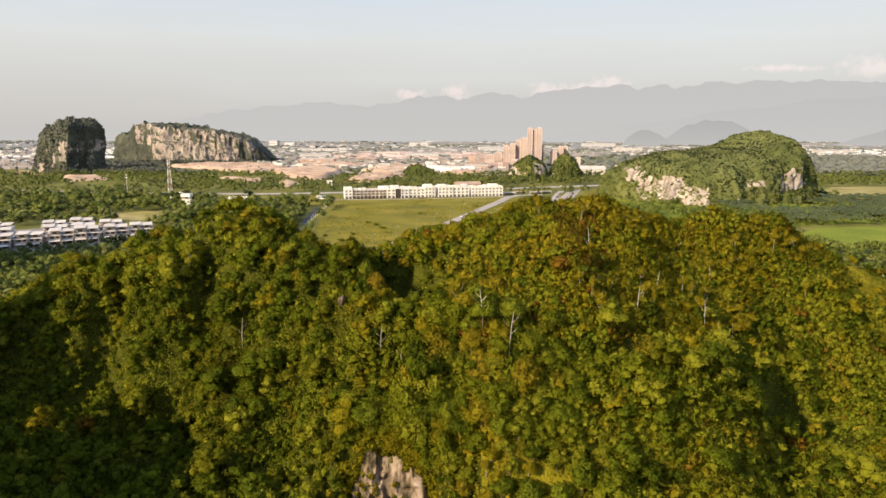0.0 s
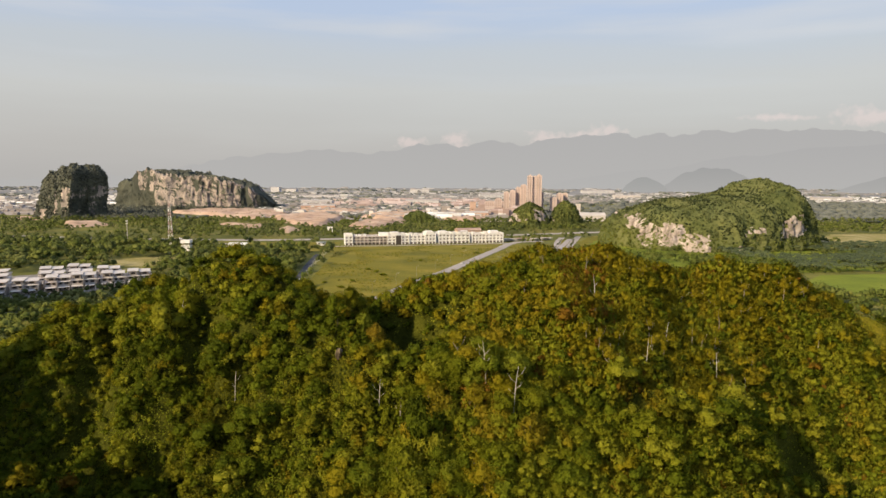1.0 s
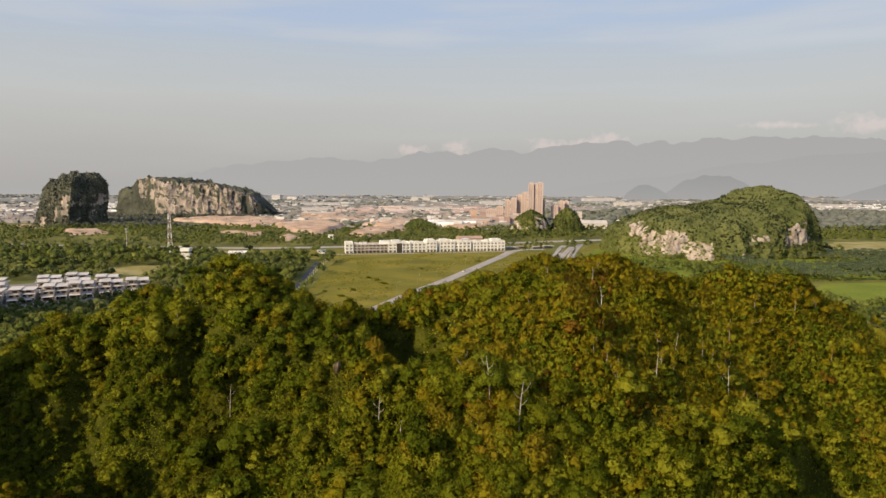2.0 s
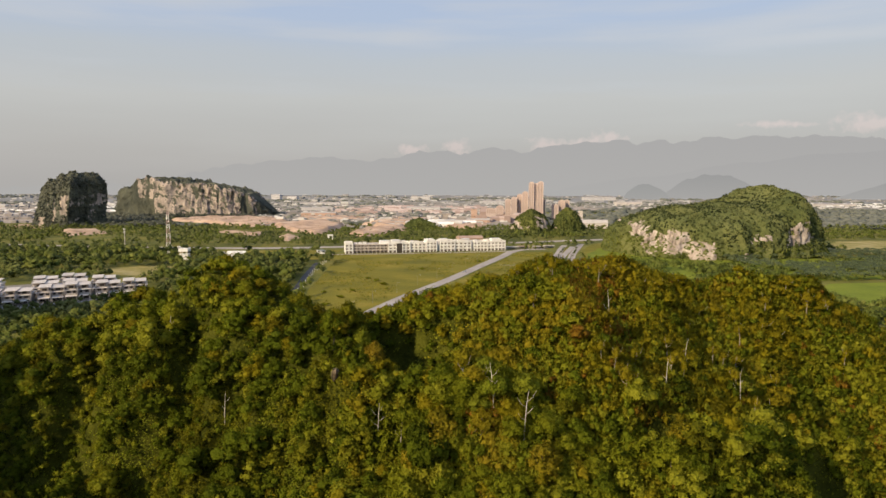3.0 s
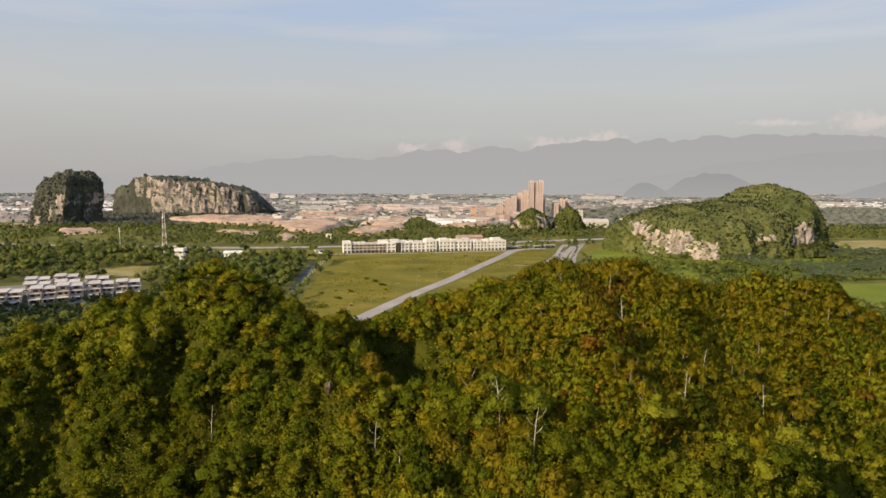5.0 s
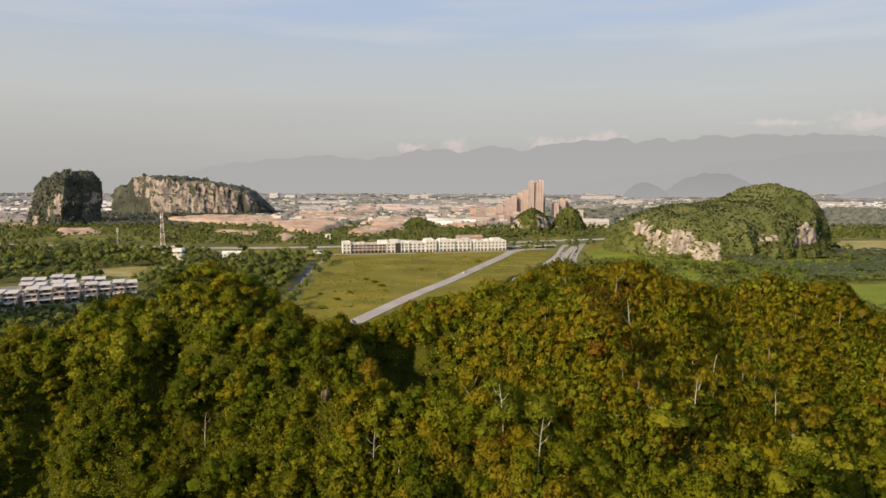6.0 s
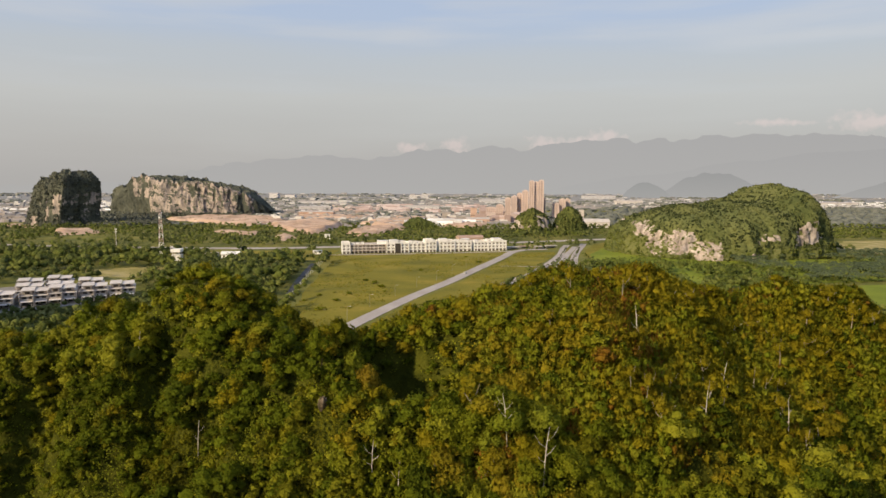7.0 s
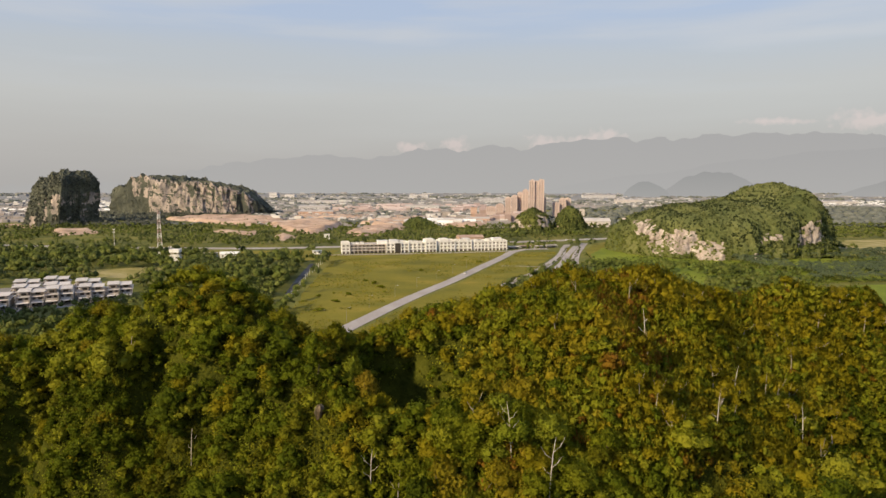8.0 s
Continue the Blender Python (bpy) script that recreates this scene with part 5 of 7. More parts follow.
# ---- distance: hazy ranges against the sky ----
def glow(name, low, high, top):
    """A glowing backdrop tone with haze painted in, lighter towards the foot."""
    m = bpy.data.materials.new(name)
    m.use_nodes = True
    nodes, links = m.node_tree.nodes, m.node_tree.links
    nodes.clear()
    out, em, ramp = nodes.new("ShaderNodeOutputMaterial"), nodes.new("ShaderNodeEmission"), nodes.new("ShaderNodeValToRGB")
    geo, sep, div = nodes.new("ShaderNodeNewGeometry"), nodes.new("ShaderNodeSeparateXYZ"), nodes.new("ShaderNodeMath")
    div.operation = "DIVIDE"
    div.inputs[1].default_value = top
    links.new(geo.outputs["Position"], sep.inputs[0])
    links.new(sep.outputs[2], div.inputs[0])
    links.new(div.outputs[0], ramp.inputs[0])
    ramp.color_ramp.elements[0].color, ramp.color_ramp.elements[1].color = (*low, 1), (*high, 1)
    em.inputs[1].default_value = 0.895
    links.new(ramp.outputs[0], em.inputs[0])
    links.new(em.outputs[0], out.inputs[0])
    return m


def ridge(name, xs, zs, y, depth, rough, mat, label, seed):
    """A mountain range: a crest line with spurs that run down towards the plain."""
    x = np.linspace(xs[0], xs[-1], 260)
    v = np.linspace(0, 1, 14)
    X, V = np.meshgrid(x, v)
    crest = np.interp(X, xs, zs) + (fbm(X / rough, X * 0 + 3, seed, 6) - 0.47) * zs[len(zs) // 2] * 0.30
    Z = crest * V ** 1.2 * (1 + (fbm(X / rough * 0.7, V * 3, seed + 4) - 0.47) * 0.5 * (1 - V)) - 1
    Yy = y - depth * (1 - V)
    back = np.stack([x, x * 0 + y + depth * 0.4, x * 0 - 1], -1)[None]
    P = np.concatenate([np.stack([X, Yy, Z], -1), back])
    ob = part(name, mesh_np(name, P.reshape(-1, 3), grid_quads(260, 15)), mat)
    return tagged(ob, label, "mountains", kind="structure")


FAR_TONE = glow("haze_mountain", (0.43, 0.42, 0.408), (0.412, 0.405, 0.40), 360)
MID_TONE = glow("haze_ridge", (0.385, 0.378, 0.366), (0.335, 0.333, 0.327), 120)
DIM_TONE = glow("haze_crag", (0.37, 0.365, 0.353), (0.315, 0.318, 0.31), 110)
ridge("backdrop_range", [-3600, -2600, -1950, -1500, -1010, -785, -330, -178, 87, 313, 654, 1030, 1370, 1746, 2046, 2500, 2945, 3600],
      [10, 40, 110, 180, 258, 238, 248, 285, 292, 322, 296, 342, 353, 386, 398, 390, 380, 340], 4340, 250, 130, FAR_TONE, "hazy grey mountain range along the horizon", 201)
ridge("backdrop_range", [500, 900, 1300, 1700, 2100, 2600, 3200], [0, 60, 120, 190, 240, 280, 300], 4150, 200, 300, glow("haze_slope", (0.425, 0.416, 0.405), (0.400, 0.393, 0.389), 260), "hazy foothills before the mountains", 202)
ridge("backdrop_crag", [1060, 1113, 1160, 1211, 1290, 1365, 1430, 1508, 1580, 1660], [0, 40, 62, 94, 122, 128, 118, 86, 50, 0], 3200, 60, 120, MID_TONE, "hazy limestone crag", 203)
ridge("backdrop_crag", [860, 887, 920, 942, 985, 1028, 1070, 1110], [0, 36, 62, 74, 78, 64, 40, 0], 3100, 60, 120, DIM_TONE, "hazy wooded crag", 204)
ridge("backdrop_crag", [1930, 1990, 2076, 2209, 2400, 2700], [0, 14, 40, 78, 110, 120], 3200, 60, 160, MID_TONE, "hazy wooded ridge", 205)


# ---- the white shop row ----
ROW_M = pose(-103, 626, 0.2, 0, 0, 12.6) @ Matrix.Diagonal((1, 1, 0.87, 1))
WIN_BIG = boxes((-1.0, -0.06, 0, 1.0, 0.12, 1.7))
pane_mesh = bpy.data.meshes.new("window")
WIN_BIG.to_mesh(pane_mesh)
WIN_BIG.free()
pane_mesh.materials.append(DARK)
front_mesh = bpy.data.meshes.new("shopfront")
bm = boxes((-1.7, -0.06, 0, 1.7, 0.12, 2.7))
bm.to_mesh(front_mesh)
bm.free()
front_mesh.materials.append(DARK)


sill_mesh = bpy.data.meshes.new("sill")
bm = boxes((-1.1, -0.22, -0.16, 1.1, -0.07, -0.02), (-0.05, -0.12, 0.0, 0.05, -0.065, 1.7))
bm.to_mesh(sill_mesh)
bm.free()
sill_mesh.materials.append(WHITE)


def at_local(ob, x, y, z):
    ob.location = (x, y, z)
    return ob


def shop_block(x, width, height, bays, label, wall, parapet=1.0, setback=0.0, open_frame=False, depth=17.0):
    """Three storeys of shops: walls, floor bands, piers, windows, parapet and roof boxes."""
    b = thing("shop_building", ROW_M @ pose(x, setback, 0), label, "building", "shop row")
    storey = (height - parapet) / 3
    inset = 2.2 if open_frame else 0.0
    part("wall", boxes((0.1, inset, 0, width - 0.1, depth, height - parapet)), CONCRETE if open_frame else wall, b)
    for k in range(1, 4):
        part("floor_band", boxes((0, -0.9, storey * k - 0.25, width, inset + 0.0 - 0.003 if inset else -0.003, storey * k + (0.75 if k < 3 else 0.15))), wall, b)
    step = width / bays
    for i in range(bays + 1):
        w = 0.28 if open_frame else 0.35
        cx = min(max(i * step, w), width - w)
        part("pier", boxes((cx - w, -0.96, 0, cx + w, -0.25, height - parapet - 0.3)), wall, b)
    for i in range(bays):
        at_local(part("shopfront", front_mesh, None, b), (i + 0.5) * step, inset - 0.02, 0.1).scale = (step / 5.4, 1, 0.9)
        for k in (1, 2):
            w_ = at_local(part("window", pane_mesh, None, b), (i + 0.5) * step, inset - 0.02, storey * k + 0.95)
            w_.scale = (step / 4.2, 1, storey / 4.2)
            part("sill", sill_mesh, None, w_)
    top = height - parapet
    part("parapet", boxes((0, -0.95, top + 0.16, width, -0.6, height), (0, depth - 0.3, top + 0.02, width, depth, height), (0, -0.59, top + 0.02, 0.3, depth - 0.31, height), (width - 0.3, -0.59, top + 0.02, width, depth - 0.31, height)), wall, b)
    part("roof", boxes((0.31, -0.58, top, width - 0.31, depth - 0.31, top + 0.2)), ROOFGREY, b)
    return b


def roof_box(b, x, y, w, d, z, h, wall):
    part("stair_head", boxes((x, y, z, x + w, y + d, z + h - 0.25), (x - 0.4, y - 0.4, z + h - 0.25, x + w + 0.4, y + d + 0.4, z + h)), wall, b)


b = shop_block(0, 8, 13.2, 2, "white rendered end block of the shop row", WHITE, 2.2, 0.0)
b = shop_block(8.3, 36, 10.6, 9, "unfinished concrete-framed shop block with open floors", CONCRETE, 0.8, 1.2, True)
roof_box(b, 28, 3, 10, 8, 9.8, 4.2, WHITE)
b = shop_block(44.6, 23, 12.2, 5, "white shop block with large dark openings", WHITE, 1.6, 0.0)
roof_box(b, 4, 3, 8, 8, 10.6, 4.0, WHITE)
# solid panel before the wall, its dark colour is the shade of the bay
part("portal", boxes((8.6, -1.5, 0, 14.4, -0.97, 10.9)), DEEP, b, "tall dark panel coloured as the shade of the unfinished entrance bay")
part("portal_frame", boxes((7.8, -1.7, 0, 8.55, -0.97, 11.6), (14.45, -1.7, 0, 15.2, -0.97, 11.6), (7.8, -1.7, 11.62, 15.2, -0.97, 12.6)), WHITE, b)
b = shop_block(67.9, 17, 11.4, 4, "white shop block with piers and dark windows", WHITE, 1.0, 0.8)
b = shop_block(85.2, 11, 13.8, 3, "tall white shop block with a stepped parapet", WHITE, 1.6, 0.0)
roof_box(b, 2, 4, 6, 7, 12.2, 3.2, WHITE)
b = shop_block(99.6, 16, 13.4, 4, "white shop block with piers and roof boxes", WHITE, 1.4, 0.0)
roof_box(b, 1, 3, 8, 7, 12.0, 3.0, WHITE)
b = shop_block(115.9, 18, 12.4, 4, "white shop block with piers and dark windows", WHITE, 1.0, 0.6)
roof_box(b, 10, 4, 7, 7, 11.4, 3.2, WHITE)
b = shop_block(136.6, 15, 12.0, 4, "white shop block beside a narrow gap", WHITE, 1.2, 0.2)
b = shop_block(151.9, 20, 12.2, 5, "white shop block at the bend of the road", WHITE, 1.2, 0.0)
roof_box(b, 6, 3, 9, 8, 11.0, 3.6, WHITE)
row_rng = np.random.default_rng(17)
for x0, span, z0, y0 in ((46, 20, 10.6, 11), (69, 15, 10.4, 4), (86, 9, 12.2, 12), (101, 13, 12.0, 11), (117, 16, 11.4, 3), (138, 12, 10.8, 4), (153, 18, 11.0, 12), (10, 18, 9.8, 10)):
    for k in range(int(span / 5)):
        head = thing("stair_hut", ROW_M @ pose(x0 + 5 * k + row_rng.uniform(-0.6, 0.6), y0 + row_rng.uniform(-1, 1.5), z0 + 0.2), "small white stair hut on the shop roof", "roof hut", "stair huts")
        tall = row_rng.uniform(1.6, 3.0)
        part("wall", boxes((0, 0, 0, 3.4, 3.2, tall)), WHITE, head)
        part("roof", boxes((-0.3, -0.3, tall, 3.7, 3.5, tall + 0.22)), ROOFGREY if k % 2 else CONCRETE, head)
for k in range(4):
    c = thing("market_shed", ROW_M @ pose(176 + 15 * k, 6 + (k % 2) * 5, 0), "low open shed with a brown roof beside the road", "shed", "market sheds")
    part("roof", boxes((0, 0, 3.0, 13, 6, 3.35)), TERRACOTTA if k == 1 else CONCRETE, c)
    for px_, py_ in ((0.3, 0.3), (12.5, 0.3), (0.3, 5.5), (12.5, 5.5)):
        part("post", boxes((px_, py_, 0, px_ + 0.25, py_ + 0.25, 3.0)), STEEL, c)
    part("back_wall", boxes((0.2, 5.76, 0, 12.8, 5.95, 2.9)), GREYWALL, c)


# ---- terrace houses ----
house_win = bpy.data.meshes.new("window")
bm = boxes((-0.9, -0.05, 0, 0.9, 0.1, 1.4))
bm.to_mesh(house_win)
bm.free()
house_win.materials.append(DEEP)
HOUSE_LIGHT = plain("pale_house_wall", (0.44, 0.40, 0.365), scale=0.3, spread=0.2)
HOUSE_ROOF = plain("pale_roof_slab", (0.56, 0.515, 0.48), scale=0.4, spread=0.15)


def house_pair(wall):
    """Two mirrored houses under flat, overhanging roofs at stepped levels, with porches and balconies."""
    h = thing("terrace_house", Matrix(), "pair of pale grey two-storey houses with roof rooms and balconies", "house", "terrace houses")
    for s in (-1, 1):
        def span(a, b_):
            return (a, b_) if s > 0 else (-b_, -a)
        a, b_ = span(0.18, 6.6)
        up = 0.0 if s > 0 else 0.7
        part("wall", boxes((a, 0, 0, b_, 13, 6.2)), wall, h)
        ua, ub = span(1.1, 5.6)
        part("upper_wall", boxes((ua, 2.6, 6.45, ub, 10.5, 9.0 + up)), wall, h)
        part("upper_roof", boxes((ua - 0.85, 0.9, 9.0 + up, ub + 1.1, 12.2, 9.28 + up)), HOUSE_ROOF, h)
        ra, rb = span(0.2, 7.3)
        part("roof", boxes((ra, -0.9, 6.2, rb, 13.4, 6.44)), HOUSE_ROOF, h)
        part("porch_roof", boxes((a + 0.4, -5.2, 2.9, b_ - 0.3, -0.02, 3.15)), HOUSE_ROOF, h)
        for px_ in (a + 0.5, b_ - 0.75):
            part("pillar", boxes((px_, -5.0, 0, px_ + 0.3, -4.7, 2.9)), wall, h)
        part("balcony", boxes((a + 0.6, -1.3, 3.25, b_ - 0.5, -1.1, 4.3), (a + 0.6, -1.09, 3.25, a + 0.8, -0.02, 4.3), (b_ - 0.7, -1.09, 3.25, b_ - 0.5, -0.02, 4.3)), wall, h)
        mid = (a + b_) / 2
        at_local(part("window", house_win, None, h), mid + 1.2 * s, -0.02, 4.2).scale = (1.1, 1, 1.1)
        at_local(part("window", house_win, None, h), mid - 1.7 * s, -0.02, 4.2).scale = (0.8, 1, 1.1)
        at_local(part("window", house_win, None, h), mid - 0.1 * s, 2.58, 7.0).scale = (1.3, 1, 1.1)
        # solid dark panel in place of the shade inside the garage
        at_local(part("garage_opening", house_win, None, h), mid + 0.9 * s, -0.02, 0.2).scale = (1.5, 1, 1.6)
        at_local(part("door", house_win, None, h), mid - 2.2 * s, -0.02, 0.1).scale = (0.6, 1, 1.6)
        fa, fb = span(6.62, 6.9)
        part("side_fin", boxes((fa, -1.2, 3.2, fb, 3.5, 6.19)), wall, h)
        part("side_fin", boxes((fa, -0.6, 6.45, fb, 5.5, 8.0)), wall, h)
    part("party_wall", boxes((-0.17, -4.9, 0, 0.17, 13.1, 7.6)), wall, h)
    return h


pair = house_pair(HOUSE_LIGHT)
first = True
house_rng = np.random.default_rng(5)
for row, (ox, oy, ks) in enumerate(((0, 0, range(-3, 4)), (-13, 20, range(-3, 3)), (-26, 39, range(-3, 2)))):
    for k in ks:
        if row and house_rng.uniform() < 0.14:
            continue
        m = pose(-240.5 + 13.0 * k + ox, 357.5 + 8.8 * k + oy + house_rng.uniform(-2.6, 2.6), 0.1, 0, 0, 27 + house_rng.uniform(-2, 2)) @ Matrix.Diagonal((1.03, 1.15, 0.84 + 0.16 * house_rng.uniform(), 1))
        if first:
            pair.matrix_world = m
            first = False
        else:
            copy_thing(pair, m)
flat_patch("estate_ground", [(-300, 320), (-235, 335), (-192, 384), (-212, 412), (-262, 436), (-340, 400)], PAVING, 0.1, "paved lanes between the houses", "pavement", 2)


# ---- masts, sheds and small buildings on the plain ----
def lattice_mast(x, y, height, base, top):
    m = thing("lattice_mast", pose(x, y, 0, 0, 0, 15), "tall red and white steel lattice telecom mast", "mast")
    sections = 9
    for k in range(sections):
        z0, z1 = height * k / sections, height * (k + 1) / sections
        w0, w1 = base + (top - base) * k / sections, base + (top - base) * (k + 1) / sections
        bm = bmesh.new()
        c0 = [(sx * w0, sy * w0, z0) for sx, sy in ((-1, -1), (1, -1), (1, 1), (-1, 1))]
        c1 = [(sx * w1, sy * w1, z1) for sx, sy in ((-1, -1), (1, -1), (1, 1), (-1, 1))]
        for i in range(4):
            j = (i + 1) % 4
            tube(bm, [c0[i], c1[i]], [0.16, 0.16], 5)
            tube(bm, [c0[i], c1[j]], [0.09, 0.09], 4)
            tube(bm, [c0[j], c1[i]], [0.09, 0.09], 4)
            tube(bm, [c1[i], c1[j]], [0.09, 0.09], 4)
        part("lattice_section", bm, REDSTEEL if k % 2 == 0 else WHITE, m, "red painted section" if k % 2 == 0 else "white painted section")
    for a, z in ((0.4, 0.93), (2.2, 0.9), (4.2, 0.82), (1.2, 0.74)):
        bm = bmesh.new()
        p = Vector((math.cos(a) * (top + 0.5), math.sin(a) * (top + 0.5), height * z))
        q = p + Vector((math.cos(a) * 0.6, math.sin(a) * 0.6, 0))
        tube(bm, [p, q], [0.8, 0.8], 10)
        part("dish_antenna", bm, WHITE, m)
    bm = bmesh.new()
    tube(bm, [(0, 0, height), (0, 0, height + 3)], [0.08, 0.03], 5)
    part("lightning_rod", bm, STEEL, m)
    return m


lattice_mast(-292, 644, 43, 2.3, 0.8)
pole = thing("monopole_mast", pose(-327.5, 623, 0), "slim grey steel pole mast", "mast")
bm = bmesh.new()
tube(bm, [(0, 0, 0), (0, 0, 12), (0, 0, 25.5)], [0.45, 0.36, 0.22], 8)
part("pole", bm, STEEL, pole)
for z in (24.4, 21.5):
    part("antenna_panel", boxes((-0.95, -0.15, z, -0.6, 0.15, z + 1.5), (0.6, -0.15, z, 0.95, 0.15, z + 1.5), (-0.61, -0.06, z + 0.7, 0.61, 0.06, z + 0.8)), WHITE, pole)


def small_building(name, x, y, turn, w, d, h, wall, roof, label, gable=0.0, windows=3):
    b_ = thing(name, pose(x, y, 0.0, 0, 0, turn), label, "building")
    part("wall", boxes((-w / 2, -d / 2, 0, w / 2, d / 2, h)), wall, b_)
    if gable:
        bm = bmesh.new()
        e = 0.6
        n = 7
        arc = [(-d / 2 - e + (d + 2 * e) * i / (n - 1), h + 0.02 + gable * math.sin(math.pi * i / (n - 1))) for i in range(n)]
        rows = [[bm.verts.new((sx * (w / 2 + e), yy, zz)) for yy, zz in arc] for sx in (-1, 1)]
        for i in range(n - 1):
            bm.faces.new((rows[0][i], rows[1][i], rows[1][i + 1], rows[0][i + 1]))
        bm.faces.new(rows[0])
        bm.faces.new(rows[1][::-1])
        bm.faces.new((rows[0][0], rows[0][-1], rows[1][-1], rows[1][0]))
        bmesh.ops.recalc_face_normals(bm, faces=bm.faces[:])
        part("roof", bm, roof, b_)
    else:
        part("roof", boxes((-w / 2 - 0.4, -d / 2 - 0.4, h + 0.002, w / 2 + 0.4, d / 2 + 0.4, h + 0.4)), roof, b_)
    for i in range(windows):
        at_local(part("window", house_win, None, b_), -w / 2 + w * (i + 0.5) / windows, -d / 2 - 0.02, h * 0.45)
    return b_


small_building("pump_house", -246, 573, 5, 8, 7, 5.0, WHITE, WHITE, "small white flat-roofed utility building", windows=2)
t_ = thing("water_tank", pose(-246.5, 574, 5.5), "raised white water tank on a utility building", "tank")
part("tank", boxes((-4.4, -3.6, 2.2, 4.4, 3.6, 5.0)), WHITE, t_)
for sx, sy in ((-3, -2.5), (3, -2.5), (-3, 2.5), (3, 2.5)):
    part("column", boxes((sx - 0.3, sy - 0.3, 0, sx + 0.3, sy + 0.3, 2.2)), CONCRETE, t_)
small_building("warehouse", -203, 592, 8, 16, 11, 4.4, WHITE, WHITE, "low white warehouse with a curved metal roof", 2.0)
small_building("workshop", -226, 604, 8, 13, 8, 3.2, GREYWALL, ROOFGREY, "grey workshop with a dark roof", 1.0)
small_building("workshop", -282, 622, 12, 9, 6, 3, WHITE, ROOFGREY, "small white shed by the mast", 0.8, 2)
small_building("gate_house", -128, 628, 10, 9, 5, 3.0, WHITE, WHITE, "small white gate house at the field corner", 0, 2)
small_building("hoarding_hut", -149, 795, 10, 7, 4, 6.0, WHITE, WHITE, "white hut among trees", 0, 1)
small_building("bungalow", -262, 424, 20, 12, 9, 3.2, CONCRETE, TERRACOTTA, "bungalow with a brown roof behind the terraces", 2.0, 3)


# ---- fence, lamps and a car by the field ----
FENCE = [(-93.5, 352), (-94.5, 372), (-99, 423), (-104.5, 475), (-109, 556)]
fence = thing("field_fence", Matrix(), "row of pale concrete fence posts with wires along the field", "fence")
fl = [Vector((*p, 0)) for p in FENCE]
total = sum((b_ - a).length for a, b_ in zip(fl, fl[1:]))


def along(s):
    for a, b_ in zip(fl, fl[1:]):
        l = (b_ - a).length
        if s <= l:
            return a + (b_ - a) * (s / l)
        s -= l
    return fl[-1]


bm = bmesh.new()
tube(bm, [(0, 0, 0), (0, 0, 3.4), (-0.35, 0, 4.0)], [0.13, 0.12, 0.08], 6)
post_mesh = bpy.data.meshes.new("post")
bm.to_mesh(post_mesh)
bm.free()
post_mesh.materials.append(WHITE)
count = 18
for k in range(count):
    at_local(part("post", post_mesh, None, fence), *along(total * k / (count - 1)))
for z in (0.8, 1.6, 2.4):
    bm = bmesh.new()
    tube(bm, [along(total * k / 16) + Vector((0, 0, z)) for k in range(17)], [0.02] * 17, 4)
    part("wire", bm, STEEL, fence)


POLE = plain("dull_grey_steel", (0.25, 0.24, 0.21), rough=0.6)


def street_lamp(x, y, turn):
    l = thing("street_lamp", pose(x, y, 0.1, 0, 0, turn), "slim grey street lamp beside the field road", "street lamp", "lamps along the road")
    bm = bmesh.new()
    tube(bm, [(0, 0, 0), (0, 0, 4), (0, 0, 7.0)], [0.09, 0.07, 0.06], 6)
    part("pole", bm, POLE, l)
    bm = bmesh.new()
    tube(bm, [(0, 0, 6.9), (0.8, 0, 7.4), (1.7, 0, 7.5)], [0.06, 0.05, 0.05], 5)
    arm = part("arm", bm, POLE, l)
    part("lamp_head", boxes((1.5, -0.14, 7.42, 2.2, 0.14, 7.56)), GREYWALL, arm)
    return l


lamp = street_lamp(-51, 318, -20)
for x, y in ((-39, 352), (-27, 386), (-15, 420), (-2, 453), (10, 487), (22, 521), (34, 556), (46, 590)):
    copy_thing(lamp, pose(x - 4.5, y + 1.5, 0.1, 0, 0, -20))

CARPAINT = plain("white_car_paint", (0.8, 0.79, 0.77), rough=0.25)
RUBBER = plain("tyre_rubber", (0.03, 0.03, 0.03), rough=0.8)


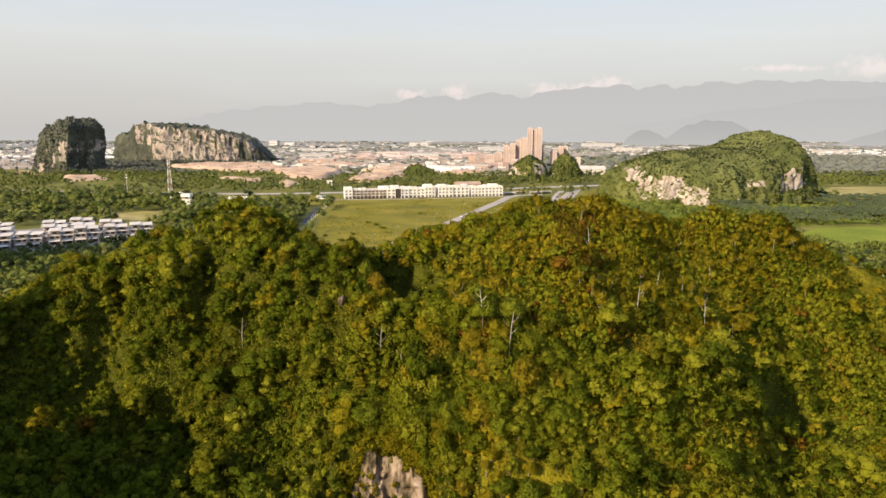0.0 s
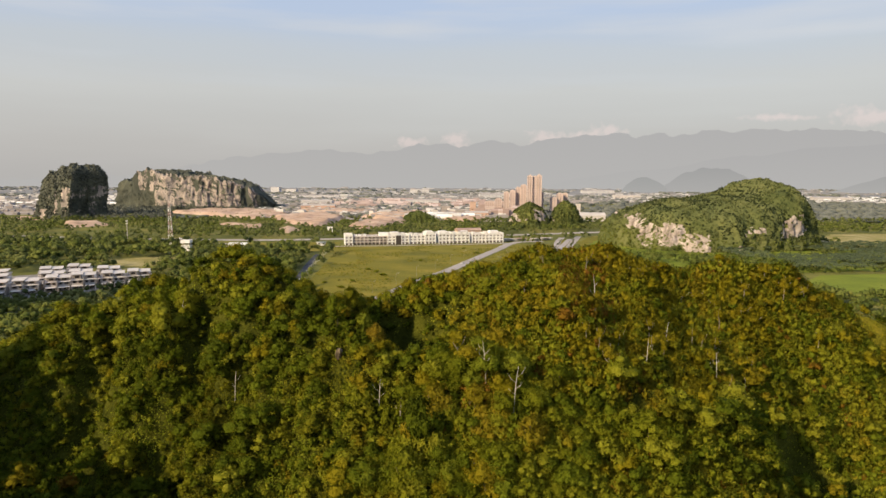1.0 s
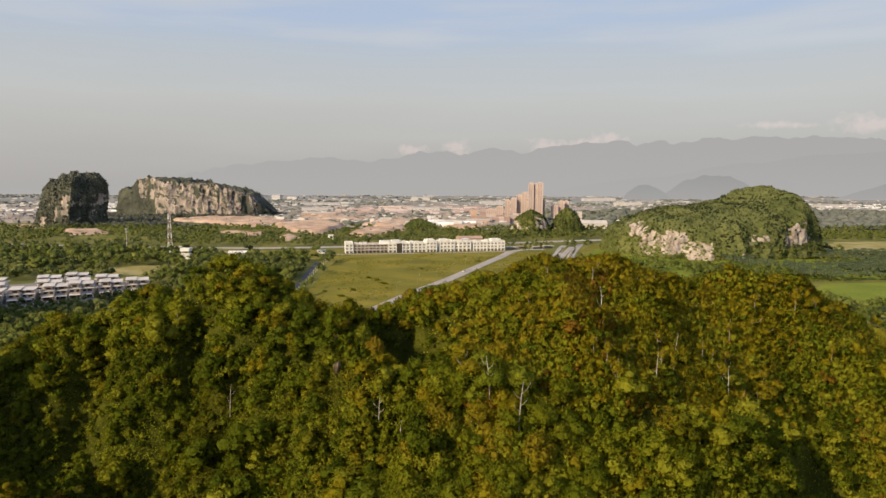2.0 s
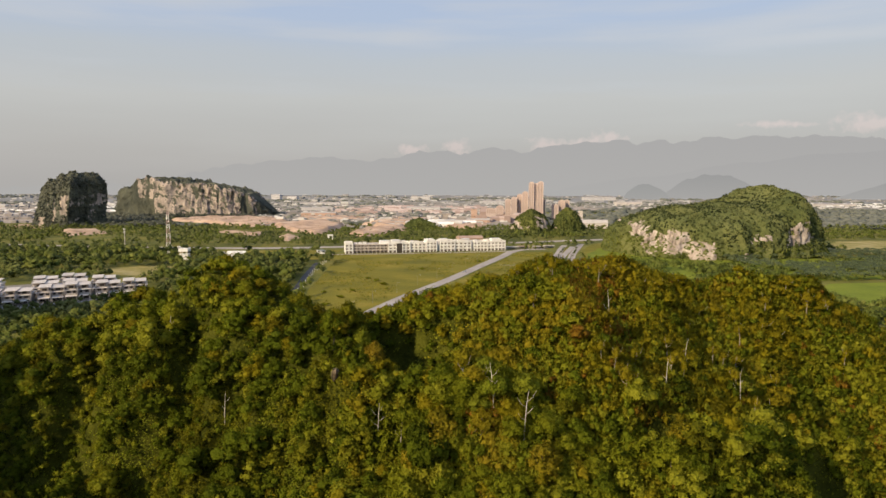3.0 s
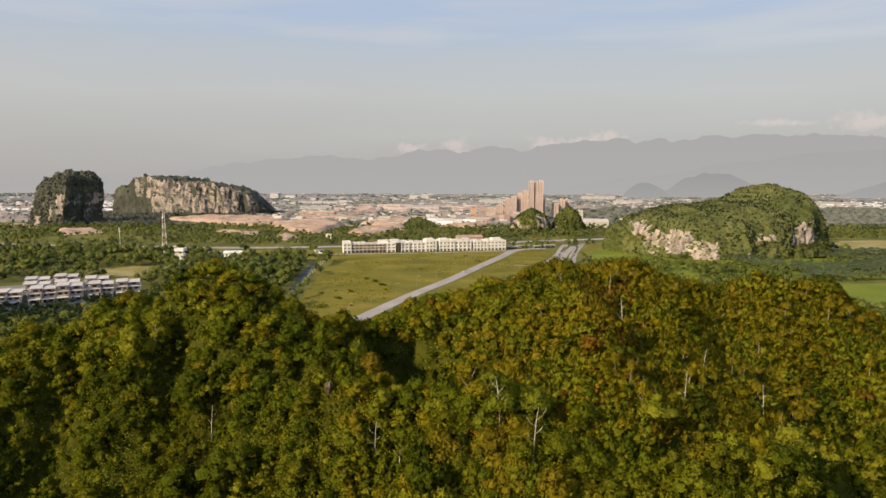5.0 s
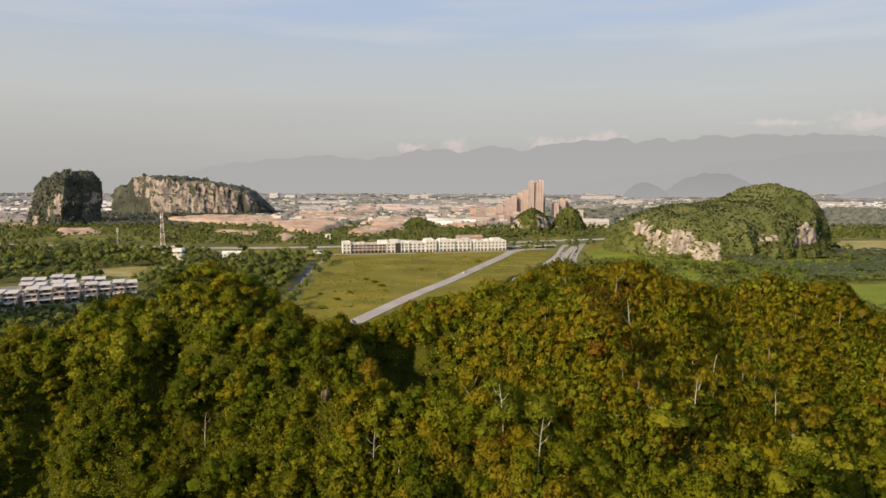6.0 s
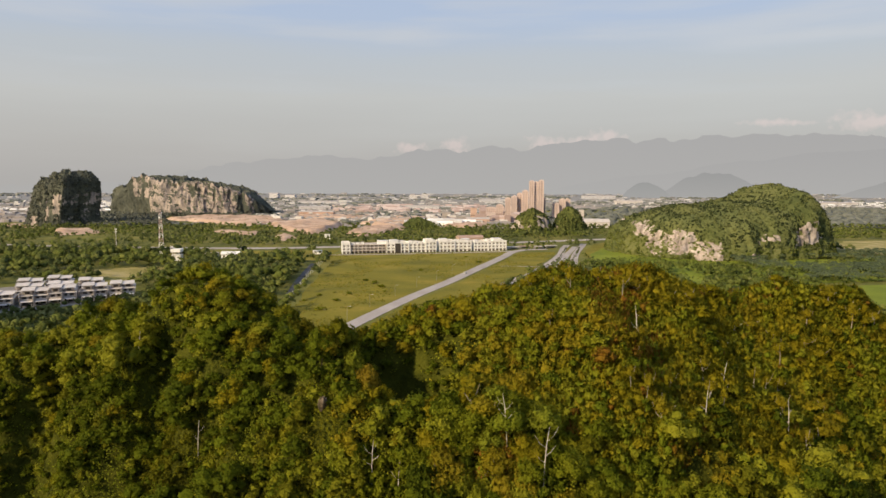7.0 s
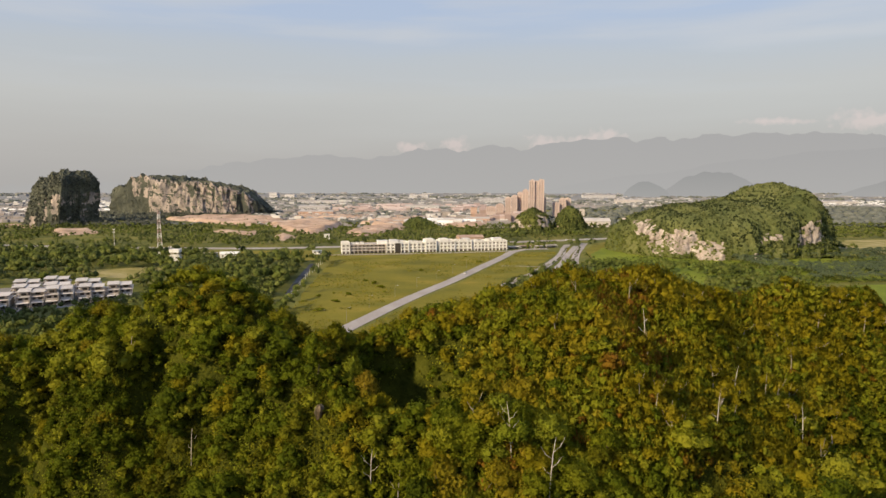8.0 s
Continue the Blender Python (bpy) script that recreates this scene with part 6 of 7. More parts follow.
def small_car(m, paint, label):
    c = thing("car", m, label, "car", "cars on the roads")
    bm = bmesh.new()
    prof = [(-2.1, 0.35), (-2.15, 0.8), (-1.3, 0.95), (1.4, 0.9), (2.1, 0.75), (2.15, 0.35)]
    rows = [[bm.verts.new((x, s, z)) for x, z in prof] for s in (-0.85, 0.85)]
    bm.faces.new(rows[0])
    bm.faces.new(rows[1][::-1])
    for i in range(6):
        bm.faces.new((rows[0][i], rows[1][i], rows[1][(i + 1) % 6], rows[0][(i + 1) % 6]))
    bmesh.ops.recalc_face_normals(bm, faces=bm.faces[:])
    part("body", bm, paint, c)
    bm = bmesh.new()
    prof = [(-1.6, 0.96), (-1.1, 1.45), (0.4, 1.48), (1.1, 0.96)]
    rows = [[bm.verts.new((x, s * (0.78 if z < 1 else 0.66), z)) for x, z in prof] for s in (-1, 1)]
    bm.faces.new(rows[0])
    bm.faces.new(rows[1][::-1])
    for i in range(4):
        bm.faces.new((rows[0][i], rows[1][i], rows[1][(i + 1) % 4], rows[0][(i + 1) % 4]))
    bmesh.ops.recalc_face_normals(bm, faces=bm.faces[:])
    part("cabin", bm, DARK, c, "dark glazed cabin")
    part("roof", boxes((-1.1, -0.66, 1.485, 0.4, 0.66, 1.53)), paint, c)
    for x in (-1.35, 1.35):
        for s in (-0.8, 0.8):
            bm = bmesh.new()
            tube(bm, [(x, s - 0.1, 0.32), (x, s + 0.1, 0.32)], [0.32, 0.32], 12)
            w_ = part("wheel", bm, RUBBER, c)
            bm = bmesh.new()
            tube(bm, [(x, s - 0.11, 0.32), (x, s + 0.11, 0.32)], [0.18, 0.18], 10)
            part("rim", bm, STEEL, w_, "grey metal rim")
    return c


car = small_car(pose(15.5, 489, 0.25, 0, 0, 71), CARPAINT, "small white car on the field road")
copy_thing(car, pose(-300, 688, 0.28, 0, 0, -6))
copy_thing(car, pose(150, 778, 0.28, 0, 0, 21))
copy_thing(car, pose(176, 786, 0.28, 0, 0, 21))


def town_turn(x):
    return 6 * math.sin(x * 0.01)


# ---- apartment towers and landmark buildings of the town ----
def apartment(x, y, w, d, h, turn, label, group="apartment towers"):
    a = thing("apartment_tower", pose(x, y, 0, 0, 0, turn), label, "building", group)
    part("wall", boxes((-w / 2, -d / 2, 0, w / 2, d / 2, h)), TOWERWALL, a)
    n = max(2, round(w / 5))
    rows = []
    for i in range(n + 1):
        cx = -w / 2 + w * i / n
        part("fin", boxes((cx - 0.5, -d / 2 - 1.0, 0, cx + 0.5, -d / 2 - 0.02, h + (1.5 if i % 2 else 0.3))), TOWERTRIM, a)
    for i in range(max(2, round(d / 6)) + 1):
        cy = -d / 2 + d * i / max(2, round(d / 6))
        part("fin", boxes((-w / 2 - 0.9, cy - 0.45, 0, -w / 2 - 0.02, cy + 0.45, h)), TOWERTRIM, a)
    for k in range(1, int(h / 3.2)):
        for i in range(n):
            cx = -w / 2 + w * (i + 0.5) / n
            rows.append((cx - w / n * 0.3, -d / 2 - 0.12, k * 3.2, cx + w / n * 0.3, -d / 2 + 0.1, k * 3.2 + 1.7))
    # window colour is paled towards the wall, as haze would do
    tagged(part("glazing", boxes(*rows), WIN_FAR, a), "small windows, paled by haze in their colour", kind="stuff")
    part("roof_house", boxes((-w / 4, -d / 4, h, w / 4, d / 4, h + 2.6)), TOWERTRIM, a)
    part("parapet", boxes((-w / 2, -d / 2, h, w / 2, -d / 2 + 0.4, h + 1.1)), TOWERTRIM, a)
    part("parapet", boxes((-w / 2, d / 2 - 0.4, h, w / 2, d / 2, h + 1.1)), TOWERTRIM, a)
    return a


for x, y, w, d, h in ((171, 1250, 9, 16, 74), (180, 1252, 9, 16, 72), (189, 1250, 10, 16, 75), (160, 1262, 11, 15, 55), (150, 1270, 9, 15, 50), (138, 1262, 10, 14, 44),
                      (127, 1275, 10, 14, 40), (200, 1290, 8, 14, 40), (222, 1270, 12, 14, 30), (236, 1275, 12, 14, 38), (248, 1285, 10, 14, 38), (112, 1290, 13, 15, 26), (95, 1310, 18, 16, 20)):
    apartment(x, y, w, d, h, -8, "salmon-pink apartment tower with pale vertical fins" if h > 45 else "stepped salmon-pink apartment block")
small_building("long_factory", -276, 1362, 3, 74, 20, 9, TERRACOTTA, ROOFGREY, "long factory shed with pinkish walls", 2, 8)
small_building("long_factory", 6, 1088, 4, 46, 18, 8, PALE, PALE, "long pale factory building", 0, 8)
small_building("brick_office", 52, 1150, 0, 11, 11, 26, TERRACOTTA, TERRACOTTA, "narrow red-brick office block", 0, 3)
small_building("market_hall", 58, 1120, 0, 40, 24, 8, TERRACOTTA, ROOFGREY, "low pinkish hall with a wide roof", 2.5, 6)
small_building("white_hall", 243, 1022, 0, 42, 22, 9, PALE, PALE, "pale hall with a vaulted roof", 5, 6)
small_building("minaret_block", 227, 1052, 0, 7, 7, 27, CONCRETE, ROOFGREY, "slim grey tower beside the white hall", 0, 1)
small_building("office_block", 208, 1090, 0, 16, 12, 17, WHITE, ROOFGREY, "pale office block behind the knoll", 0, 3)
small_building("orange_shed", 30, 770, 14, 30, 16, 5, SOIL, TERRACOTTA, "shed with a wide orange roof behind the shops", 2.5, 0)
small_building("white_depot", -115, 1200, 0, 22, 12, 7, PALE, PALE, "pale depot on the bare ground", 1.5, 4)

for x, y, w, h, label in ((700, 2900, 150, 12, "long white factory roof far across the town"), (-790, 2950, 40, 21, "pale high-rise block far across the town"), (-715, 2950, 46, 13, "pale long block far across the town"),
                          (-120, 3000, 90, 12, "long white shed far across the town"), (180, 2300, 110, 10, "long pale shed in the town"), (-420, 2100, 130, 9, "long pale factory in the town"),
                          (620, 2150, 90, 11, "white warehouse in the town"), (1230, 2000, 120, 10, "white warehouse on the edge of the town"), (-60, 1700, 90, 9, "long grey factory in the town"), (-330, 1620, 80, 9, "long pale factory in the town")):
    # white walls beyond 2500 m take the grey, haze put into the colour
    small_building("far_factory", x, y, town_turn(x), w, 30, h, PALE if "white" in label and y < 2500 else GREYWALL, ROOFGREY, label, 3, 8)

# the rest of the town: many small houses with flat and pitched roofs
town_rng = np.random.default_rng(21)
n = 11000
ty = 1060 * np.exp(town_rng.uniform(0, 1.38, n))
slope = town_rng.uniform(-0.78, 0.78, n)
tx = slope * ty
dens = vnoise(tx / 160, ty / 200, 91)
ok = dens > 0.30
ok &= ~((slope > 0.10) & (ty < 1720 + 200 * vnoise(tx / 90, ty / 90, 92)))
ok &= ~((slope < -0.30) & (ty < 1500) & (slope > -0.62))
ok &= ~((slope < -0.62) & (ty < 1120))
ok &= ~((ty > 2000) & (town_rng.uniform(0, 1, n) < 0.30 + 0.45 * smooth(2000, 3000, ty)))
for rim in EARTH[:1] + EARTH[4:5]:
    cx, cy = np.mean(rim, axis=0)
    ok &= ~((np.abs(tx - cx) < 80) & (np.abs(ty - cy) < 110))
tx, ty = tx[ok], ty[ok]
n = len(tx)
grow = np.sqrt(ty / 1100)
tw, td = town_rng.uniform(2.5, 8.5, n) * grow, town_rng.uniform(2.2, 4.5, n) * grow
big = town_rng.uniform(0, 1, n) < 0.10
tw[big] *= 3.0
th = town_rng.uniform(2.0, 4.2, n) * np.where((town_rng.uniform(0, 1, n) < 0.05) & ~big, 2.2, 1)
ang = (np.round(vnoise(tx / 300, ty / 300, 93) * 5) * 9 - 22 + town_rng.choice([0, 0, 0, 90], n)) * math.pi / 180
ridge_h = np.where(town_rng.uniform(0, 1, n) < 0.6, 1.8, 0.02) * grow
unit = np.array([(-1, -1, 0), (1, -1, 0), (1, 1, 0), (-1, 1, 0), (-1, -1, 1), (1, -1, 1), (1, 1, 1), (-1, 1, 1), (-1, 0, 1), (1, 0, 1)], float)
V = np.repeat(unit[None], n, 0)
V[..., 0] *= tw[:, None]
V[..., 1] *= td[:, None]
V[..., 2] *= th[:, None]
V[:, 8:, 2] += ridge_h[:, None]
c, s = np.cos(ang)[:, None], np.sin(ang)[:, None]
VX = tx[:, None] + c * V[..., 0] - s * V[..., 1]
VY = ty[:, None] + s * V[..., 0] + c * V[..., 1]
V = np.stack([VX, VY, V[..., 2]], -1)
fq = np.array([(0, 1, 5, 4), (2, 3, 7, 6), (4, 5, 9, 8), (6, 7, 8, 9)])
ft = np.array([(1, 2, 6), (1, 6, 9), (1, 9, 5), (3, 0, 4), (3, 4, 8), (3, 8, 7)])
base = (np.arange(n) * 10)[:, None, None]
# outer houses get a narrow grey range that carries the haze
TOWN_GREY = material("hazed_outer_town_roofs", [(0.0, (0.20, 0.20, 0.20)), (0.5, (0.235, 0.228, 0.222)), (0.85, (0.275, 0.262, 0.254)), (0.99, (0.45, 0.435, 0.42))], 0.01, rough=0.8, island=1.3, world_space=True)
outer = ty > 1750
for sel, mat, words in ((~outer, TOWN, "sprawl of small white, grey and pinkish town houses"), (outer, TOWN_GREY, "outer town of small grey and pinkish houses with haze in their colours")):
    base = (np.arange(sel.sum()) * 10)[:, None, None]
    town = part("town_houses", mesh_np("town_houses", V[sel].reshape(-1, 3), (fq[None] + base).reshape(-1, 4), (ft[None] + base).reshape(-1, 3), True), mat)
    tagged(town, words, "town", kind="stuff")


def quarter(x0, x1, y0, y1, count, size, high, mat, label):
    """A quarter of small flat-roofed and gabled buildings, too far off to count."""
    qx, qy = town_rng.uniform(x0, x1, count), town_rng.uniform(y0, y1, count)
    okay = fbm(qx / 60, qy / 120, 171) > 0.36
    qx, qy = qx[okay], qy[okay]
    m = len(qx)
    W = np.repeat(unit[None], m, 0) * np.stack([town_rng.uniform(0.5, 1.6, m) * size, town_rng.uniform(0.4, 0.8, m) * size, town_rng.uniform(0.6, 1.3, m) * high], 1)[:, None]
    W[:, 8:, 2] += np.where(town_rng.uniform(0, 1, m) < 0.5, 0.35, 0.02)[:, None] * size
    W[..., 0] += qx[:, None]
    W[..., 1] += qy[:, None]
    at = (np.arange(m) * 10)[:, None, None]
    ob = part("town_houses", mesh_np("town_houses", W.reshape(-1, 3), (fq[None] + at).reshape(-1, 4), (ft[None] + at).reshape(-1, 3), True), mat)
    return tagged(ob, label, "town", kind="stuff")


PINK = material("pinkish_walls", [(0.2, (0.33, 0.25, 0.225)), (0.5, (0.43, 0.335, 0.305)), (0.8, (0.52, 0.43, 0.40))], 0.02, rough=0.8, island=0.8, world_space=True)
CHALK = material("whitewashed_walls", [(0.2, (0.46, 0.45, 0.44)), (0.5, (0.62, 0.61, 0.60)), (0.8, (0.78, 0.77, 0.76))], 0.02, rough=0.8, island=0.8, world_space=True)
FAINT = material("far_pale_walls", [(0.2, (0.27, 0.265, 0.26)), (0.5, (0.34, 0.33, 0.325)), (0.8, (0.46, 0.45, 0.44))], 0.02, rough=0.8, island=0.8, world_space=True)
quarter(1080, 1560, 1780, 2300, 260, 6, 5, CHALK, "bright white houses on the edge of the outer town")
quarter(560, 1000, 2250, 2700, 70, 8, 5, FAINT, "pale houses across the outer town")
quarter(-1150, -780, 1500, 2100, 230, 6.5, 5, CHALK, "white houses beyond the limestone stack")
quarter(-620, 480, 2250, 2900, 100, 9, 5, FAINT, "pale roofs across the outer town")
quarter(-330, 120, 1450, 1900, 130, 10, 6, PINK, "pinkish halls and houses of the town")
quarter(40, 150, 1130, 1420, 70, 8, 13, PINK, "dense pinkish blocks beside the towers")
quarter(-60, 60, 1050, 1180, 26, 9, 6, CHALK, "white and grey sheds on the cleared ground")
TOWNLAND = material("built_up_land", [(0.2, (0.19, 0.185, 0.14)), (0.42, (0.29, 0.26, 0.22)), (0.58, (0.38, 0.315, 0.27)), (0.8, (0.46, 0.38, 0.325))], 0.006, rough=0.95, detail=9, fine=0.05, stretch=(1, 0.5, 1), world_space=True)
# the far plain is toned to the haze before the mountains
FARLAND = material("hazed_far_land", [(0.25, (0.19, 0.192, 0.187)), (0.5, (0.225, 0.225, 0.220)), (0.75, (0.28, 0.272, 0.266))], 0.003, rough=0.95, detail=9, fine=0.02, stretch=(1, 0.4, 1), world_space=True)
flat_patch("town_ground", [(-330, 1180), (-150, 1010), (90, 1000), (230, 1060), (260, 1750), (1500, 1750), (1900, 2300), (-1900, 2300), (-1300, 1500), (-800, 1130), (-640, 1160), (-640, 1500)], TOWNLAND, 0.08, "streets and yards of the town", "ground", 14)
flat_patch("far_plain", [(-6500, 2250), (6500, 2250), (8500, 8500), (-8500, 8500)], FARLAND, 0.5, "far built-up plain in a painted haze grey", "ground")


# ---- woods of the plain ----
def inside(x, y, poly):
    hit = np.zeros(len(x), bool)
    n = len(poly)
    for i in range(n):
        (x0, y0), (x1, y1) = poly[i], poly[(i + 1) % n]
        if y0 == y1:
            continue
        hit ^= ((y0 > y) != (y1 > y)) & (x < (x1 - x0) * (y - y0) / (y1 - y0) + x0)
    return hit


def near_line(x, y, line, width):
    best = np.full(len(x), 1e9)
    for (x0, y0), (x1, y1) in zip(line, line[1:]):
        t = np.clip(((x - x0) * (x1 - x0) + (y - y0) * (y1 - y0)) / ((x1 - x0) ** 2 + (y1 - y0) ** 2), 0, 1)
        best = np.minimum(best, np.hypot(x - x0 - t * (x1 - x0), y - y0 - t * (y1 - y0)))
    return best < width


CLEAR = [FIELD, FIELD_R, *EARTH, [(-276, 482), (-238, 468), (-203, 502), (-250, 523), (-289, 508)], [(420, 700), (445, 630), (640, 690), (650, 810), (490, 785)],
         [(218, 375), (262, 335), (430, 375), (430, 455), (277, 436)],
         [(-330, 655), (-235, 652), (-112, 662), (-112, 628), (-185, 612), (-300, 606)], [(-125, 610), (70, 650), (130, 670), (130, 690), (60, 690), (-130, 655)],
         [(-325, 305), (-228, 322), (-184, 388), (-212, 424), (-265, 446), (-360, 415)], [(175, 735), (205, 770), (240, 700), (180, 600), (140, 570), (136, 610), (150, 670)]]
ROADS = [(ROAD, 8), ([(40, 430), (68, 490), (90, 548), (113, 618), (129, 683), (140, 722)], 5), ([(78, 485), (101, 548), (120, 618), (146, 705)], 4.5), ([(112, 545), (131, 628), (163, 738)], 6),
         ([(-900, 800), (-640, 742), (-440, 700), (-237, 679), (-118, 696), (76, 751), (204, 800), (420, 880)], 15), ([(-96, 320), (-97, 370), (-103, 421), (-109, 473), (-116, 550)], 6.5)]
HILLS = [(293, 668, 122, 92), (-622, 1040, 52, 32), (-566, 1400, 170, 55), (124, 900, 26, 23), (178, 905, 22, 20)]
SPOTS = [(-241, 558, 9), (-198, 578, 12), (-246, 573, 8), (-203, 592, 15), (-203, 566, 11), (-226, 604, 9), (-282, 622, 7), (-128, 628, 7), (-149, 790, 8), (-262, 424, 10), (-212, 349, 9), (-200, 358, 10), (-188, 370, 9), (-226, 342, 8), (30, 770, 20), (-292, 644, 4)]


def free(x, y):
    ok = np.ones(len(x), bool)
    for p in CLEAR:
        ok &= ~inside(x, y, p)
    # low ground before the cleared earth
    for p in EARTH + CLEAR[len(EARTH) + 2:len(EARTH) + 3]:
        for ahead in (14, 28):
            ok &= ~inside(x * (1 + ahead / y), y + ahead, p)
    for line, w in ROADS:
        ok &= ~near_line(x, y, line, w)
    # open verge before the main road
    for ahead in (14, 28):
        ok &= ~(near_line(x, y + ahead, ROADS[4][0], 12) & (x > -420))
    for cx, cy, a, b_ in HILLS:
        ok &= ((x - cx) / a) ** 2 + ((y - cy) / b_) ** 2 > 1
    for cx, cy, r in SPOTS:
        ok &= np.hypot(x - cx, y - cy) > r
    return ok


def woodland(name, x, y, rad, leaf, label, rng, lobes=3, count=18, size=0.9, tall=1.5):
    qs, cs, fs, ts, bs = [], [], [], [], []
    for px_, py_, r in zip(x, y, rad):
        near = py_ < 640
        q, core, face, tint, body = crown_arrays(rng, r, r * tall, lobes if near else 1 + (r > 3.6), int(count * (r / 4) ** 1.5) if near else 9, size if near else size * 1.3)
        off = np.array([px_, py_, 0.5])
        qs.append(q + off)
        cs.append(core + off)
        fs.append(face)
        ts.append(tint)
        bs.append(body)
    ob = part(name, crown_mesh(name, np.concatenate(qs), np.concatenate(cs), np.concatenate(fs), np.concatenate(ts), np.concatenate(bs)), leaf)
    return tagged(ob, label, "woodland", kind="stuff")


wood = np.random.default_rng(33)
n = 18000
wy = wood.uniform(170, 1030, n)
wx = wood.uniform(-0.74, 0.78, n) * (wy + 36)
thick = fbm(wx / 60, wy / 60, 95)
ok = free(wx, wy) & (thick > np.where((wy > 700), 0.30, np.where(wy < 420, 0.2, 0.30)))
ok &= ((wy > 262) | (hill(wx, wy) < 4)) & ~((wy < 300) & (wx > -75) & (wx < 40))
ok &= wood.uniform(0, 1, n) < np.where(wy < 520, 0.72, np.where(wy < 700, 0.72, 1.0))
ok &= ~((wx > 230) & (wx < 460) & (wy > 440) & (wy < 640) & (wood.uniform(0, 1, n) < 0.30))
# leave out what the near hill covers
for s_ in (0.16, 0.2, 0.24, 0.28, 0.32, 0.36, 0.42, 0.5):
    ok &= hill(wx * s_, wy * s_) < 72 - (72 - 15) * s_
wx, wy = wx[ok], wy[ok]
rad = wood.uniform(3.0, 7.0, len(wx)) * (0.75 + 0.6 * fbm(wx / 30, wy / 30, 99)) * np.where(wy > 640, 0.9, 1.0)
rad = np.where((wx < -100) & (wy > 430) & (wy < 640), rad * 1.35, rad)
rad = np.where((wx > 225) & (wy > 430) & (wy < 650), rad * 0.62, rad)
low = (wx > 90) & (wx < 330) & (wy > 520) & (wy < 640)
rad = np.where(low, wood.uniform(1.0, 2.6, len(wx)), rad)
fresh = (fbm(wx / 40, wy / 40, 96) > 0.5) | ((wx > 90) & (wx < 330) & (wy < 640) & (wood.uniform(0, 1, len(wx)) < 0.7))
woodland("plain_woods", wx[~fresh], wy[~fresh], rad[~fresh], LEAF_FAR, "dark green trees of the plain", wood)
woodland("plain_woods", wx[fresh], wy[fresh], rad[fresh], LEAF_PLAIN, "light-green trees and scrub of the plain", wood)

# close belt along the dark lane, and scrub at the foot of the wooded hill
n = 240
by_ = wood.uniform(335, 556, n)
bx_ = np.interp(by_, [320, 370, 421, 473, 550], [-96, -97, -103, -109, -116]) - wood.uniform(0, 1, n) ** 1.4 * 20 - 7.5
woodland("lane_trees", bx_, by_, wood.uniform(2.4, 3.9, n), LEAF_FAR, "close belt of green trees beside the dark lane", wood, tall=1.9)
n = 1700
bx_, by_ = wood.uniform(95, 440, n), wood.uniform(452, 610, n)
ok = free(bx_, by_) & (fbm(bx_ / 26, by_ / 26, 151) > 0.44)
woodland("foot_scrub", bx_[ok], by_[ok], wood.uniform(0.9, 2.8, ok.sum()), LEAF_PLAIN, "light-green scrub at the foot of the wooded hill", wood, lobes=2, count=14, size=0.7)

# tree belts of the far plain
n = 11000
fy = 1030 * np.exp(wood.uniform(0, 1.35, n))
fx = wood.uniform(-0.8, 0.8, n) * fy
slope = fx / fy
dark = fbm(fx / 230, fy / 330, 97)
ok = (dark > np.where((slope > 0.42) & (fy < 2300), 0.2, np.where((slope > 0.13) & (fy < 1750), 0.30, 0.54))) & free(fx, fy)
fx, fy = fx[ok], fy[ok]
r = wood.uniform(3.5, 8, len(fx)) * np.sqrt(fy / 1100)
core = np.stack([fx, fy, fx * 0 + 1.5], 1)[:, None] + ICO_V[None] * r[:, None, None] * np.array([1.2, 1.0, 0.55]) * wood.uniform(0.7, 1.25, (len(fx), 12, 1))
# greyer and paler than leaves: haze painted into the tree colour
LEAF_HAZE = material("hazed_distant_leaves", [(0.3, (0.098, 0.106, 0.088)), (0.7, (0.150, 0.156, 0.128))], 0.01, rough=0.8, fine=0.1, island=0.5, world_space=True)
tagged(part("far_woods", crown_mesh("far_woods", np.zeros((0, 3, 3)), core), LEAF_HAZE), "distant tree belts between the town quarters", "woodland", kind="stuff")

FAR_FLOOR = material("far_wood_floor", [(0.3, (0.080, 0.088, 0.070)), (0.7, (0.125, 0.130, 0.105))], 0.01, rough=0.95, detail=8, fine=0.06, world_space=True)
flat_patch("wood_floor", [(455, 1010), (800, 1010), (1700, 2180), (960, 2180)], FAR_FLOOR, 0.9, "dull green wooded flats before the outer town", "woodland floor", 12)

# shaded wood between the stack and the long cliff
n = 900
sy = wood.uniform(985, 1400, n)
sx = -wood.uniform(0.44, 0.59, n) * sy + wood.normal(0, 6, n)
ok = free(sx, sy)
sx, sy = np.concatenate([sx[ok], wood.uniform(-640, -410, 130)]), np.concatenate([sy[ok], wood.uniform(1318, 1336, 130)])
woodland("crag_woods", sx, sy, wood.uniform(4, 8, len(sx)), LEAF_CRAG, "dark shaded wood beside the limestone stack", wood)

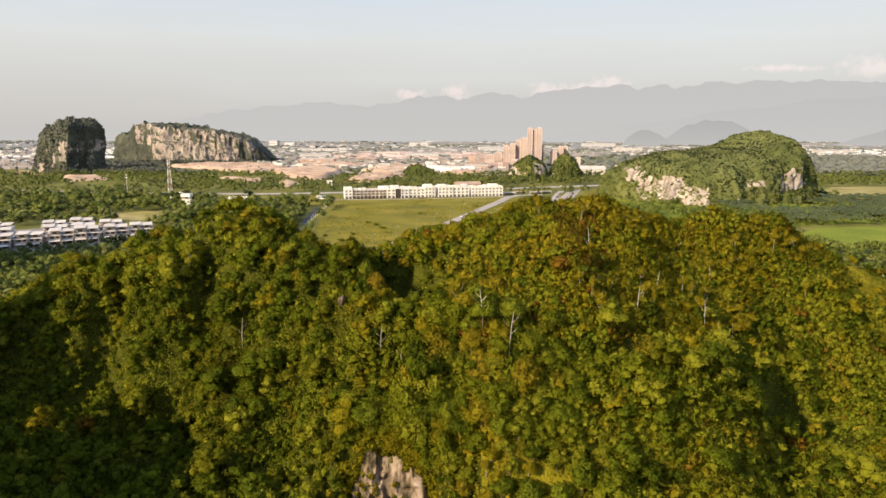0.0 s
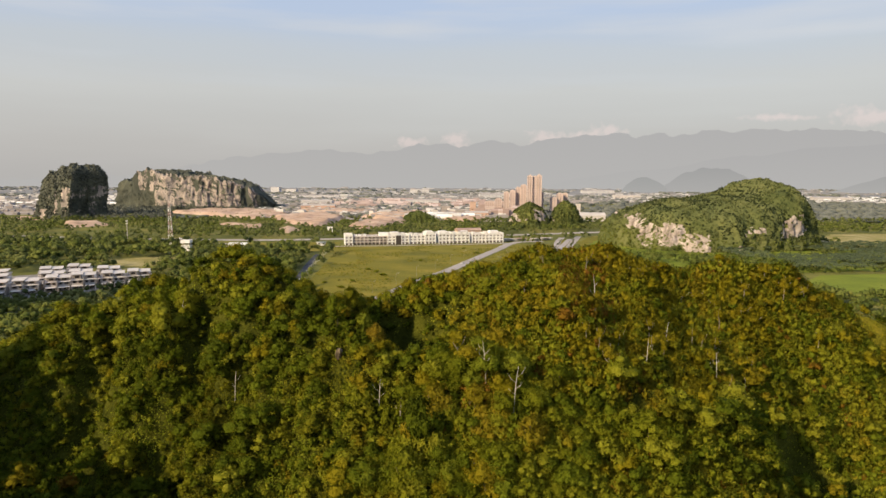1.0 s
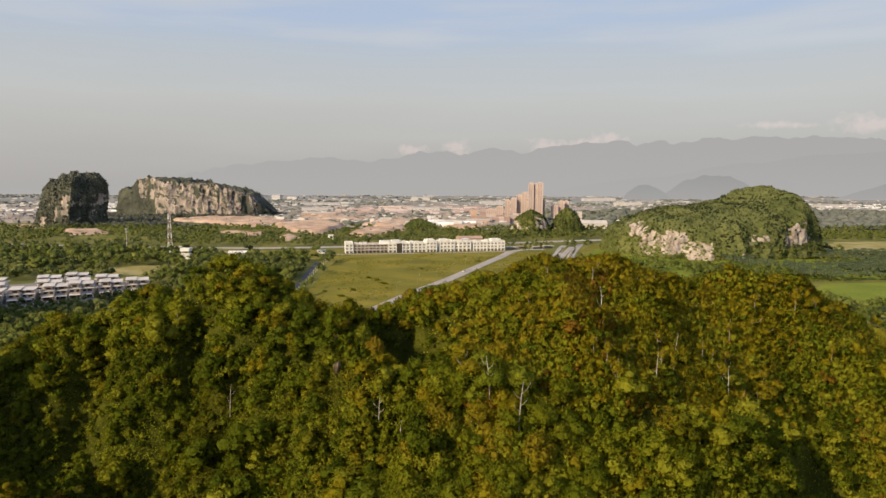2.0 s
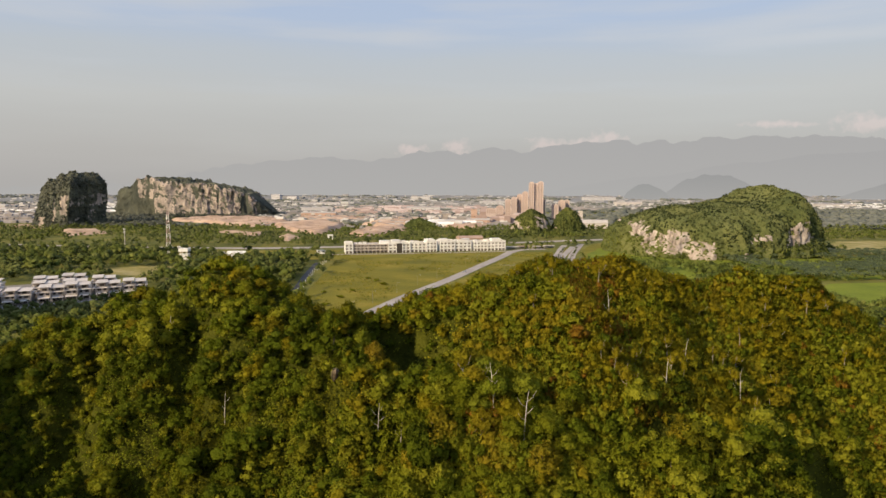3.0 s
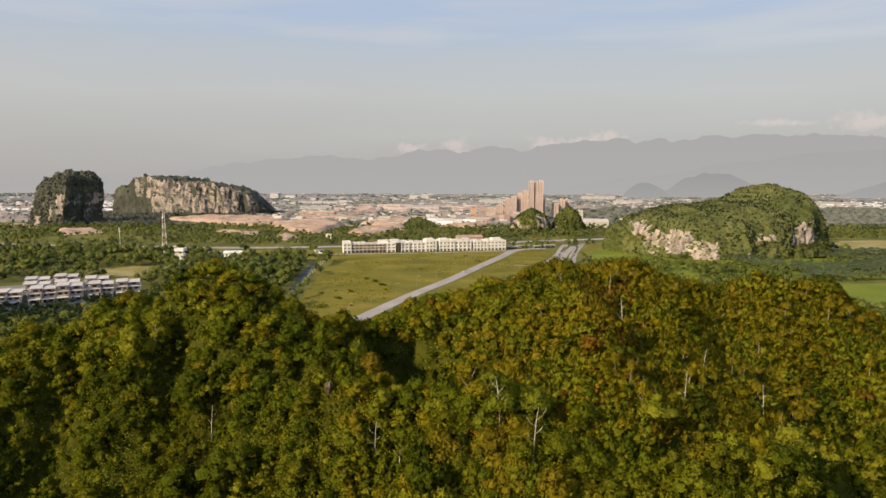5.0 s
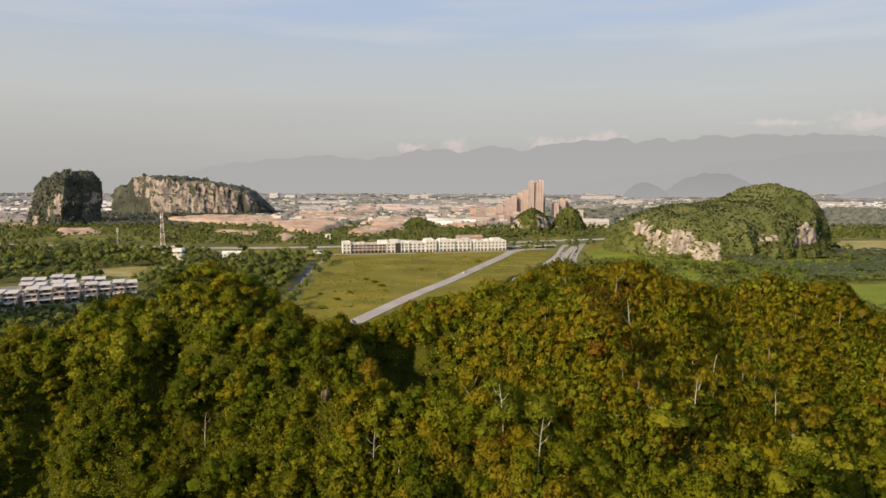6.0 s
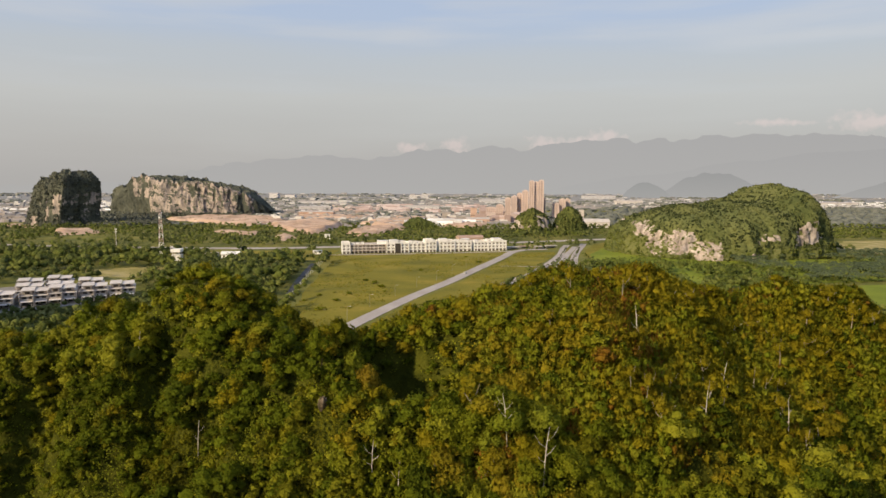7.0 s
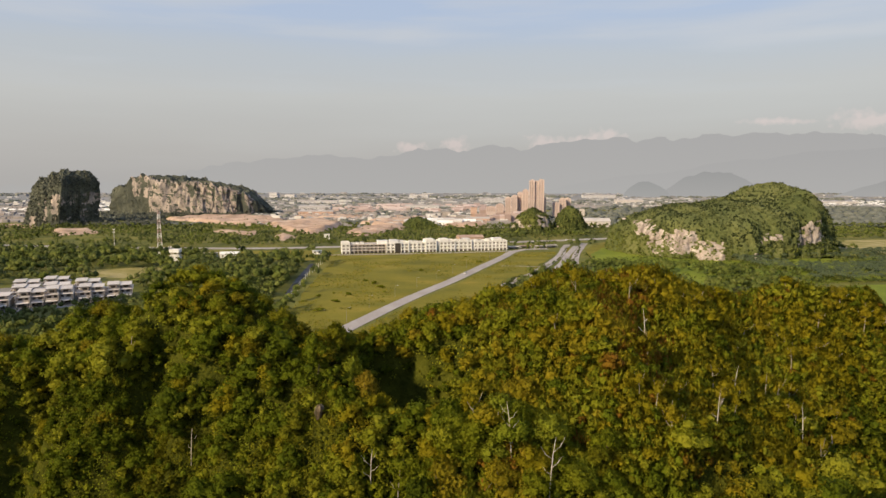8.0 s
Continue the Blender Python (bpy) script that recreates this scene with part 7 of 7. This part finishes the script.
# oil palms in rows
palm_q = []
for i, gy_ in enumerate(np.arange(450, 640, 6.6)):
    for gx_ in np.arange(262, 480, 7.2):
        x = gx_ + (i % 2) * 4 + wood.uniform(-2, 2)
        y = gy_ + wood.uniform(-1.8, 1.8)
        if not free(np.array([x]), np.array([y]))[0] or fbm(x / 50, y / 50, 98) < 0.42:
            continue
        h = wood.uniform(4, 6)
        a = np.arange(11) * 2 * math.pi / 11 + wood.uniform(0, 1)
        for ring, (reach, rise, drop) in enumerate(((2.2, 1.1, 0.6), (3.8, 0.6, -1.4))):
            d = np.stack([np.cos(a + ring * 0.3), np.sin(a + ring * 0.3), a * 0], 1)
            side = np.stack([-d[:, 1], d[:, 0], a * 0], 1) * 0.62
            o = np.array([x, y, h])
            palm_q.append(np.stack([np.repeat(o[None], 11, 0), o + d * reach * 0.6 + side + (0, 0, rise), o + d * reach * 1.2 + (0, 0, drop), o + d * reach * 0.6 - side + (0, 0, rise)], 1))
tagged(part("oil_palms", crown_mesh("oil_palms", np.concatenate(palm_q), np.zeros((0, 12, 3))), LEAF_PALM), "rows of grey-green oil palms", "plantation", kind="stuff")


# shrubs that take hold on the cleared earth
eq, ec, ef, et, eb = [], [], [], [], []
for mx, my, mz, rise in MOUNDS:
    for k in range(int((rise > 2).sum() / 42) + 3):
        a, b_ = wood.integers(1, len(my) - 1), wood.integers(1, len(mx) - 1)
        if rise[a, b_] < 1 or fbm(mx[b_] / 24, my[a] / 40, 181) < 0.47:
            continue
        r = wood.uniform(0.9, 2.6)
        q, core, face, tint, body = crown_arrays(wood, r, r * 1.1, 2, 12, 0.9)
        off = np.array([mx[b_], my[a], mz[a, b_] - 0.2])
        eq.append(q + off)
        ec.append(core + off)
        ef.append(face)
        et.append(tint)
        eb.append(body)
tagged(part("earth_shrubs", crown_mesh("earth_shrubs", *[np.concatenate(v) for v in (eq, ec, ef, et, eb)]), LEAF_PLAIN), "green shrubs scattered over the cleared earth", "shrubs", kind="stuff")

# coarse tufts on the mown field
n = 26000
tx_, ty_ = wood.uniform(-140, 112, n), wood.uniform(270, 645, n)
ok = (inside(tx_, ty_, FIELD) | inside(tx_, ty_, FIELD_R)) & (fbm(tx_ / 22, ty_ / 34, 141) + 0.25 * fbm(tx_ / 4, ty_ / 4, 142) > 0.60) & ~near_line(tx_, ty_, ROAD, 6)
tx_, ty_ = tx_[ok], ty_[ok]
q = cards(wood, np.stack([tx_, ty_, tx_ * 0 + 0.35], 1), np.tile((0.0, -0.5, 0.8), (len(tx_), 1)), 0.9, 0.4)
tagged(part("field_tufts", crown_mesh("field_tufts", q, np.zeros((0, 12, 3))), TUFT), "coarse brown-green tufts in the field", "grass", kind="stuff")


# ---- single bushes and trees in the open ----
def bush(name, rng, r, leaf, label, group):
    ob = part(name, crown_mesh(name, *crown_arrays(rng, r, r * 1.2, 5, 120, 0.5)), leaf)
    return tagged(ob, label, "bush", group)


b0 = bush("field_bush", wood, 1.9, LEAF_FRESH, "low dull-green bush in the grass field", "bushes in the field")
field_spots = ((-50, 440), (-58, 452), (-44, 424), (-72, 400), (-80, 390), (-62, 396), (-85, 372), (-40, 405), (-20, 505), (30, 560), (56, 470), (-66, 372), (-54, 350), (-70, 344), (20, 600), (-90, 352))
for k, (x, y) in enumerate(field_spots):
    s = wood.uniform(0.6, 1.5)
    m = pose(x, y, 0.1, 0, 0, wood.uniform(0, 360)) @ Matrix.Diagonal((s * 1.5, s * 1.3, s * 0.6, 1))
    if k == 0:
        b0.matrix_world = m
    else:
        o = b0.copy()
        scene.collection.objects.link(o)
        o.matrix_world = m
b1 = bush("median_shrub", wood, 2.0, LEAF_FAR, "rounded green shrub in the road median", "median shrubs")
line = [(58, 465), (82, 518), (106, 582), (124, 650), (138, 705)]
k = 0
for (x0, y0), (x1, y1) in zip(line, line[1:]):
    for t in np.linspace(0, 1, 8, endpoint=False):
        for off in (-1.2, 13):
            x, y = x0 + (x1 - x0) * t + off + wood.uniform(-0.8, 0.8), y0 + (y1 - y0) * t + wood.uniform(-1, 1)
            s = wood.uniform(0.35, 0.8)
            m = pose(x, y, -0.15, 0, 0, wood.uniform(0, 360)) @ Matrix.Diagonal((s, s, s, 1))
            if k == 0:
                b1.matrix_world = m
            else:
                o = b1.copy()
                scene.collection.objects.link(o)
                o.matrix_world = m
            k += 1
